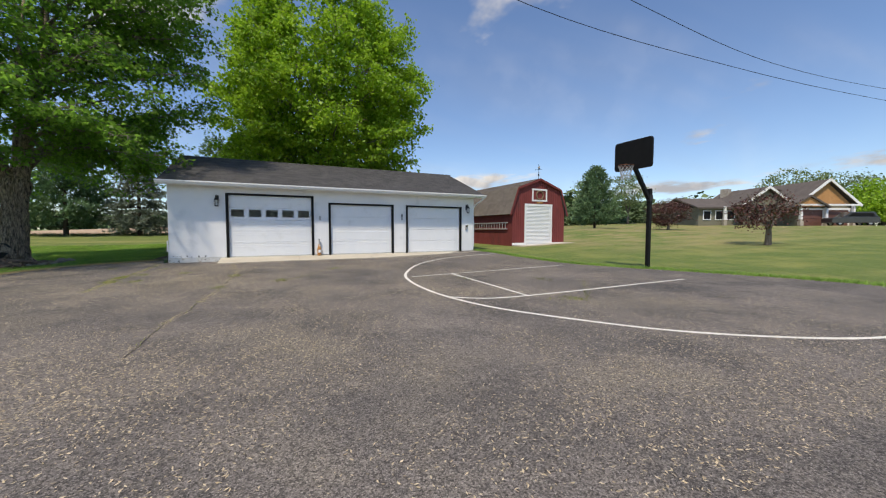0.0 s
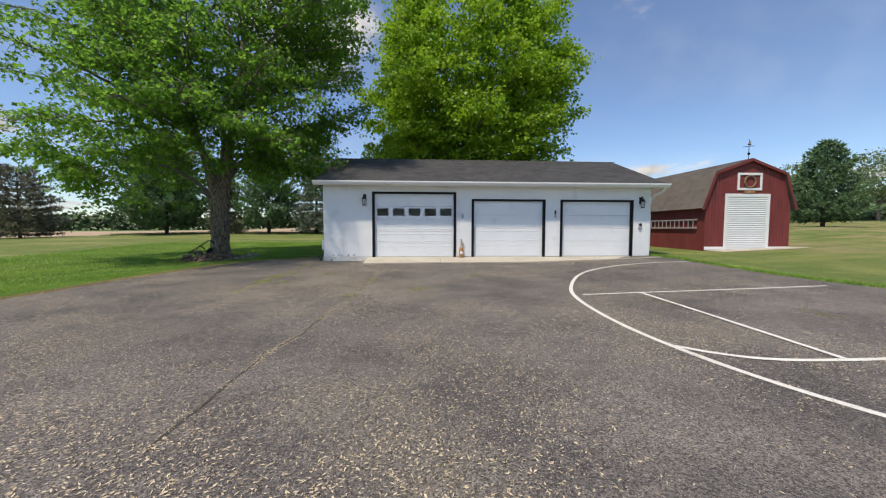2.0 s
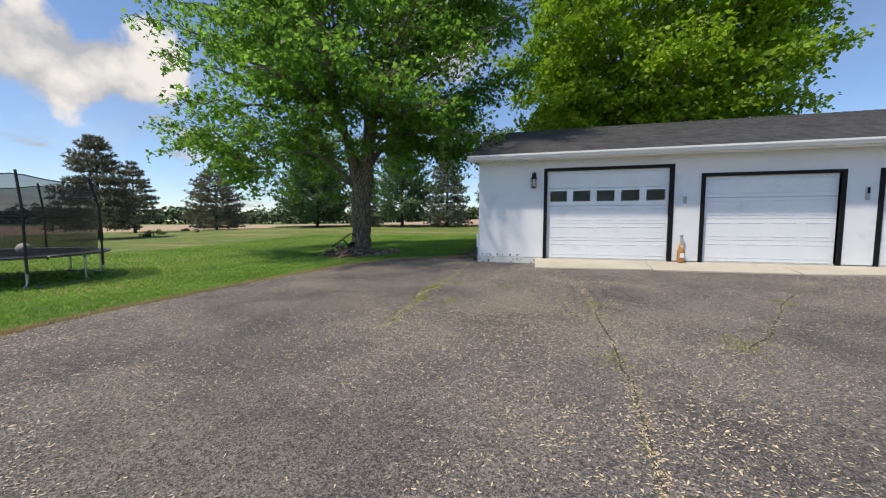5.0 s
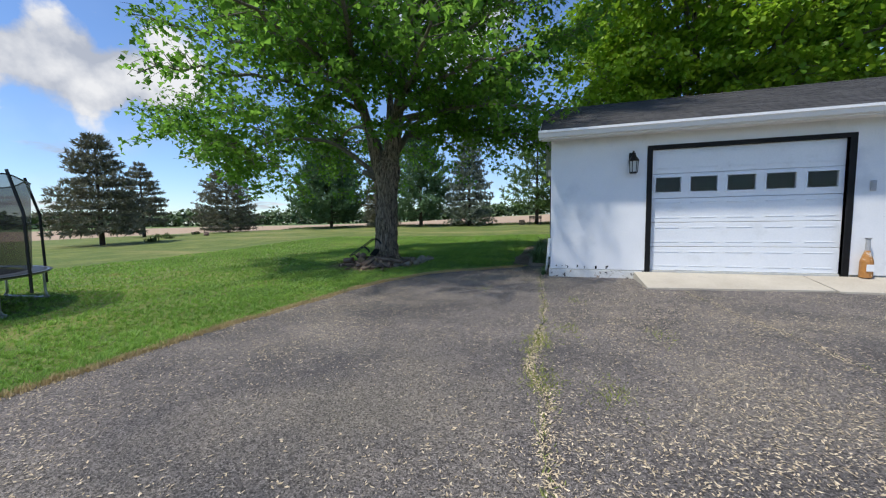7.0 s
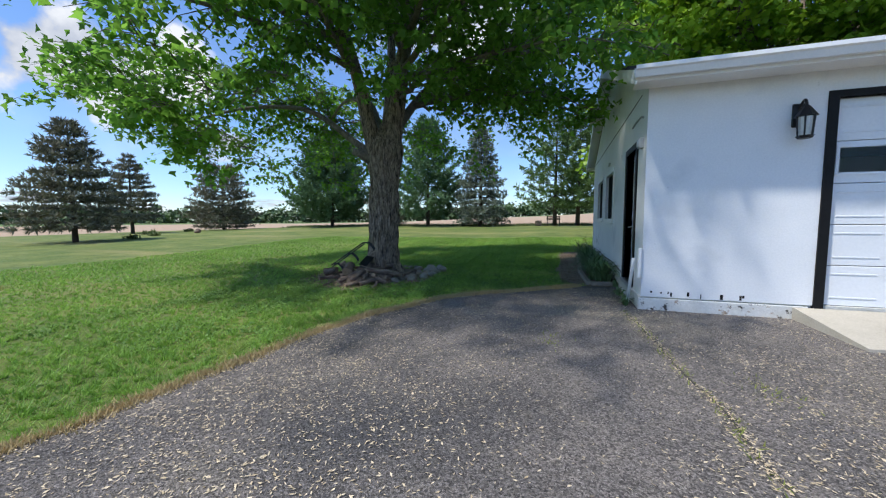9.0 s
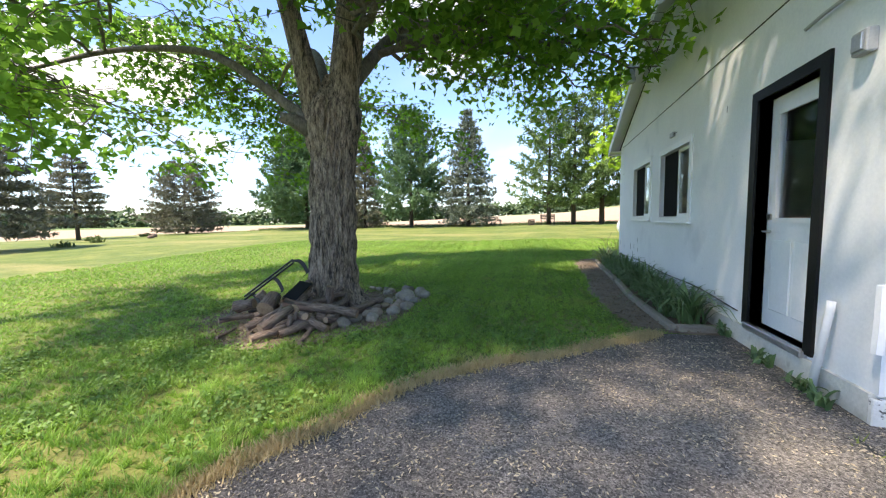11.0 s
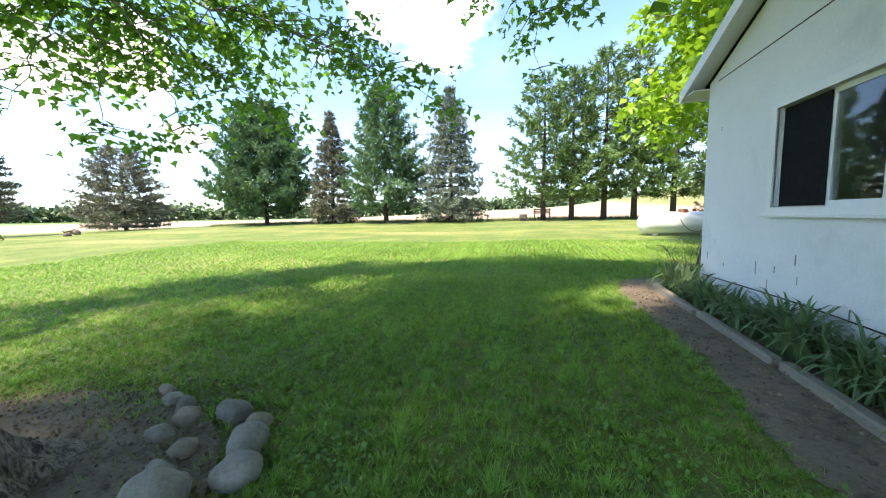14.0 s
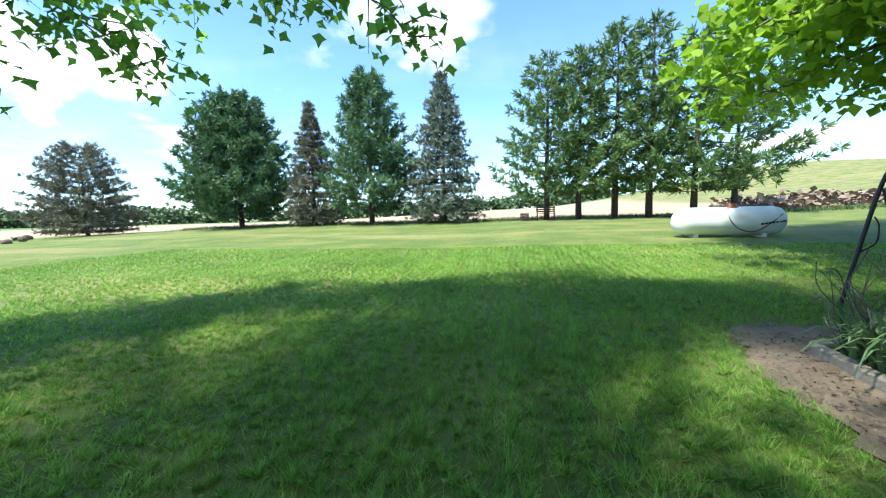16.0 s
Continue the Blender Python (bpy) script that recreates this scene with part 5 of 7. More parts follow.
def dry_stalks(x, y, count, tall, seed):
    """A tangle of bare brown stalks."""
    rnd = np.random.default_rng(seed)
    z = h(x, y)
    tangle = thing("dry_stalks", (x, y, z), "tangle of bare brown stalks at the garage corner", "dead plant", "dry stalks by the bed")
    for _ in range(count):
        a, r = rnd.uniform(0, 6.28), rnd.uniform(0.1, 0.5)
        p = Vector((x + rnd.normal(0, 0.1), y + rnd.normal(0, 0.1), z - 0.02))
        q = p + Vector((r * math.cos(a), r * math.sin(a), tall * rnd.uniform(0.4, 1.0)))
        bend = p.lerp(q, 0.5) + Vector(rnd.normal(0, 0.1, 3)) + Vector((0, 0, 0.12))
        link("stalk", tube(smooth_line([p, bend, q], 4), 0.005, 4).done("stalk"), TWIG, tangle)


dry_stalks(-3.15, 24.75, 16, 0.9, 301)
dry_stalks(-3.6, 24.4, 10, 0.55, 302)

# ---- stones, logs and the log rack at the foot of the maple ----
tagged(part("tree_bed", sheet([(-8.5 + 1.5 * math.cos(a) * (1 + 0.1 * noise.noise((math.cos(a) * 2, math.sin(a) * 2, 4))) - 0.1, 18.8 + 1.55 * math.sin(a) * (1 + 0.14 * noise.noise((math.cos(a) * 2, math.sin(a) * 2, 2))) - 0.25 * (math.sin(a) < 0), ) for a in [2 * math.pi * i / 40 for i in range(40)]], 0.012, 0.5), SOIL), "bare soil with leaf litter round the maple", "soil", kind="structure")
STONE = [material("fieldstone_%s" % n, a, b, 0.85, 7, 0.4, 45, spots=(((0.14, 0.13, 0.11), 5, 0.6, 0.75),)) for n, a, b in (("grey", (0.12, 0.105, 0.085), (0.25, 0.22, 0.18)), ("pale", (0.19, 0.165, 0.135), (0.36, 0.32, 0.265)), ("tan", (0.22, 0.165, 0.12), (0.36, 0.285, 0.21)))]


def stone(x, y, r, seed, mat, name="stone", label="rounded fieldstone in the ring round the maple", group="stone ring", sink=0.35, category="stone"):
    bm = bmesh.new()
    bmesh.ops.create_icosphere(bm, subdivisions=3, radius=1.0)
    rnd = random.Random(seed)
    sx_, sy_, sz_ = rnd.uniform(0.85, 1.3), rnd.uniform(0.75, 1.05), rnd.uniform(0.6, 0.85)
    shift = Vector((seed * 1.7, 0, 0))
    for v in bm.verts:
        p = v.co.copy()
        f = 1 + 0.3 * noise.noise(p * 1.2 + shift) + 0.12 * noise.noise(p * 2.6 + shift)
        v.co = Vector((p.x * sx_, p.y * sy_, p.z * sz_)) * f * r
        v.co.z = max(v.co.z, -r * 0.5)
    for _ in range(5):
        n_ = Vector((rnd.gauss(0, 1), rnd.gauss(0, 1), rnd.gauss(0.3, 0.8))).normalized()
        cut = r * rnd.uniform(0.6, 0.8)
        for v in bm.verts:
            over = v.co.dot(n_) - cut
            if over > 0:
                v.co -= n_ * over * 0.8
    ob = part(name, bm, mat, smooth=True)
    ob.matrix_world = pose(x, y, h(x, y) + r * (0.55 - sink * 0.4), 0, 0, rnd.uniform(0, 360))
    return tagged(ob, label, category, group)


ring = random.Random(12)
spots = []
for a, r, s in [(-44, 1.22, 0.11), (-36, 1.32, 0.13), (-27, 1.24, 0.12), (-19, 1.36, 0.1), (-12, 1.18, 0.09), (-6, 1.33, 0.12), (2, 1.2, 0.1), (9, 1.42, 0.09), (17, 1.28, 0.17), (26, 1.56, 0.13), (35, 1.5, 0.14), (44, 1.45, 0.12), (30, 1.18, 0.09), (41, 1.15, 0.1), (52, 1.32, 0.1), (61, 1.25, 0.1), (70, 1.3, 0.09), (79, 1.22, 0.1), (22, 1.0, 0.08), (10, 0.98, 0.08), (-2, 0.95, 0.08), (56, 1.02, 0.08), (88, 1.35, 0.08), (-52, 1.35, 0.09), (-33, 1.02, 0.09)]:
    r += ring.uniform(-0.09, 0.09)
    spots.append((mx + r * math.cos(radians(a)), my + r * math.sin(radians(a)), s * ring.uniform(0.8, 1.25)))
for k, (x, y, s) in enumerate(spots):
    stone(x, y, s * 0.92, 40 + k, STONE[(k * 7 + k // 3) % 3 if s < 0.14 else 1])

LOG_BARK = material("weathered_log_bark", (0.065, 0.045, 0.035), (0.27, 0.2, 0.155), 0.95, 13, 0.9, 60, stretch=(1, 1, 0.22), spots=(((0.19, 0.085, 0.055), 4, 0.54, 0.7), ((0.05, 0.04, 0.03), 9, 0.6, 0.7)), contrast=0.24)
LOG_END = material("cut_log_end", (0.2, 0.12, 0.075), (0.4, 0.29, 0.19), 0.9, 14, 0.3, 60)


def log(p, q, r, seed):
    rnd = random.Random(seed)
    p, q = Vector(p), Vector(q)
    long = (q - p).length
    sides, steps = 14, 9
    line = [Vector((0.05 * long * noise.noise((t * 2.2, seed, 0)), 0.05 * long * noise.noise((t * 2.2, seed, 5)), (t - 0.5) * long)) for t in [i / steps for i in range(steps + 1)]]
    verts, faces = tube_arrays(line, [r * (1.12 - 0.25 * i / steps + 0.16 * noise.noise((i * 0.9, seed, 2))) for i in range(steps + 1)], sides)
    verts = [v + Vector((v.x, v.y, 0)).normalized() * 0.1 * r * noise.noise(Vector((v.x * 9 / r * 0.1, v.y * 9 / r * 0.1, v.z * 3)) + Vector((seed, 0, 0))) for v in verts]
    me = mesh_of("log", verts, faces)
    me.materials.append(LOG_BARK)
    me.materials.append(LOG_END)
    for f in me.polygons:
        f.use_smooth = len(f.vertices) == 4
        f.material_index = 0 if len(f.vertices) == 4 else 1
    ob = new("log", me)
    ob.matrix_world = Matrix.Translation((p + q) / 2) @ (q - p).to_track_quat("Z", "Y").to_matrix().to_4x4()
    return tagged(ob, "weathered grey-brown log in the heap under the maple", "log", "log heap")


heap_rnd = random.Random(21)
g = h(-8.6, 17.8)
LOGS = [
    ((-8.42, 17.75, 0.32), (-7.53, 17.99, 0.16), 0.055), ((-8.31, 18.02, 0.22), (-8.09, 18.75, 0.26), 0.045), ((-7.83, 18.37, 0.08), (-7.67, 18.96, 0.12), 0.06),
    ((-8.12, 17.66, 0.2), (-7.73, 17.61, 0.05), 0.05), ((-8.18, 17.35, 0.05), (-7.97, 17.63, 0.12), 0.045), ((-8.38, 17.13, 0.04), (-8.18, 17.46, 0.1), 0.045),
    ((-8.41, 17.31, 0.1), (-8.3, 17.72, 0.26), 0.06), ((-8.7, 17.41, 0.06), (-8.51, 17.74, 0.2), 0.04), ((-8.88, 17.15, 0.02), (-8.94, 17.49, 0.03), 0.02),
    ((-8.71, 17.73, 0.22), (-8.77, 17.98, 0.34), 0.1), ((-9.47, 18.03, 0.14), (-9.19, 18.07, 0.2), 0.08), ((-8.92, 17.87, 0.4), (-8.84, 17.92, 0.3), 0.06),
    ((-8.21, 17.53, 0.06), (-8.18, 17.57, 0.2), 0.035), ((-8.22, 17.62, 0.08), (-8.18, 17.68, 0.22), 0.035), ((-8.03, 17.85, 0.1), (-7.93, 17.89, 0.09), 0.09),
    ((-7.87, 17.89, 0.1), (-7.87, 18.15, 0.14), 0.06), ((-8.42, 18.1, 0.22), (-8.68, 18.57, 0.42), 0.06), ((-8.2, 18.36, 0.15), (-8.16, 18.37, 0.42), 0.06),
    ((-8.08, 18.67, 0.2), (-7.89, 18.52, 0.1), 0.04), ((-7.75, 17.69, 0.04), (-7.75, 17.97, 0.08), 0.035), ((-7.89, 17.99, 0.16), (-8.06, 18.68, 0.24), 0.045),
    ((-8.26, 17.71, 0.25), (-8.33, 18.03, 0.34), 0.055), ((-8.42, 17.61, 0.16), (-8.43, 17.86, 0.3), 0.06), ((-8.38, 17.33, 0.05), (-8.6, 17.62, 0.14), 0.035),
    ((-8.57, 18.15, 0.34), (-8.54, 18.44, 0.42), 0.06), ((-8.37, 17.66, 0.08), (-7.94, 17.6, 0.06), 0.03), ((-8.25, 18.57, 0.2), (-8.26, 18.81, 0.3), 0.05),
    ((-7.63, 18.42, 0.06), (-7.54, 18.66, 0.1), 0.045),
]
for k in range(26):
    cx_, cy_, t_ = heap_rnd.uniform(-9.2, -7.8), heap_rnd.uniform(17.4, 18.5), heap_rnd.uniform(0, math.pi)
    level = max(0.0, 1 - math.hypot((cx_ + 8.5) / 0.8, (cy_ - 18.05) / 0.7))
    half, z_ = heap_rnd.uniform(0.12, 0.32), 0.04 + 0.3 * level * heap_rnd.uniform(0.75, 1.1)
    dz_ = heap_rnd.uniform(-0.1, 0.1)
    LOGS.append(((cx_ - half * math.cos(t_), cy_ - half * math.sin(t_), max(0.03, z_ - dz_)), (cx_ + half * math.cos(t_), cy_ + half * math.sin(t_), max(0.03, z_ + dz_)), heap_rnd.uniform(0.02, 0.045)))
for k, (p, q, r) in enumerate(LOGS):
    log((p[0], p[1], p[2] + g + 0.02), (q[0], q[1], q[2] + g + 0.02), r, 60 + k)

rack = thing("log_rack", (-9.15, 17.9, g + 0.4), "black metal log rack lying on the heap", "log rack")
pa, pb = Vector((-9.24, 17.95, g + 0.34)), Vector((-8.43, 17.95, g + 0.86))
off = Vector((0.34, -0.2, -0.16))
for o in (Vector((0, 0, 0)), Vector((0.05, -0.05, -0.03))):
    link("rail", tube([pa + o, pb + o], 0.014, 6).done("rail"), IRON, rack)
for t in (0.06, 0.5, 0.97):
    c = pa.lerp(pb, t)
    line = smooth_line([c, c + off * 0.3 + Vector((0.1, -0.02, 0.05)), c + off * 0.8 + Vector((0.1, -0.02, 0.02)), c + off], 5)
    strap = Heap()
    d = (pb - pa).normalized() * 0.028
    strap.verts += [tuple(p + s) for p in line for s in (d, -d)] + [tuple(p + s + Vector((0, 0, 0.006))) for p in line for s in (d, -d)]
    n = 2 * len(line)
    for i in range(len(line) - 1):
        strap.faces += [(2 * i, 2 * i + 1, 2 * i + 3, 2 * i + 2), (n + 2 * i, n + 2 * i + 2, n + 2 * i + 3, n + 2 * i + 1), (2 * i, 2 * i + 2, n + 2 * i + 2, n + 2 * i), (2 * i + 1, n + 2 * i + 1, n + 2 * i + 3, 2 * i + 3)]
    link("strap", strap.done("strap"), BLACK, rack)
plate = box((-0.09, -0.2, -0.006), (0.09, 0.2, 0.006), 0.003)
tray = part("tray", plate, BLACK)
tray.matrix_world = pose(-8.37, 17.95, g + 0.46, 22, 12, 8)
tagged(tray, "bent black metal tray on the log heap", "metal tray")


# ---- trampoline ----
TX, TY, TR = -13.1, 10.8, 1.95
tz = h(TX, TY)
NET = bpy.data.materials.new("black_safety_net")
NET.use_nodes = True
nt = NET.node_tree
clear_ = nt.nodes.new("ShaderNodeBsdfTransparent")
blend_ = nt.nodes.new("ShaderNodeMixShader")
blend_.inputs[0].default_value = 0.62
nt.nodes["Principled BSDF"].inputs["Base Color"].default_value = (0.015, 0.015, 0.016, 1)
nt.links.new(clear_.outputs[0], blend_.inputs[1])
nt.links.new(nt.nodes["Principled BSDF"].outputs[0], blend_.inputs[2])
nt.links.new(blend_.outputs[0], nt.nodes["Material Output"].inputs[0])
tramp = thing("trampoline", (TX, TY, tz), "round black trampoline with a net enclosure on the lawn", "trampoline")


def circle(r, z, n=40):
    return [(TX + r * math.cos(2 * math.pi * i / n), TY + r * math.sin(2 * math.pi * i / n), z) for i in range(n + 1)]


link("frame_ring", tube(circle(TR, tz + 0.6), 0.025, 8).done("frame_ring"), METAL, tramp, smooth=True)
for name, r0, r1, z, mat in (("mat", 0.0, TR - 0.28, 0.6, BLACK), ("pad", TR - 0.3, TR + 0.05, 0.62, IRON)):
    heap = Heap()
    outer, inner = circle(r1, tz + z)[:-1], circle(max(r0, 0.01), tz + z)[:-1]
    n = len(outer)
    low = [(x, y, zz - 0.02) for x, y, zz in outer]
    heap.add(outer + inner + low, [(i, (i + 1) % n, n + (i + 1) % n, n + i) for i in range(n)] + [(2 * n + i, 2 * n + (i + 1) % n, (i + 1) % n, i) for i in range(n)])
    link(name, heap.done(name), mat, tramp)
for k in range(4):
    a = math.pi / 2 * k + 0.1
    pts = []
    for d in (-0.26, 0.26):
        pts.append((TX + TR * math.cos(a + d), TY + TR * math.sin(a + d)))
    (xa_, ya_), (xb_, yb_) = pts
    link("leg", tube(smooth_line([(xa_, ya_, tz + 0.59), (xa_, ya_, tz + 0.12), (xa_, ya_, tz + 0.02), (xb_, yb_, tz + 0.02), (xb_, yb_, tz + 0.12), (xb_, yb_, tz + 0.59)], 4), 0.022, 7).done("leg"), METAL, tramp, smooth=True)
top_ring = []
for k in range(8):
    a = math.pi / 4 * k + 0.1 - 0.26
    x, y = TX + (TR + 0.03) * math.cos(a), TY + (TR + 0.03) * math.sin(a)
    link("net_pole", tube([(x, y, tz + 0.3), (x, y, tz + 1.6), (TX + (TR - 0.12) * math.cos(a), TY + (TR - 0.12) * math.sin(a), tz + 2.3)], 0.022, 7).done("net_pole"), IRON, tramp)
sag = [(TX + (TR - 0.12) * math.cos(a), TY + (TR - 0.12) * math.sin(a), tz + 2.24 - 0.1 * abs(math.sin(4 * (a - 0.1 + 0.26)))) for a in [2 * math.pi * i / 64 for i in range(65)]]
link("top_cord", tube(sag, 0.012, 5).done("top_cord"), IRON, tramp)
for z, sg in ((1.42, 0.0),):
    link("mid_band", tube([(x, y, tz + z) for x, y, _ in circle(TR - 0.07, 0)], 0.008, 4).done("mid_band"), IRON, tramp)
net = Heap()
foot = [(TX + (TR - 0.2) * math.cos(a), TY + (TR - 0.2) * math.sin(a), tz + 0.64) for a in [2 * math.pi * i / 64 for i in range(65)]]
net.add(sag + foot, [(i, i + 1, 66 + i, 65 + i) for i in range(64)])
link("net", net.done("net"), NET, tramp, "sheer black safety net")
BALL = material("white_ball_vinyl", (0.72, 0.72, 0.7), (0.82, 0.82, 0.8), 0.4, 6, 0.02)
bm = bmesh.new()
bmesh.ops.create_uvsphere(bm, u_segments=20, v_segments=12, radius=0.125)
ball = part("ball", bm, BALL, smooth=True)
ball.location = (-12.15, 10.95, tz + 0.735)
tagged(ball, "white ball lying on the trampoline mat", "ball")

# ---- basketball hoop ----
hx, hy = 11.3, 7.95
hz = h(hx, hy)
hoop = thing("basketball_hoop", (hx, hy, hz), "black basketball hoop on a bent square pole", "basketball hoop")
part("pole", box((hx - 0.06, hy - 0.06, hz - 0.1), (hx + 0.06, hy + 0.06, hz + 2.62), 0.012), BLACK, hoop)
arm_a, arm_b = Vector((hx - 0.05, hy, hz + 2.3)), Vector((hx - 0.72, hy + 0.05, hz + 3.3))
long = (arm_b - arm_a).length
arm = part("arm", box((-0.055, -0.055, 0), (0.055, 0.055, long), 0.01, Matrix.Translation(arm_a) @ (arm_b - arm_a).to_track_quat("Z", "Y").to_matrix().to_4x4()), BLACK, hoop)
part("collar", box((hx - 0.075, hy - 0.075, hz + 2.2), (hx + 0.075, hy + 0.075, hz + 2.42), 0.01), IRON, hoop)
bx_, by_ = hx - 0.82, hy + 0.02
bm = bmesh.new()
add_box(bm, (bx_ - 0.025, by_ - 0.66, hz + 3.18), (bx_ + 0.025, by_ + 0.66, hz + 4.1))
corners = [e for e in bm.edges if abs(e.verts[0].co.x - e.verts[1].co.x) > 0.01]
bmesh.ops.bevel(bm, geom=corners, offset=0.1, segments=4, affect="EDGES", profile=0.5)
board = part("backboard", bm, BLACK, hoop, "black rounded backboard")
part("mount", boxes([((bx_ + 0.025, by_ - 0.12, hz + 3.22), (bx_ + 0.16, by_ + 0.12, hz + 3.6))], 0.01), IRON, hoop)
rc = (bx_ - 0.32, by_, hz + 3.28)
RIM = material("worn_orange_rim", (0.12, 0.05, 0.03), (0.25, 0.09, 0.05), 0.5, 9, 0.1, metal=0.4)
link("rim", tube([(rc[0] + 0.225 * math.cos(a), rc[1] + 0.225 * math.sin(a), rc[2]) for a in [2 * math.pi * i / 24 for i in range(25)]], 0.011, 6).done("rim"), RIM, hoop)
cords = Heap()
for s in (-1, 1):
    for k in range(12):
        a0 = 2 * math.pi * k / 12
        cords.tube([(rc[0] + r * math.cos(a0 + s * da), rc[1] + r * math.sin(a0 + s * da), rc[2] - dz) for r, da, dz in ((0.225, 0, 0), (0.17, 0.4, 0.15), (0.14, 0.8, 0.3), (0.15, 1.1, 0.42))], 0.006, 4)
link("net", cords.done("net"), GREY_PLASTIC, hoop, "frayed white net")

# ---- red barn ----
BX0, BX1, BY0, BY1 = 13.2, 17.3, 18.0, 25.5
bz = h(15.2, 18) - 0.02
section = [(BX0, bz), (BX0, 2.35), (BX0 + 0.42, 3.84), (15.25, 4.42), (BX1 - 0.42, 3.84), (BX1, 2.35), (BX1, bz)]
barn = thing("barn_shed", (15.25, 21.5, bz), "red gambrel-roofed shed with a white roll-up door", "shed")
DX0, DX1, DZ1 = 14.12, 16.28, bz + 2.4
for y in (BY0, BY1 - 0.1):
    bm = bmesh.new()
    verts = [bm.verts.new((x, y, z)) for x, z in section]
    face = bm.faces.new(verts)
    made = bmesh.ops.extrude_face_region(bm, geom=[face])["geom"]
    bmesh.ops.translate(bm, verts=[v for v in made if isinstance(v, bmesh.types.BMVert)], vec=(0, 0.1, 0))
    bmesh.ops.recalc_face_normals(bm, faces=bm.faces[:])
    part("end_wall", bm, RED, barn)
for k in range(27):
    x = BX0 + 0.005 + k * (BX1 - BX0) / 27
    w = (BX1 - BX0) / 27 - 0.012
    tops = [float(np.interp(q, [p[0] for p in section[1:6]], [p[1] for p in section[1:6]])) for q in (x, x + w)]
    board_ = Heap()
    low = DZ1 + 0.1 if DX0 - 0.1 < x + w / 2 < DX1 + 0.1 else bz + 0.02
    board_.add([(x, BY0, low), (x + w, BY0, low), (x + w, BY0, tops[1] - 0.02), (x, BY0, tops[0] - 0.02), (x, BY0 - 0.018, low), (x + w, BY0 - 0.018, low), (x + w, BY0 - 0.018, tops[1] - 0.02), (x, BY0 - 0.018, tops[0] - 0.02)], [(4, 5, 6, 7), (0, 4, 7, 3), (1, 2, 6, 5), (3, 7, 6, 2), (0, 1, 5, 4)])
    link("siding_board", board_.done("siding_board"), RED, barn)
for x in (BX0 - 0.0, BX1 - 0.1):
    part("side_wall", box((x, BY0 + 0.1, bz - 0.2), (x + 0.1, BY1 - 0.1, 2.35)), RED, barn)


def barn_roof():
    heap = Heap()
    rnd = random.Random(9)
    runs = [((BX0 - 0.2, 2.22), (BX0 + 0.38, 3.86)), ((BX0 + 0.38, 3.86), (15.25, 4.47)), ((15.25, 4.47), (BX1 - 0.38, 3.86)), ((BX1 - 0.38, 3.86), (BX1 + 0.2, 2.22))]
    for (xa, za_), (xb, zb_) in runs:
        d = Vector((xb - xa, 0, zb_ - za_))
        up = Vector((-d.z, 0, d.x)).normalized()
        a, b = Vector((xa, 0, za_)), Vector((xb, 0, zb_))
        quad = [a, b, b - up * 0.06, a - up * 0.06]
        heap.add([q + Vector((0, y, 0)) for y in (BY0 - 0.12, BY1 + 0.12) for q in quad], [(3, 2, 1, 0), (4, 5, 6, 7), (0, 1, 5, 4), (1, 2, 6, 5), (2, 3, 7, 6), (3, 0, 4, 7)])
        rows = max(3, int(d.length / 0.15))
        left = xb < 15.3
        for r in range(rows):
            t0, t1 = r / rows, min(1.0, (r + 1.2) / rows)
            if not left:
                t0, t1 = 1 - t0, 1 - t1
            y = BY0 - 0.12 - rnd.random() * 0.3
            while y < BY1 + 0.12:
                w = rnd.uniform(0.28, 0.36)
                p, q = max(y, BY0 - 0.12), min(y + w - 0.012, BY1 + 0.12)
                if q > p:
                    e = up * 0.014
                    lo, hi = a + d * t0, a + d * t1
                    heap.add([lo + e + Vector((0, p, 0)), lo + e + Vector((0, q, 0)), hi + up * 0.003 + Vector((0, q, 0)), hi + up * 0.003 + Vector((0, p, 0))], [(0, 3, 2, 1) if left else (0, 1, 2, 3)])
                y += w
    return heap.done("roof")


link("roof", barn_roof(), BARN_ROOF, barn, "weathered brown-grey shingle roof")
edge_line = [(BX0 - 0.2, 2.2), (BX0 + 0.38, 3.84), (15.25, 4.45), (BX1 - 0.38, 3.84), (BX1 + 0.2, 2.2)]
for (xa, za_), (xb, zb_) in zip(edge_line, edge_line[1:]):
    p, q = Vector((xa, BY0 - 0.13, za_ - 0.05)), Vector((xb, BY0 - 0.13, zb_ - 0.05))
    part("barge_board", box((-0.012, -0.06, 0), (0.012, 0.06, (q - p).length), 0.003, Matrix.Translation(p) @ (q - p).to_track_quat("Z", "Y").to_matrix().to_4x4()), RED, barn)
part("door_frame", boxes([((DX0, BY0 - 0.035, bz), (DX0 + 0.13, BY0 - 0.002, DZ1)), ((DX1 - 0.13, BY0 - 0.035, bz), (DX1, BY0 - 0.002, DZ1)), ((DX0, BY0 - 0.037, DZ1), (DX1, BY0 - 0.002, DZ1 + 0.14))], 0.004), WHITE, barn)
rollup = Heap()
zs = np.linspace(bz + 0.02, DZ1, 150)
cols = [(DX0 + 0.13, BY0 - 0.012 - 0.012 * math.sin(2 * math.pi * (z - bz) / 0.085), z) for z in zs]
rollup.add(cols + [(DX1 - 0.13, y, z) for _, y, z in cols], [(i, 150 + i, 151 + i, i + 1) for i in range(149)])
link("rollup_door", rollup.done("rollup_door"), WHITE, barn, "white ribbed roll-up door, closed", smooth=True)
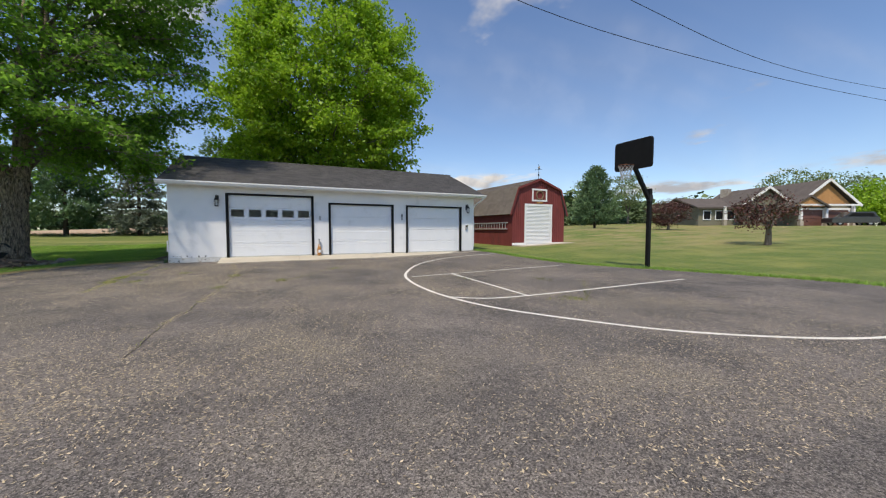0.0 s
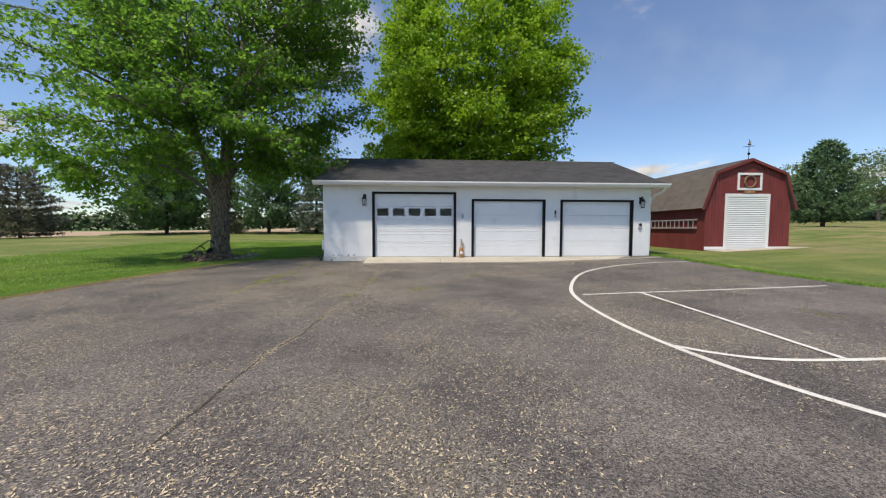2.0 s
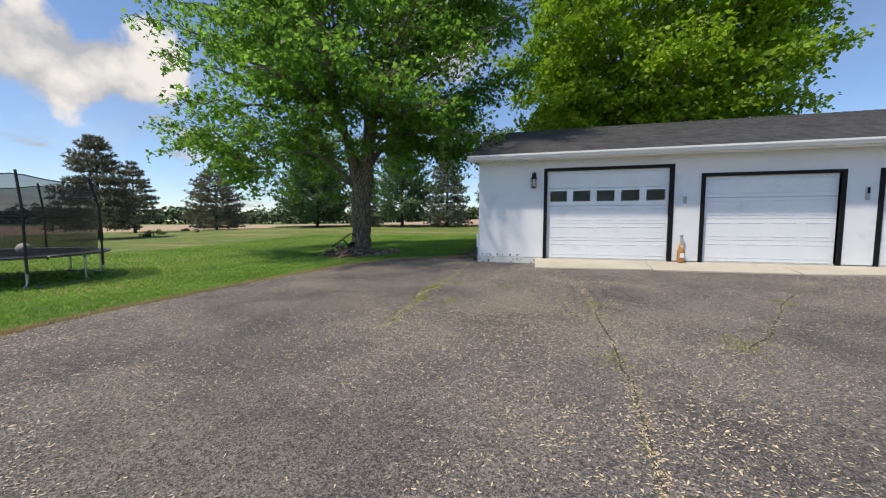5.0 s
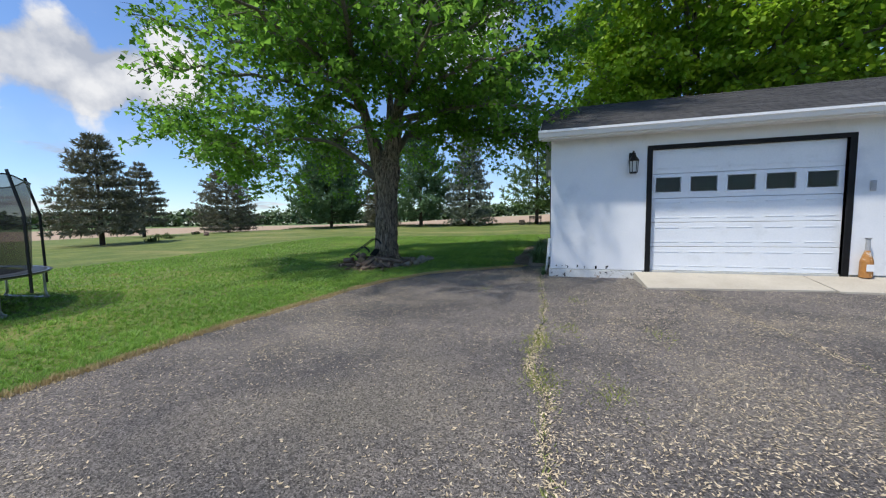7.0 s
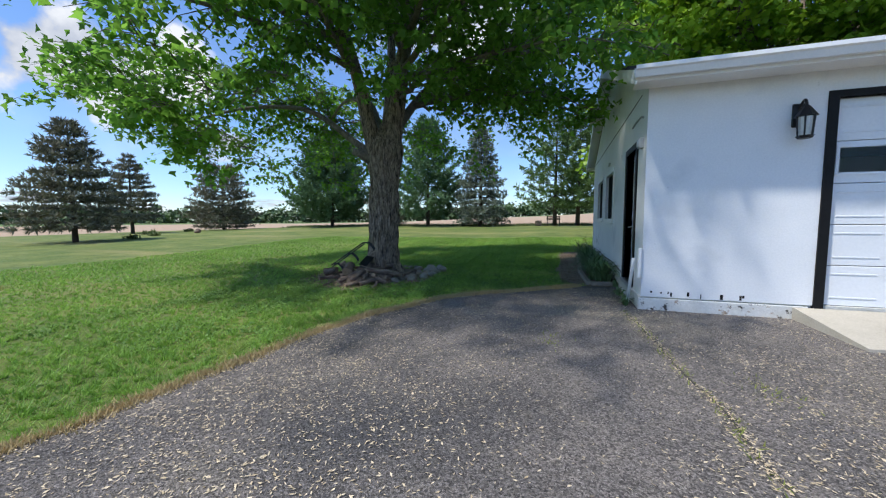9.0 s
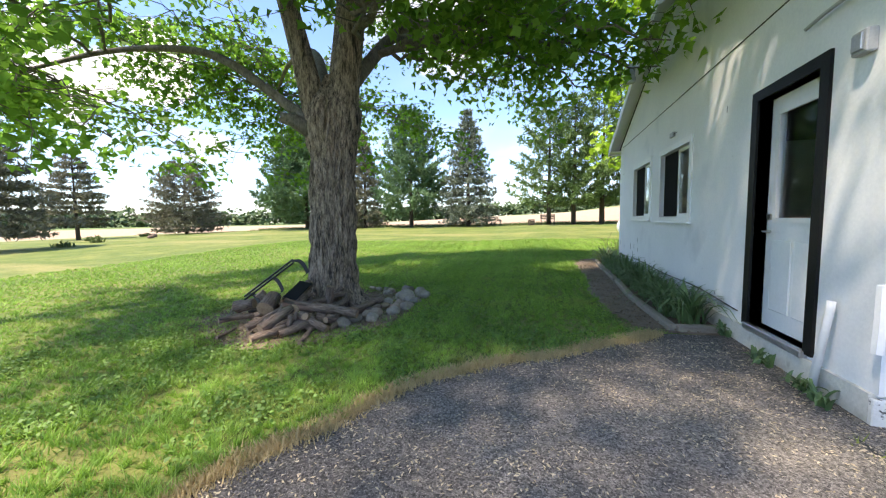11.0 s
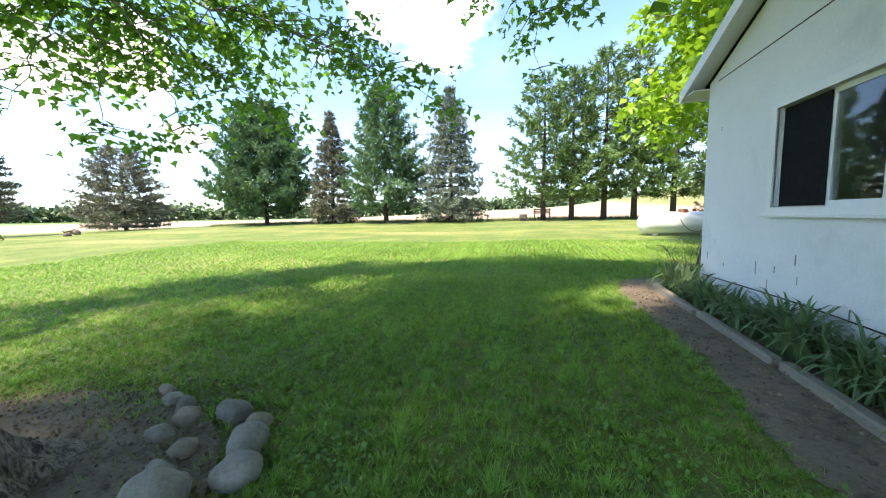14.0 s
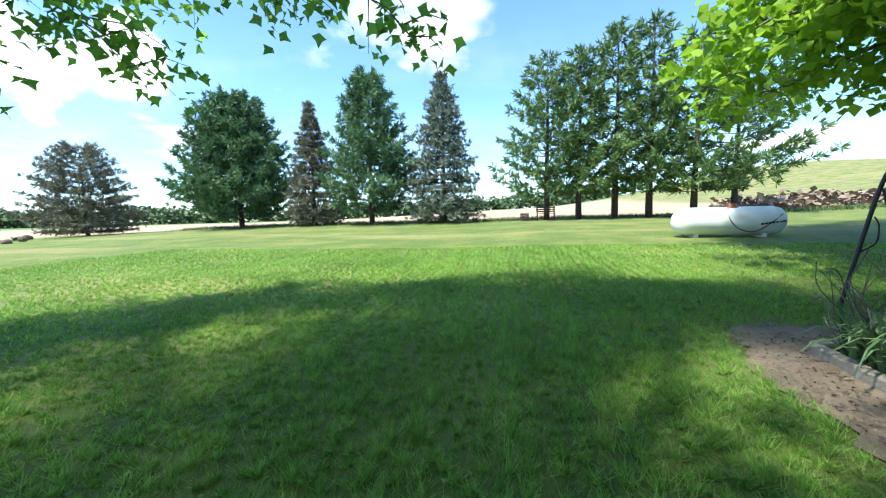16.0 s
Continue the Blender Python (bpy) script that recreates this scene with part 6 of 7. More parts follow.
part("base_board", boxes([((BX0, BY0 - 0.03, bz), (DX0, BY0 - 0.019, bz + 0.14)), ((DX1, BY0 - 0.03, bz), (BX1, BY0 - 0.019, bz + 0.14))], 0.002), WHITE, barn)
hatch = part("loft_hatch", boxes([((14.66, BY0 - 0.05, 3.04), (15.84, BY0 - 0.02, 3.14)), ((14.66, BY0 - 0.05, 3.72), (15.84, BY0 - 0.02, 3.82)), ((14.66, BY0 - 0.05, 3.14), (14.76, BY0 - 0.02, 3.72)), ((15.74, BY0 - 0.05, 3.14), (15.84, BY0 - 0.02, 3.72))], 0.004), WHITE, barn, "white-framed loft hatch")
link("wreath", tube([(15.25 + 0.26 * math.cos(a), BY0 - 0.05, 3.43 + 0.26 * math.sin(a)) for a in [2 * math.pi * i / 24 for i in range(25)]], 0.035, 6).done("wreath"), DRY_STEM, hatch)
part("sign", box((15.0, BY0 - 0.06, DZ1 + 0.17), (15.5, BY0 - 0.04, DZ1 + 0.27), 0.004), AMBER, barn)
vane = thing("weather_vane", (15.25, BY0 + 0.1, 4.46), "dark iron weather vane on the shed's ridge", "weather vane")
link("rod", tube([(15.25, BY0 + 0.1, 4.4), (15.25, BY0 + 0.1, 5.35)], 0.014, 6).done("rod"), IRON, vane)
link("arrow", tube([(14.98, BY0 + 0.1, 5.0), (15.5, BY0 + 0.1, 5.06)], 0.014, 5).done("arrow"), IRON, vane)
link("crossbar", tube([(15.1, BY0 - 0.05, 4.85), (15.4, BY0 + 0.25, 4.85)], 0.012, 5).done("crossbar"), IRON, vane)
bm = bmesh.new()
bmesh.ops.create_uvsphere(bm, u_segments=10, v_segments=6, radius=0.06, matrix=Matrix.Translation((15.25, BY0 + 0.1, 4.7)))
part("globe", bm, IRON, vane)
bm = bmesh.new()
bmesh.ops.create_cone(bm, cap_ends=True, segments=4, radius1=0.09, radius2=0.0, depth=0.2, matrix=pose(15.3, BY0 + 0.1, 5.2, 0, 20, 0))
part("figure", bm, IRON, vane)
ladder = thing("ladder", (BX0 - 0.06, 21, 1.35), "aluminium ladder hung along the shed's side wall", "ladder")
ALU = material("aluminium", (0.5, 0.5, 0.5), (0.66, 0.66, 0.66), 0.4, 12, 0.03, metal=0.6)
for z in (1.3, 1.68):
    part("rail", box((BX0 - 0.09, 18.4, z), (BX0 - 0.03, 23.4, z + 0.06), 0.005), ALU, ladder)
for k in range(16):
    y = 18.6 + k * 0.305
    part("rung", box((BX0 - 0.08, y, 1.36), (BX0 - 0.045, y + 0.03, 1.68), 0.004), ALU, ladder)
tagged(part("shed_pad", sheet([(13.3, 17.0), (17.6, 17.2), (17.4, 18.02), (13.2, 18.02)], 0.02, 1.0), CONCRETE), "small concrete pad before the shed", "concrete pad", kind="structure")

# ---- propane tank ----
TANK_WHITE = material("white_tank_paint", (0.66, 0.68, 0.68), (0.8, 0.81, 0.8), 0.4, 2, 0.02, 40, spots=(((0.4, 0.4, 0.38), 3, 0.66, 0.8),))
px0, px1, py, pr = -1.72, 1.25, 33.9, 0.43
pz = h(0, 33.9) + 0.05 + pr
tank = thing("propane_tank", (-0.2, py, h(0, py)), "long white propane tank lying on the lawn", "propane tank")
shape = [(0.0, 0.02), (0.02, 0.16), (0.08, 0.28), (0.18, 0.38), (0.32, 0.425), (0.42, pr)]
line = [(px0 + d, r) for d, r in shape] + [(px1 - d, r) for d, r in reversed(shape)]
link("vessel", tube([(x, py, pz) for x, r in line], [r for x, r in line], 36).done("vessel"), TANK_WHITE, tank, smooth=True)
bm = bmesh.new()
bmesh.ops.create_cone(bm, cap_ends=True, segments=18, radius1=0.2, radius2=0.14, depth=0.14, matrix=Matrix.Translation((-0.15, py, pz + pr + 0.03)))
part("dome_cover", bm, RIM, tank, "rusty dome cover")
for x in (px0 + 0.6, px1 - 0.6):
    part("foot", box((x - 0.06, py - 0.25, pz - pr - 0.06), (x + 0.06, py + 0.25, pz - pr + 0.06), 0.01), TANK_WHITE, tank)
link("hose", tube(smooth_line([(-0.3, py - 0.2, pz + 0.4), (-0.35, py - 0.42, pz + 0.1), (-0.1, py - 0.44, pz - 0.22), (0.3, py - 0.44, pz - 0.3), (0.7, py - 0.44, pz - 0.05), (1.0, py - 0.38, pz + 0.2)], 5), 0.012, 5).done("hose"), BLACK, tank)
for k in range(7):
    part("marking", box((0.45 + k * 0.09, py - pr - 0.006, pz - 0.11 + 0.012 * k), (0.51 + k * 0.09, py - pr + 0.03, pz - 0.06 + 0.012 * k)), BLACK, tank)

# ---- bench and crate beneath the pines ----
bench = thing("bench", (-5.0, 45.4, h(-5, 45.4)), "dark wooden garden bench under the pines", "bench")
gz = h(-5, 45.4)
for k in range(3):
    part("seat_slat", box((-5.6, 45.2 + k * 0.13, gz + 0.42), (-4.4, 45.3 + k * 0.13, gz + 0.45)), PINE_BARK, bench)
for k in range(3):
    part("back_slat", box((-5.6, 45.62, gz + 0.52 + k * 0.13), (-4.4, 45.65, gz + 0.61 + k * 0.13)), PINE_BARK, bench)
for x in (-5.55, -4.5):
    for y in (45.2, 45.58):
        part("leg", box((x, y, gz - 0.02), (x + 0.06, y + 0.06, gz + (0.42 if y < 45.4 else 0.9))), PINE_BARK, bench)
crate = thing("crate", (-6.3, 45.6, h(-6.3, 45.6)), "dark wooden crate under the pines", "crate")
for k in range(4):
    part("board", box((-6.6, 45.4, gz + 0.02 + k * 0.12), (-6.05, 45.9, gz + 0.12 + k * 0.12)), PINE_BARK, crate)


# ---- neighbour's house ----
AHEAD, RIGHT = Vector((0.43, 0.903, 0)), Vector((0.903, -0.43, 0))
HOUSE_M = Matrix(((RIGHT.x, AHEAD.x, 0, 0.07), (RIGHT.y, AHEAD.y, 0, 0.12), (0, 0, 1, 0), (0, 0, 0, 1)))
SIDING = material("olive_tan_siding", (0.13, 0.125, 0.09), (0.2, 0.19, 0.14), 0.8, 1.5, 0.1, 30, stretch=(0.4, 0.4, 6))
HOUSE_ROOF = material("brown_house_shingle", (0.065, 0.055, 0.05), (0.13, 0.11, 0.1), 0.95, 1.2, 0.2, 20)
GABLE_WOOD = material("orange_cedar_gable", (0.36, 0.17, 0.06), (0.5, 0.27, 0.11), 0.7, 2, 0.1, 25)
BROWN_DOOR = material("brown_garage_door", (0.1, 0.045, 0.035), (0.16, 0.07, 0.055), 0.6, 2, 0.05, 25)
HOUSE_STONE = material("ledge_stone", (0.25, 0.22, 0.18), (0.45, 0.41, 0.35), 0.9, 3, 0.3, 20)
house = thing("house", (61, 25, 1.75), "tan ranch house with brown roof and cedar gables", "house")
HZ = 1.72


def local(bm):
    bmesh.ops.transform(bm, matrix=HOUSE_M, verts=bm.verts[:])
    return bm


def hbox(lo, hi, bevel=0.0):
    return local(box(lo, hi, bevel))


def prism(l0, l1, d0, d1, eave, ridge, along, over=0.5, thick=0.22):
    """A gabled roof over a plan; its ridge runs along 'l' (lateral) or 'd' (depth)."""
    heap = Heap()
    if along == "l":
        mid = (d0 + d1) / 2
        prof = [(d0 - over, eave), (mid, ridge), (d1 + over, eave), (d1 + over, eave - thick), (mid, ridge - thick), (d0 - over, eave - thick)]
        ends = [[(l, d, z) for d, z in prof] for l in (l0 - over, l1 + over)]
    else:
        mid = (l0 + l1) / 2
        prof = [(l0 - over, eave), (mid, ridge), (l1 + over, eave), (l1 + over, eave - thick), (mid, ridge - thick), (l0 - over, eave - thick)]
        ends = [[(l, d, z) for l, z in prof] for d in (d0 - over, d1 + over)]
    n = 6
    heap.add(ends[0] + ends[1], [(i, (i + 1) % n, n + (i + 1) % n, n + i) for i in range(n)] + [(0, 1, 4, 5), (1, 2, 3, 4), (n + 5, n + 4, n + 1, n), (n + 4, n + 3, n + 2, n + 1)])
    heap.verts = [tuple(HOUSE_M @ Vector(v)) for v in heap.verts]
    return heap.done("roof")


def gable_face(l0, l1, d, eave, ridge):
    heap = Heap()
    mid = (l0 + l1) / 2
    tri = [(l0, eave), (l1, eave), (mid, ridge)]
    heap.add([(l, d, z) for l, z in tri] + [(l, d + 0.15, z) for l, z in tri], [(0, 1, 2), (5, 4, 3), (0, 3, 4, 1), (1, 4, 5, 2), (2, 5, 3, 0)])
    heap.verts = [tuple(HOUSE_M @ Vector(v)) for v in heap.verts]
    return heap.done("gable")


part("wing_wall", hbox((36, 51, HZ - 0.4), (47, 60, 4.5)), SIDING, house)
part("middle_wall", hbox((41.5, 50, HZ - 0.4), (47.5, 60, 4.7)), SIDING, house)
part("garage_wall", hbox((47, 48, HZ - 0.4), (54.2, 60, 4.75)), SIDING, house)
link("roof", prism(36, 49, 51, 60, 4.5, 6.1, "l"), HOUSE_ROOF, house)
link("roof", prism(41, 47.2, 49.5, 57, 4.75, 7.2, "d"), HOUSE_ROOF, house)
link("roof", prism(46.8, 54.4, 48, 60, 4.75, 8.0, "d"), HOUSE_ROOF, house)
link("roof", prism(45.5, 50.2, 47.4, 52, 4.4, 5.9, "d", 0.3), HOUSE_ROOF, house)
link("gable", gable_face(47.3, 53.9, 47.9, 4.75, 7.65), GABLE_WOOD, house, "orange cedar gable")
link("gable", gable_face(41.6, 46.6, 49.4, 4.75, 6.85), SIDING, house)
link("gable", gable_face(45.7, 50.0, 47.3, 4.4, 5.65), GABLE_WOOD, house)
link("chimney", tube([HOUSE_M @ Vector((43.2, 55.5, 5.5)), HOUSE_M @ Vector((43.2, 55.5, 7.5))], 0.7, 4).done("chimney"), HOUSE_STONE, house)
for l in (36.6, 38.3, 39.9, 42.6):
    d = 51 if l < 41 else 50
    window = part("window", hbox((l, d - 0.08, 2.7), (l + 1.15, d - 0.01, 4.05), 0.02), WHITE, house)
    part("pane", hbox((l + 0.12, d - 0.1, 2.82), (l + 1.03, d - 0.085, 3.93)), BLACK, window)
for l0, l1 in ((50.9, 53.6), (47.6, 50.2)):
    door = part("garage_door", hbox((l0, 47.9, HZ), (l1, 47.98, HZ + 2.25)), BROWN_DOOR, house, "brown overhead garage door")
    for k in range(1, 4):
        part("rail", hbox((l0, 47.88, HZ + k * 0.56), (l1, 47.9, HZ + k * 0.56 + 0.03)), BROWN_DOOR, door)
    part("door_surround", local(boxes([((l0 - 0.25, 47.86, HZ), (l0, 47.99, HZ + 2.5)), ((l1, 47.86, HZ), (l1 + 0.25, 47.99, HZ + 2.5)), ((l0, 47.85, HZ + 2.25), (l1, 47.99, HZ + 2.5))])), WHITE, house)
for l in (39.4, 47.1, 50.45, 54.0):
    part("porch_post", hbox((l - 0.14, 47.5 if l > 46 else 50.5, HZ - 0.1), (l + 0.14, 47.78 if l > 46 else 50.78, 4.6)), WHITE, house)
    part("post_base", hbox((l - 0.22, 47.42 if l > 46 else 50.42, HZ - 0.1), (l + 0.22, 47.86 if l > 46 else 50.86, HZ + 1.0)), HOUSE_STONE, house)
part("fascia", hbox((46.4, 47.3, 4.5), (54.8, 47.42, 4.72)), WHITE, house)
for l0, l1, d, z0, z1 in ((46.3, 50.6, 47.45, 4.5, 7.92), (54.9, 50.6, 47.45, 4.5, 7.92), (40.5, 44.1, 48.95, 4.55, 7.12), (47.7, 44.1, 48.95, 4.55, 7.12)):
    p, q = HOUSE_M @ Vector((l0, d, z0)), HOUSE_M @ Vector((l1, d, z1))
    part("barge_board", box((-0.05, -0.14, 0), (0.05, 0.14, (q - p).length), 0.0, Matrix.Translation(p) @ (q - p).to_track_quat("Z", "Y").to_matrix().to_4x4()), WHITE, house)
tagged(part("neighbour_drive", sheet([tuple((HOUSE_M @ Vector(v)).xy) for v in ((45, 47.5, 0), (54.5, 47.5, 0), (75, 44, 0), (75, 40, 0), (53, 43.5, 0), (46, 45.5, 0))], 0.03, 2.0), CONCRETE), "pale concrete drive before the neighbour's house", "driveway", kind="structure")

# the parked car
PAINT = material("dark_grey_car_paint", (0.03, 0.032, 0.036), (0.05, 0.053, 0.06), 0.3, 2, 0, 40, metal=0.4, coat=0.6)
car = thing("parked_car", tuple(HOUSE_M @ Vector((51.3, 45.6, HZ))), "dark grey estate car parked on the drive", "car")


def car_bm(side, width):
    bm = bmesh.new()
    left = [bm.verts.new((l, -width / 2, z)) for l, z in side]
    f = bm.faces.new(left)
    made = bmesh.ops.extrude_face_region(bm, geom=[f])["geom"]
    bmesh.ops.translate(bm, verts=[v for v in made if isinstance(v, bmesh.types.BMVert)], vec=(0, width, 0))
    bmesh.ops.recalc_face_normals(bm, faces=bm.faces[:])
    bmesh.ops.bevel(bm, geom=bm.edges[:], offset=0.06, segments=2, affect="EDGES", profile=0.5)
    ground_z = h(*(HOUSE_M @ Vector((51.3, 45.6, 0))).xy) + 0.03
    bmesh.ops.transform(bm, matrix=HOUSE_M @ Matrix.Translation((51.3, 45.6, ground_z)) @ Matrix.Rotation(radians(-14), 4, "Z"), verts=bm.verts[:])
    return bm


part("body", car_bm([(-2.4, 0.35), (-2.42, 0.85), (-2.2, 1.0), (-1.1, 1.08), (2.3, 1.12), (2.42, 0.9), (2.4, 0.35)], 1.85), PAINT, car)
part("cabin", car_bm([(-1.2, 1.05), (-0.45, 1.7), (1.9, 1.74), (2.3, 1.1)], 1.6), PAINT, car)
part("side_glass", car_bm([(-0.85, 1.14), (-0.35, 1.58), (1.75, 1.6), (2.0, 1.16)], 1.64), BLACK, car)
ground_z = h(*(HOUSE_M @ Vector((51.3, 45.6, 0))).xy) + 0.03
for l in (-1.5, 1.5):
    for d in (-0.86, 0.7):
        m = HOUSE_M @ Matrix.Translation((51.3, 45.6, ground_z)) @ Matrix.Rotation(radians(-14), 4, "Z")
        wheel = link("wheel", tube([m @ Vector((l, d, 0.34)), m @ Vector((l, d + 0.18, 0.34))], 0.34, 16).done("wheel"), BLACK, car)
        link("rim", tube([m @ Vector((l, d - 0.01, 0.34)), m @ Vector((l, d + 0.19, 0.34))], 0.2, 10).done("rim"), METAL, wheel)

# ---- planting to the east ----
conifer("pine_tree", "full dark green pine behind the shed", (36.3, 32.5), 7.6, 7.0, NEEDLE_GREEN, 41, 0.4, 24, 9, 10, 0.4, 0.2, 0.7, 0.06, 0.09, 14)
PLUM = material("dark_red_leaf", (0.055, 0.022, 0.022), (0.15, 0.06, 0.05), 0.55, 0.8, 0, 8, island=0.6, thin=0.25)
PALE = material("pale_spring_leaf", (0.12, 0.19, 0.07), (0.28, 0.36, 0.16), 0.6, 0.5, 0, 8, island=0.6, thin=0.35)


def small_tree(name, label, x, y, tall, wide, low, trunk_r, mat, seed, clumps, per, size, spread=0.3):
    z = h(x, y)
    def make(tree):
        link("trunk", tube([(x, y, z - 0.1), (x + 0.03, y, z + low * 0.6), (x, y, z + low + 0.3)], [trunk_r * 1.3, trunk_r, trunk_r * 0.8], 10).done("trunk"), TWIG, tree)
    stems_ = []
    for k in range(4):
        a = k * 1.6 + seed
        stems_.append(([(x, y, z + low * 0.8), (x + 0.2 * wide * math.cos(a), y + 0.2 * wide * math.sin(a), z + (low + tall) / 2), (x + 0.3 * wide * math.cos(a), y + 0.3 * wide * math.sin(a), z + tall * 0.85)], trunk_r * 0.55, 0.02))
    mid = (low + tall) / 2
    return broadleaf(name, label, (x, y, z), stems_, make, ((x, y, z + mid), (wide / 2, wide / 2, (tall - low) / 2), z + low * 0.9), 14, clumps, per, size, mat, seed, False, spread)


small_tree("crabapple_tree", "small spreading dark red crabapple on the lawn", 24.4, 10.2, 3.3, 3.4, 1.0, 0.13, PLUM, 51, 85, 22, 0.12)
small_tree("plum_tree", "rounded dark red plum tree beyond the mound", 39.6, 25.4, 3.7, 4.4, 0.5, 0.13, PLUM, 52, 150, 30, 0.14)
small_tree("birch_tree", "pale thin-leaved tree in the distance", 54.7, 42.0, 9.0, 6.0, 2.0, 0.16, PALE, 53, 110, 26, 0.28, 0.5)
small_tree("far_tree", "pale round tree behind the house", 71.0, 66.0, 11.0, 8.0, 3.0, 0.2, PALE, 54, 120, 30, 0.35, 0.6)
for k, (l, d, tall, wide) in enumerate(((74, 76, 12.5, 14), (84, 76, 12, 13), (73, 60, 8.5, 10), (80, 62, 9.5, 11), (70, 56, 6, 8))):
    p = HOUSE_M @ Vector((l, d, 0))
    small_tree("far_tree", "leafy green tree beyond the neighbour's drive", p.x, p.y, tall, wide, 1.2, 0.25, PALE if k < 2 else LEAF_LIGHT, 60 + k, 150, 34, 0.42, 0.7)

FAR_LEAF = material("distant_foliage", (0.05, 0.09, 0.035), (0.14, 0.2, 0.085), 0.8, 0.05, 0, 0.6, island=0.5)


def woods(name, label, points, tall, deep, count, size, seed):
    """A far belt of trees with an uneven top."""
    rnd = np.random.default_rng(seed)
    line = smooth_line([(x, y, 0) for x, y in points], 12)
    arr = np.array([(p.x, p.y) for p in line])
    i = rnd.integers(0, len(arr) - 1, count)
    t = rnd.random(count)[:, None]
    p = arr[i] * (1 - t) + arr[i + 1] * t + rnd.normal(0, deep, (count, 2))
    top = np.array([tall * (0.62 + 0.45 * noise.noise((x / (tall * 1.3), y / (tall * 1.3), seed)) + 0.25 * noise.noise((x / 3.0, y / 3.0, seed))) for x, y in p])
    z = height(p[:, 0], p[:, 1]) + top * rnd.random(count) ** 0.7
    ob = link(name, leaf_cloud(name, np.column_stack([p, z]), size, rnd, False, 0.2), FAR_LEAF)
    tagged(ob, label, "woods", kind="stuff")


woods("far_woods", "distant belt of green trees beyond the fields", [(-420, -60), (-330, 60), (-260, 170), (-150, 260), (-40, 300), (60, 330)], 14.0, 7, 21000, 2.8, 1)
woods("hedgerow", "green hedgerow behind the lawn to the east", [(34, 44), (48, 46), (62, 46), (80, 44)], 2.6, 1.2, 5000, 0.6, 2)
woods("east_woods", "green woods beyond the neighbour's land", [(60, 75), (85, 62), (100, 40), (110, 10), (120, -30)], 8, 4, 9000, 1.5, 3)
woods("hill_woods", "line of trees on the far hillside", [(60, 240), (130, 210), (200, 170), (260, 90)], 8, 5, 6000, 2.4, 4)
BRUSH = material("dry_brush", (0.14, 0.1, 0.075), (0.32, 0.25, 0.19), 0.95, 0.6, 0, 6, island=0.6)
rnd = np.random.default_rng(5)
n = 5000
bx_a = rnd.uniform(8, 40, n)
by_a = 52 + rnd.normal(0, 1.6, n) + 0.25 * (bx_a - 8)
bz_a = height(bx_a, by_a) + rnd.random(n) ** 1.5 * (0.9 + 0.6 * np.array([noise.noise((x / 4, 0, 3)) for x in bx_a]))
tagged(link("brush_bank", leaf_cloud("brush_bank", np.column_stack([bx_a, by_a, bz_a]), 0.5, rnd, False, 0.1), BRUSH), "bank of dry brown brush beyond the pines", "brush", kind="stuff")
TALL_GRASS = material("tall_field_edge_grass", (0.06, 0.11, 0.03), (0.2, 0.24, 0.09), 0.8, 0.5, 0, 6, island=0.6, thin=0.2)
n = 11000
gx_a = rnd.uniform(-36, 16, n)
gy_a = 47.6 + rnd.normal(0, 0.8, n)
ang = rnd.uniform(0, 6.28, n)
tall_a = rnd.uniform(0.08, 0.3, n)
gz_a = height(gx_a, gy_a)
root = np.column_stack([gx_a, gy_a, gz_a])
side_a = np.column_stack([np.cos(ang), np.sin(ang), np.zeros(n)]) * 0.03
lean_a = np.column_stack([rnd.normal(0, 0.12, n), rnd.normal(0, 0.12, n), tall_a])
tagged(link("field_edge_grass", fast_mesh("field_edge_grass", np.stack([root - side_a, root + side_a, root + lean_a], 1).reshape(-1, 3), np.arange(3 * n).reshape(n, 3)), TALL_GRASS), "taller rough grass under the pines at the field's edge", "grass", kind="stuff")

# bed of low plants and stumps before the western spruces
BLOOM = material("yellow_bloom", (0.5, 0.4, 0.03), (0.65, 0.55, 0.06), 0.6, 8, 0)
for k, (x, y, w) in enumerate([(-38.5, 33.5, 0.5), (-36.9, 32.6, 0.35), (-41.5, 34.8, 0.4), (-43.5, 40.5, 0.35), (-33.8, 29.0, 0.4)]):
    strap_clump(x, y, 40, w * 1.6, 400 + k, "perennial_clump", "low green perennial clump at the lawn's edge", "perennials by the spruces", TALL_GRASS, 0.05, 0.25)
for k, (x, y, r) in enumerate([(-39.5, 38.5, 0.3), (-37.2, 36.6, 0.25), (-44.2, 41.2, 0.32)]):
    stone(x, y, r, 500 + k, LOG_BARK, "stump", "low brown stump at the lawn's edge", "stumps by the spruces", 0.3, "stump")

# overhead wires
wire_a = [Vector((0.07, 0.12, 1.28)) + (AHEAD * d + RIGHT * l) + Vector((0, 0, z)) for d, l, z in ((4.0, -7.0, 7.1), (10.5, 1.42, 6.72), (15.0, 12.0, 6.55), (19.3, 23.7, 6.72), (24.0, 37.0, 7.3))]
wire_b = [Vector((0.07, 0.12, 1.28)) + (AHEAD * d + RIGHT * l) + Vector((0, 0, z)) for d, l, z in ((6.0, -6.0, 8.0), (12.5, 5.7, 7.95), (17.0, 15.0, 7.7), (21.5, 26.4, 8.15), (26.0, 40.0, 8.9))]
for line in (wire_a, wire_b):
    wire = link("overhead_wire", tube(smooth_line(line, 8), 0.011, 5).done("overhead_wire"), BLACK)
    tagged(wire, "thin black overhead service wire against the sky", "wire", "overhead wires")

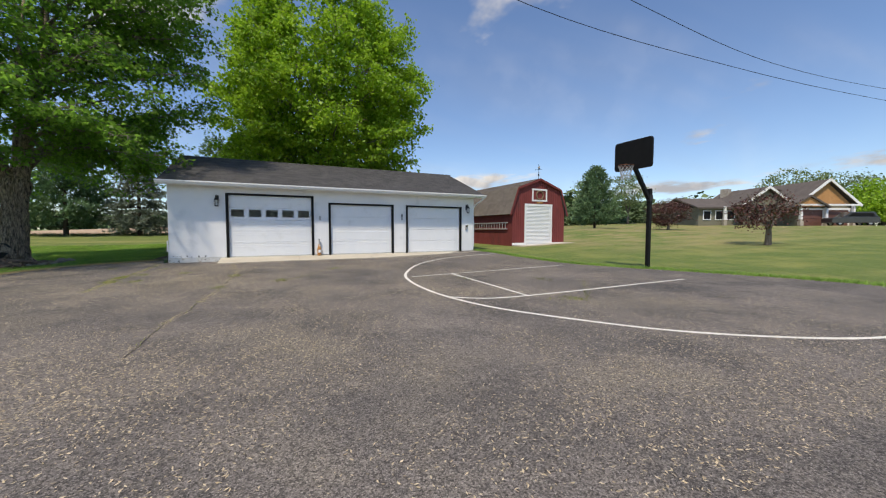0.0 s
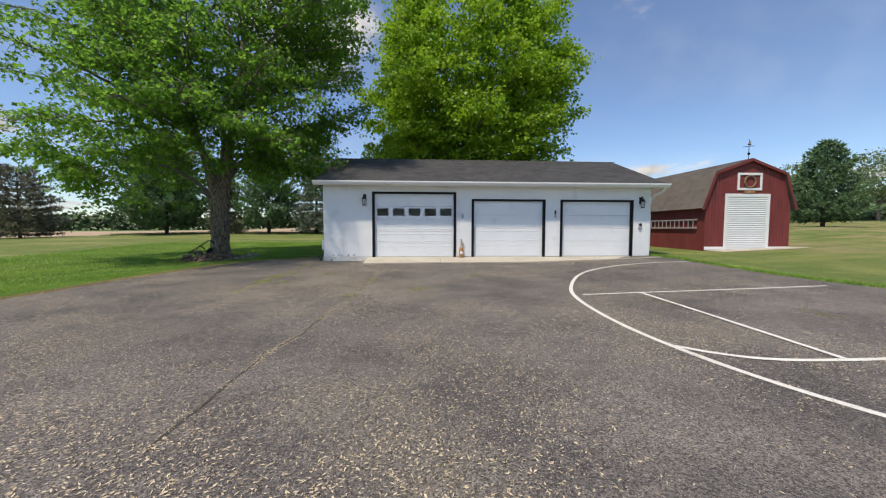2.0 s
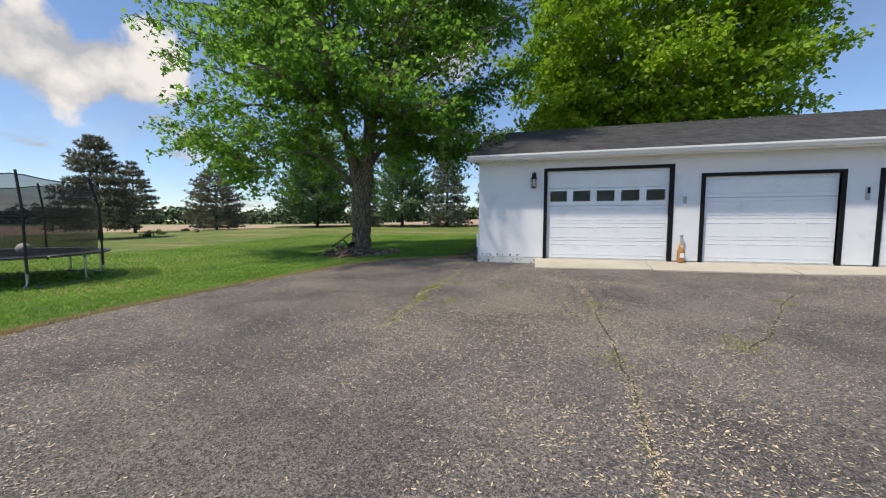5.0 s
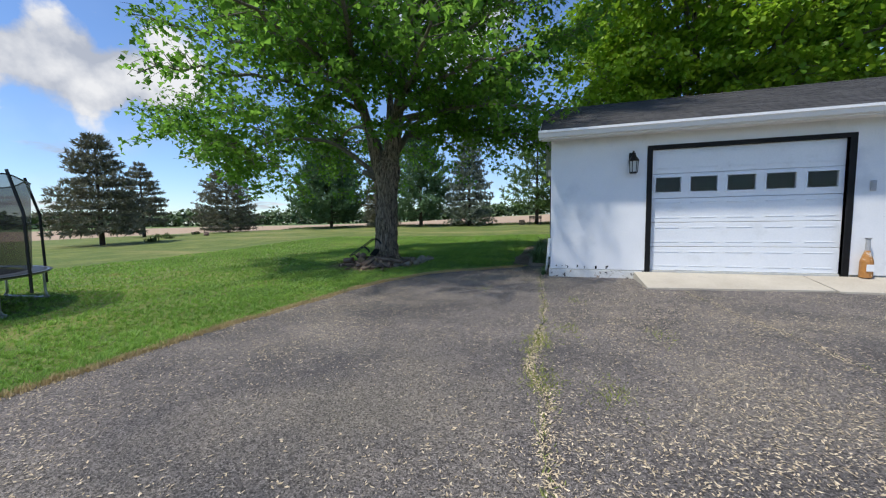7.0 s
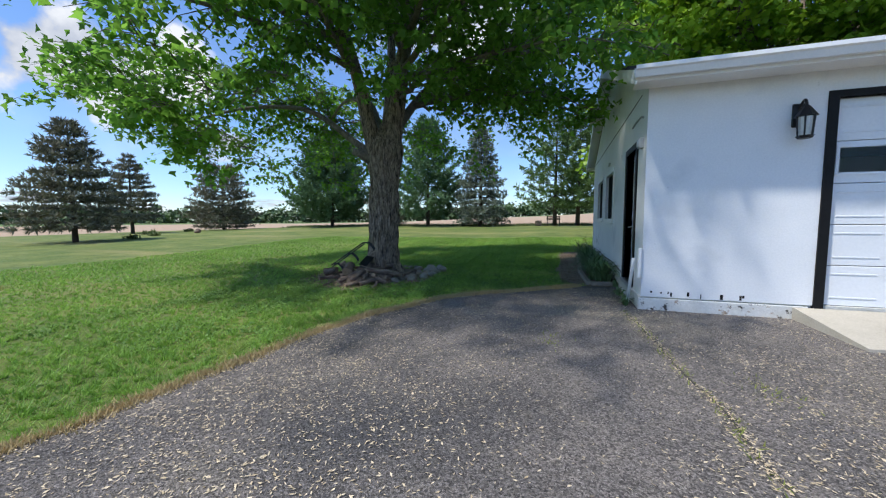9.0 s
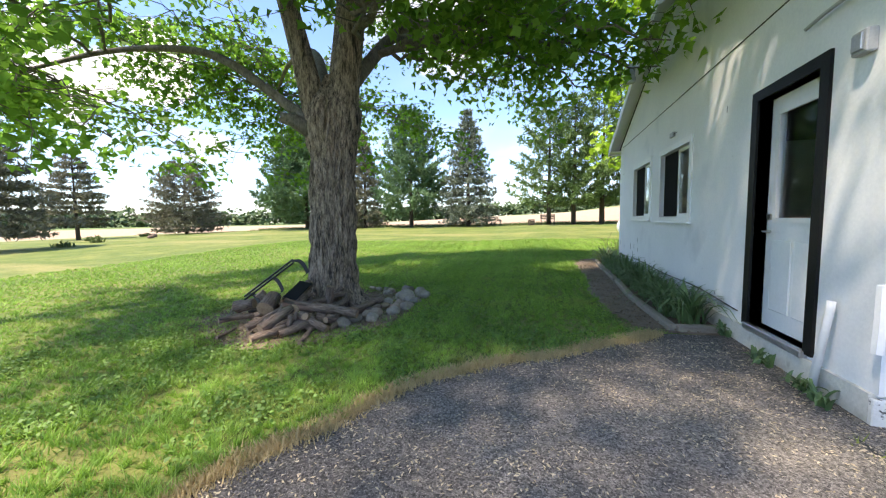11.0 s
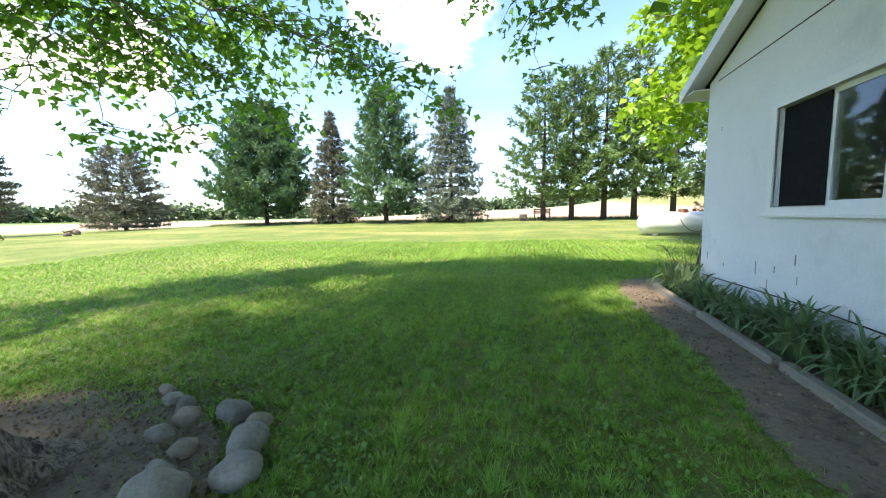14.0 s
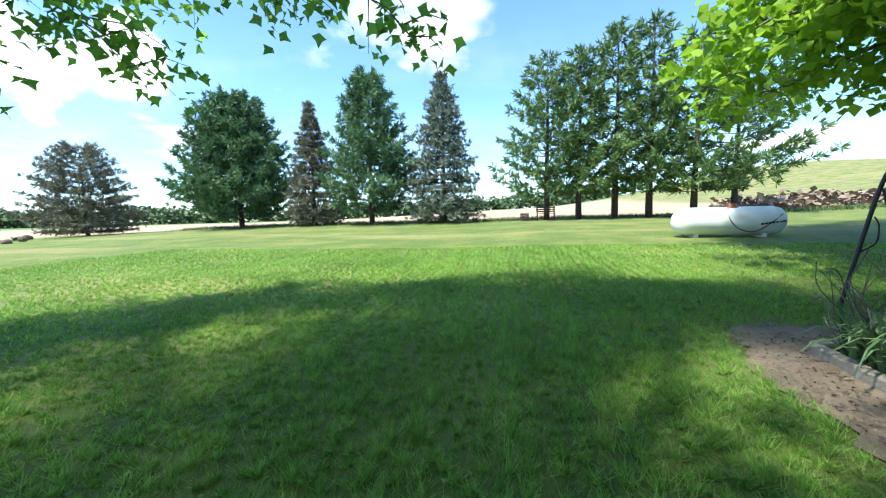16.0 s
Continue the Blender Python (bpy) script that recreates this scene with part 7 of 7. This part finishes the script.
# ---- lawn blades, seeds and weeds ----
BLADE = material("grass_blade", (0.055, 0.16, 0.014), (0.44, 0.68, 0.13), 0.55, 0.45, 0, 11, island=0.5, thin=0.45, contrast=0.28, spots=(((0.36, 0.3, 0.11), 0.9, 0.6, 0.78), ((0.42, 0.34, 0.15), 6.0, 0.66, 0.78)))
BED = [(-3.2, 18.1), (-4.4, 18.3), (-4.48, 20.5), (-4.42, 22), (-4.45, 24.4), (-4.1, 25.2), (-3.2, 25.3)]


def lawn_blades(seed):
    rnd = np.random.default_rng(seed)
    keep_xy, size, breadth = [], [], []
    spine = np.array([(-5.6, 15.0), (-5.8, 18.0), (-6.1, 21.5), (-6.6, 24.0), (-7.2, 27.0)])
    west = np.array([(-7.4, 8.0), (-7.4, 12.0), (-6.8, 15.5)])

    def dist(x, y, line):
        best = np.full(x.shape, 1e9)
        for (xa, ya), (xb, yb) in zip(line, line[1:]):
            t = np.clip(((x - xa) * (xb - xa) + (y - ya) * (yb - ya)) / ((xb - xa) ** 2 + (yb - ya) ** 2), 0, 1)
            best = np.minimum(best, np.hypot(x - xa - t * (xb - xa), y - ya - t * (yb - ya)))
        return best

    for low, high, density, tall, broad in ((0, 2.2, 6000, 0.05, 0.0036), (2.2, 4, 3200, 0.048, 0.0048), (4, 7, 1400, 0.046, 0.0068), (7, 13, 560, 0.046, 0.011)):
        n = int(density * 24 * 26)
        for start in range(0, n, 400000):
            m = min(400000, n - start)
            x, y = rnd.uniform(-20, 4, m), rnd.uniform(6, 32, m)
            # blades gather in tufts
            cell = 0.11 + 0.02 * broad / 0.004
            ux, uy = np.floor(x / cell), np.floor(y / cell)
            jx, jy = np.sin(ux * 12.99 + uy * 78.23) * 43758.5 % 1.0, np.sin(ux * 39.35 + uy * 11.13) * 24634.6 % 1.0
            pull = 0.62 * (rnd.random(m) < 0.75)
            x, y = x + pull * ((ux + jx) * cell - x), y + pull * ((uy + jy) * cell - y)
            tuft = 0.7 + 0.7 * (jx * 7.31 % 1.0)
            d = np.minimum(dist(x, y, spine), dist(x, y, west) + 1.8)
            ok = (d >= low) & (d < high)
            x, y, tuft = x[ok], y[ok], tuft[ok]
            ok = ~inside(x, y, DRIVE) & ~inside(x, y, BED) & ~((x > -3.4) & (y > 16.5) & (y < 24.4)) & ~((np.abs(x - 4) < 6) & (y < 17))
            soil = np.hypot((x + 8.5) / 1.6, (y - 18.75) / 1.7) + 0.12 * np.sin(5 * np.arctan2(y - 18.75, x + 8.5)) + 0.06 * np.sin(13 * np.arctan2(y - 18.75, x + 8.5))
            ok &= rnd.random(len(x)) < np.clip((soil - 0.72) * 3, 0.03, 1)
            keep_xy.append(np.column_stack([x[ok], y[ok]]))
            size.append(tall * tuft[ok])
            breadth.append(np.full(ok.sum(), broad))
    xy, size = np.concatenate(keep_xy), np.concatenate(size)
    patch = np.sin(xy[:, 0] * 1.9 + np.sin(xy[:, 1] * 1.3) * 1.5) * np.sin(xy[:, 1] * 1.6 + np.cos(xy[:, 0] * 1.1) * 1.2)
    n = len(xy)
    mown = np.sin((xy[:, 0] + 0.1 * xy[:, 1]) * 11.0 + 1.2 * np.sin(xy[:, 1] * 0.4))
    tall = size * (1 + 0.2 * patch + 0.16 * mown) * rnd.uniform(0.55, 1.35, n)
    ang = rnd.uniform(0, 2 * np.pi, n)
    wide = np.concatenate(breadth)
    side = np.column_stack([np.cos(ang), np.sin(ang), np.zeros(n)]) * wide[:, None]
    tip = np.column_stack([rnd.normal(0, 0.62, n) * tall, (rnd.normal(0.1, 0.62, n) + 0.3 * mown) * tall, tall])
    root = np.column_stack([xy, height(xy[:, 0], xy[:, 1]) - 0.004])
    verts = np.stack([root - side, root + side, root + tip], 1).reshape(-1, 3)
    ob = link("lawn_grass", fast_mesh("lawn_grass", verts, np.arange(3 * n).reshape(n, 3)), BLADE)
    tagged(ob, "short mown green grass blades of the lawn", "grass", kind="stuff")


lawn_blades(17)


def clover_patches(seed):
    """Small round-leaved weeds that mat the grass near the driveway's end and under the maple."""
    rnd = np.random.default_rng(seed)
    m = 260000
    x, y = rnd.uniform(-10.5, -4.2, m), rnd.uniform(13.5, 24.0, m)
    patch = np.array([noise.noise((a * 1.1, b * 1.1, 4)) + 0.5 * noise.noise((a * 3.1, b * 3.1, 9)) for a, b in zip(x, y)])
    near = np.exp(-(((y - 17.0) / 3.2) ** 2))
    ok = (rnd.random(m) < np.clip(patch + 0.25, 0, 0.7) * near) & ~inside(x, y, DRIVE) & ~inside(x, y, BED) & (np.hypot((x + 8.5) / 1.6, (y - 18.75) / 1.7) > 1.0)
    x, y = x[ok], y[ok]
    z = height(x, y) + rnd.uniform(0.015, 0.055, len(x))
    ob = link("clover", leaf_cloud("clover", np.column_stack([x, y, z]), 0.03, rnd, False, 0.15), CLOVER)
    tagged(ob, "round-leaved clover and weeds matted into the lawn", "clover", kind="stuff")


CLOVER = material("clover_leaf", (0.06, 0.14, 0.02), (0.24, 0.4, 0.09), 0.6, 1.0, 0, 6, island=0.7, thin=0.3)
clover_patches(19)
EDGE_DRY = material("dry_edge_grass", (0.34, 0.26, 0.12), (0.62, 0.48, 0.25), 0.8, 2, 0, 20, island=0.6, thin=0.2)


def blades_at(name, label, xy, tall, wide, mat, seed, lean=0.5):
    rnd = np.random.default_rng(seed)
    n = len(xy)
    t = tall * rnd.uniform(0.5, 1.3, n)
    ang = rnd.uniform(0, 2 * np.pi, n)
    side = np.column_stack([np.cos(ang), np.sin(ang), np.zeros(n)]) * wide
    tip = np.column_stack([rnd.normal(0, lean, n) * t, rnd.normal(0, lean, n) * t, t])
    root = np.column_stack([xy, height(xy[:, 0], xy[:, 1]) + 0.008])
    verts = np.stack([root - side, root + side, root + tip], 1).reshape(-1, 3)
    return tagged(link(name, fast_mesh(name, verts, np.arange(3 * n).reshape(n, 3)), mat), label, "grass", kind="stuff")


def along(line, count, spread, seed):
    rnd = np.random.default_rng(seed)
    pts = np.array(line)
    i = rnd.integers(0, len(pts) - 1, count)
    t = rnd.random(count)[:, None]
    return pts[i] * (1 - t) + pts[i + 1] * t + rnd.normal(0, spread, (count, 2))


blades_at("drive_edge_grass", "dry straw-coloured grass along the driveway's edge", along(DRIVE[14 * 2 : 14 * 12], 30000, 0.05, 5), 0.045, 0.005, EDGE_DRY, 6)
blades_at("drive_edge_grass", "green grass overhanging the driveway's far edge", along(rough_edge(EAST_EDGE, 0.1, 5.0)[:95], 9000, 0.09, 7), 0.09, 0.008, BLADE, 8)

CRACK = material("dark_crack", (0.035, 0.032, 0.03), (0.09, 0.08, 0.07), 0.95, 20, 0.3, 60)
WEED = material("yellow_green_weed", (0.12, 0.17, 0.03), (0.32, 0.34, 0.08), 0.7, 4, 0, 20, island=0.6, thin=0.25)
CRACKS = [
    [(-1.25, 4.5), (-1.23, 5.9), (-1.12, 6.8), (-1.05, 7.7), (-0.93, 9.0), (-0.9, 10.2), (-0.84, 11.5), (-0.9, 12.6), (-1.05, 14.0), (-1.2, 15.3)],
    [(-3.3, 9.6), (-3.38, 10.8), (-3.5, 11.6), (-3.46, 12.3), (-3.42, 13.4), (-3.5, 14.8), (-3.6, 16.4)],
    [(0.2, 9.7), (0.9, 10.6), (1.8, 12.1), (2.6, 13.2)],
    [(4.6, 5.2), (5.2, 4.9), (6.0, 5.6), (7.0, 6.6)],
]
weeds, wobbled = [], []
for k, line in enumerate(CRACKS):
    wob = [(p.x + 0.06 * noise.noise((p.y * 1.7, k, 0)) + 0.035 * noise.noise((p.y * 6, k, 3)), p.y) for p in smooth_line([(x, y, 0) for x, y in line], 5)]
    wobbled.append(wob)
    tagged(part("crack", ribbon(wob, 0.022, 0.017), CRACK), "dark crack in the asphalt with weeds in it", "crack", kind="structure")
    weeds.append(along(wob, (150, 600, 90, 150)[k], 0.035, 70 + k))
tufts = [(-3.45, 12.1, 240), (-3.4, 11.2, 260), (-3.15, 12.6, 90), (-2.9, 11.1, 140), (0.26, 9.9, 120), (1.9, 12.2, 90), (5.1, 5.1, 120), (-3.0, 14.2, 60), (-2.2, 12.6, 70), (-1.0, 9.2, 90), (-0.85, 11.4, 90), (-4.5, 14.9, 40), (4.6, 8.2, 40), (6.3, 7.4, 60)]
spread = np.random.default_rng(77)
weeds += [np.column_stack([spread.normal(x, 0.09, n), spread.normal(y, 0.16, n)]) for x, y, n in tufts]
blades_at("crack_weeds", "yellow-green weeds growing from the asphalt cracks", np.concatenate(weeds), 0.035, 0.006, WEED, 71, 0.8)

SEED = material("maple_seed", (0.38, 0.29, 0.17), (0.76, 0.64, 0.46), 0.8, 3, 0, 30, island=0.7)


def fallen_seeds(seed):
    rnd = np.random.default_rng(seed)
    m = 560000
    x, y = rnd.uniform(-7.4, 9, m), rnd.uniform(1.0, 18, m)
    patch = np.array([0.5 + 0.9 * noise.noise((a * 0.35, b * 0.35, 2)) + 0.5 * noise.noise((a * 1.3, b * 1.3, 7)) for a, b in zip(x, y)])
    near = 1.05 - 0.05 * np.abs(x + 2) - 0.025 * np.abs(y - 9)
    ok = (rnd.random(m) < np.clip(patch, 0.06, 1) * np.clip(near, 0.1, 1) * 0.72) & inside(x, y, DRIVE)
    x, y = x[ok], y[ok]
    drift = np.concatenate([along(line, (55, 75, 32, 32)[k] * len(line), 0.034, 80 + k) for k, line in enumerate(wobbled)])
    drift = drift[[noise.noise((a * 0.9, b * 0.9, 5)) + 0.5 * noise.noise((a * 4, b * 4, 6)) > -0.2 for a, b in drift]]
    x, y = np.append(x, drift[:, 0]), np.append(y, drift[:, 1])
    n = len(x)
    a = rnd.uniform(0, 2 * np.pi, n)
    long = rnd.uniform(0.006, 0.017, n)
    wide = long * rnd.uniform(0.3, 0.55, n)
    d = np.column_stack([np.cos(a), np.sin(a), rnd.normal(0, 0.12, n)])
    s = np.column_stack([-np.sin(a), np.cos(a), rnd.normal(0, 0.2, n)])
    c = np.column_stack([x, y, height(x, y) + 0.0185])
    verts = np.stack([c - d * long[:, None], c + s * wide[:, None] - d * long[:, None] * 0.2, c + d * long[:, None], c - s * wide[:, None] * 0.5], 1).reshape(-1, 3)
    ob = link("fallen_seeds", fast_mesh("fallen_seeds", verts, np.arange(4 * n).reshape(n, 4)), SEED)
    tagged(ob, "pale winged maple seeds strewn over the driveway", "seeds", kind="stuff")


fallen_seeds(31)
LITTER = material("leaf_litter", (0.08, 0.055, 0.035), (0.3, 0.22, 0.14), 0.95, 3, 0, 30, island=0.7)
rnd = np.random.default_rng(91)
n = 9000
a, r = rnd.uniform(0, 6.283, n), 1.75 * rnd.random(n) ** 0.5
xy = np.column_stack([-8.5 + r * np.cos(a), 18.75 + r * 1.05 * np.sin(a)])
xy = np.concatenate([xy, np.column_stack([rnd.uniform(-4.4, -3.45, 3000), rnd.uniform(18.3, 25, 3000)])])
tagged(link("leaf_litter", leaf_cloud("leaf_litter", np.column_stack([xy, height(xy[:, 0], xy[:, 1]) + 0.024]), 0.024, rnd, False, 0.0), LITTER), "brown leaf and bark litter on the bare soil", "leaf litter", kind="stuff")
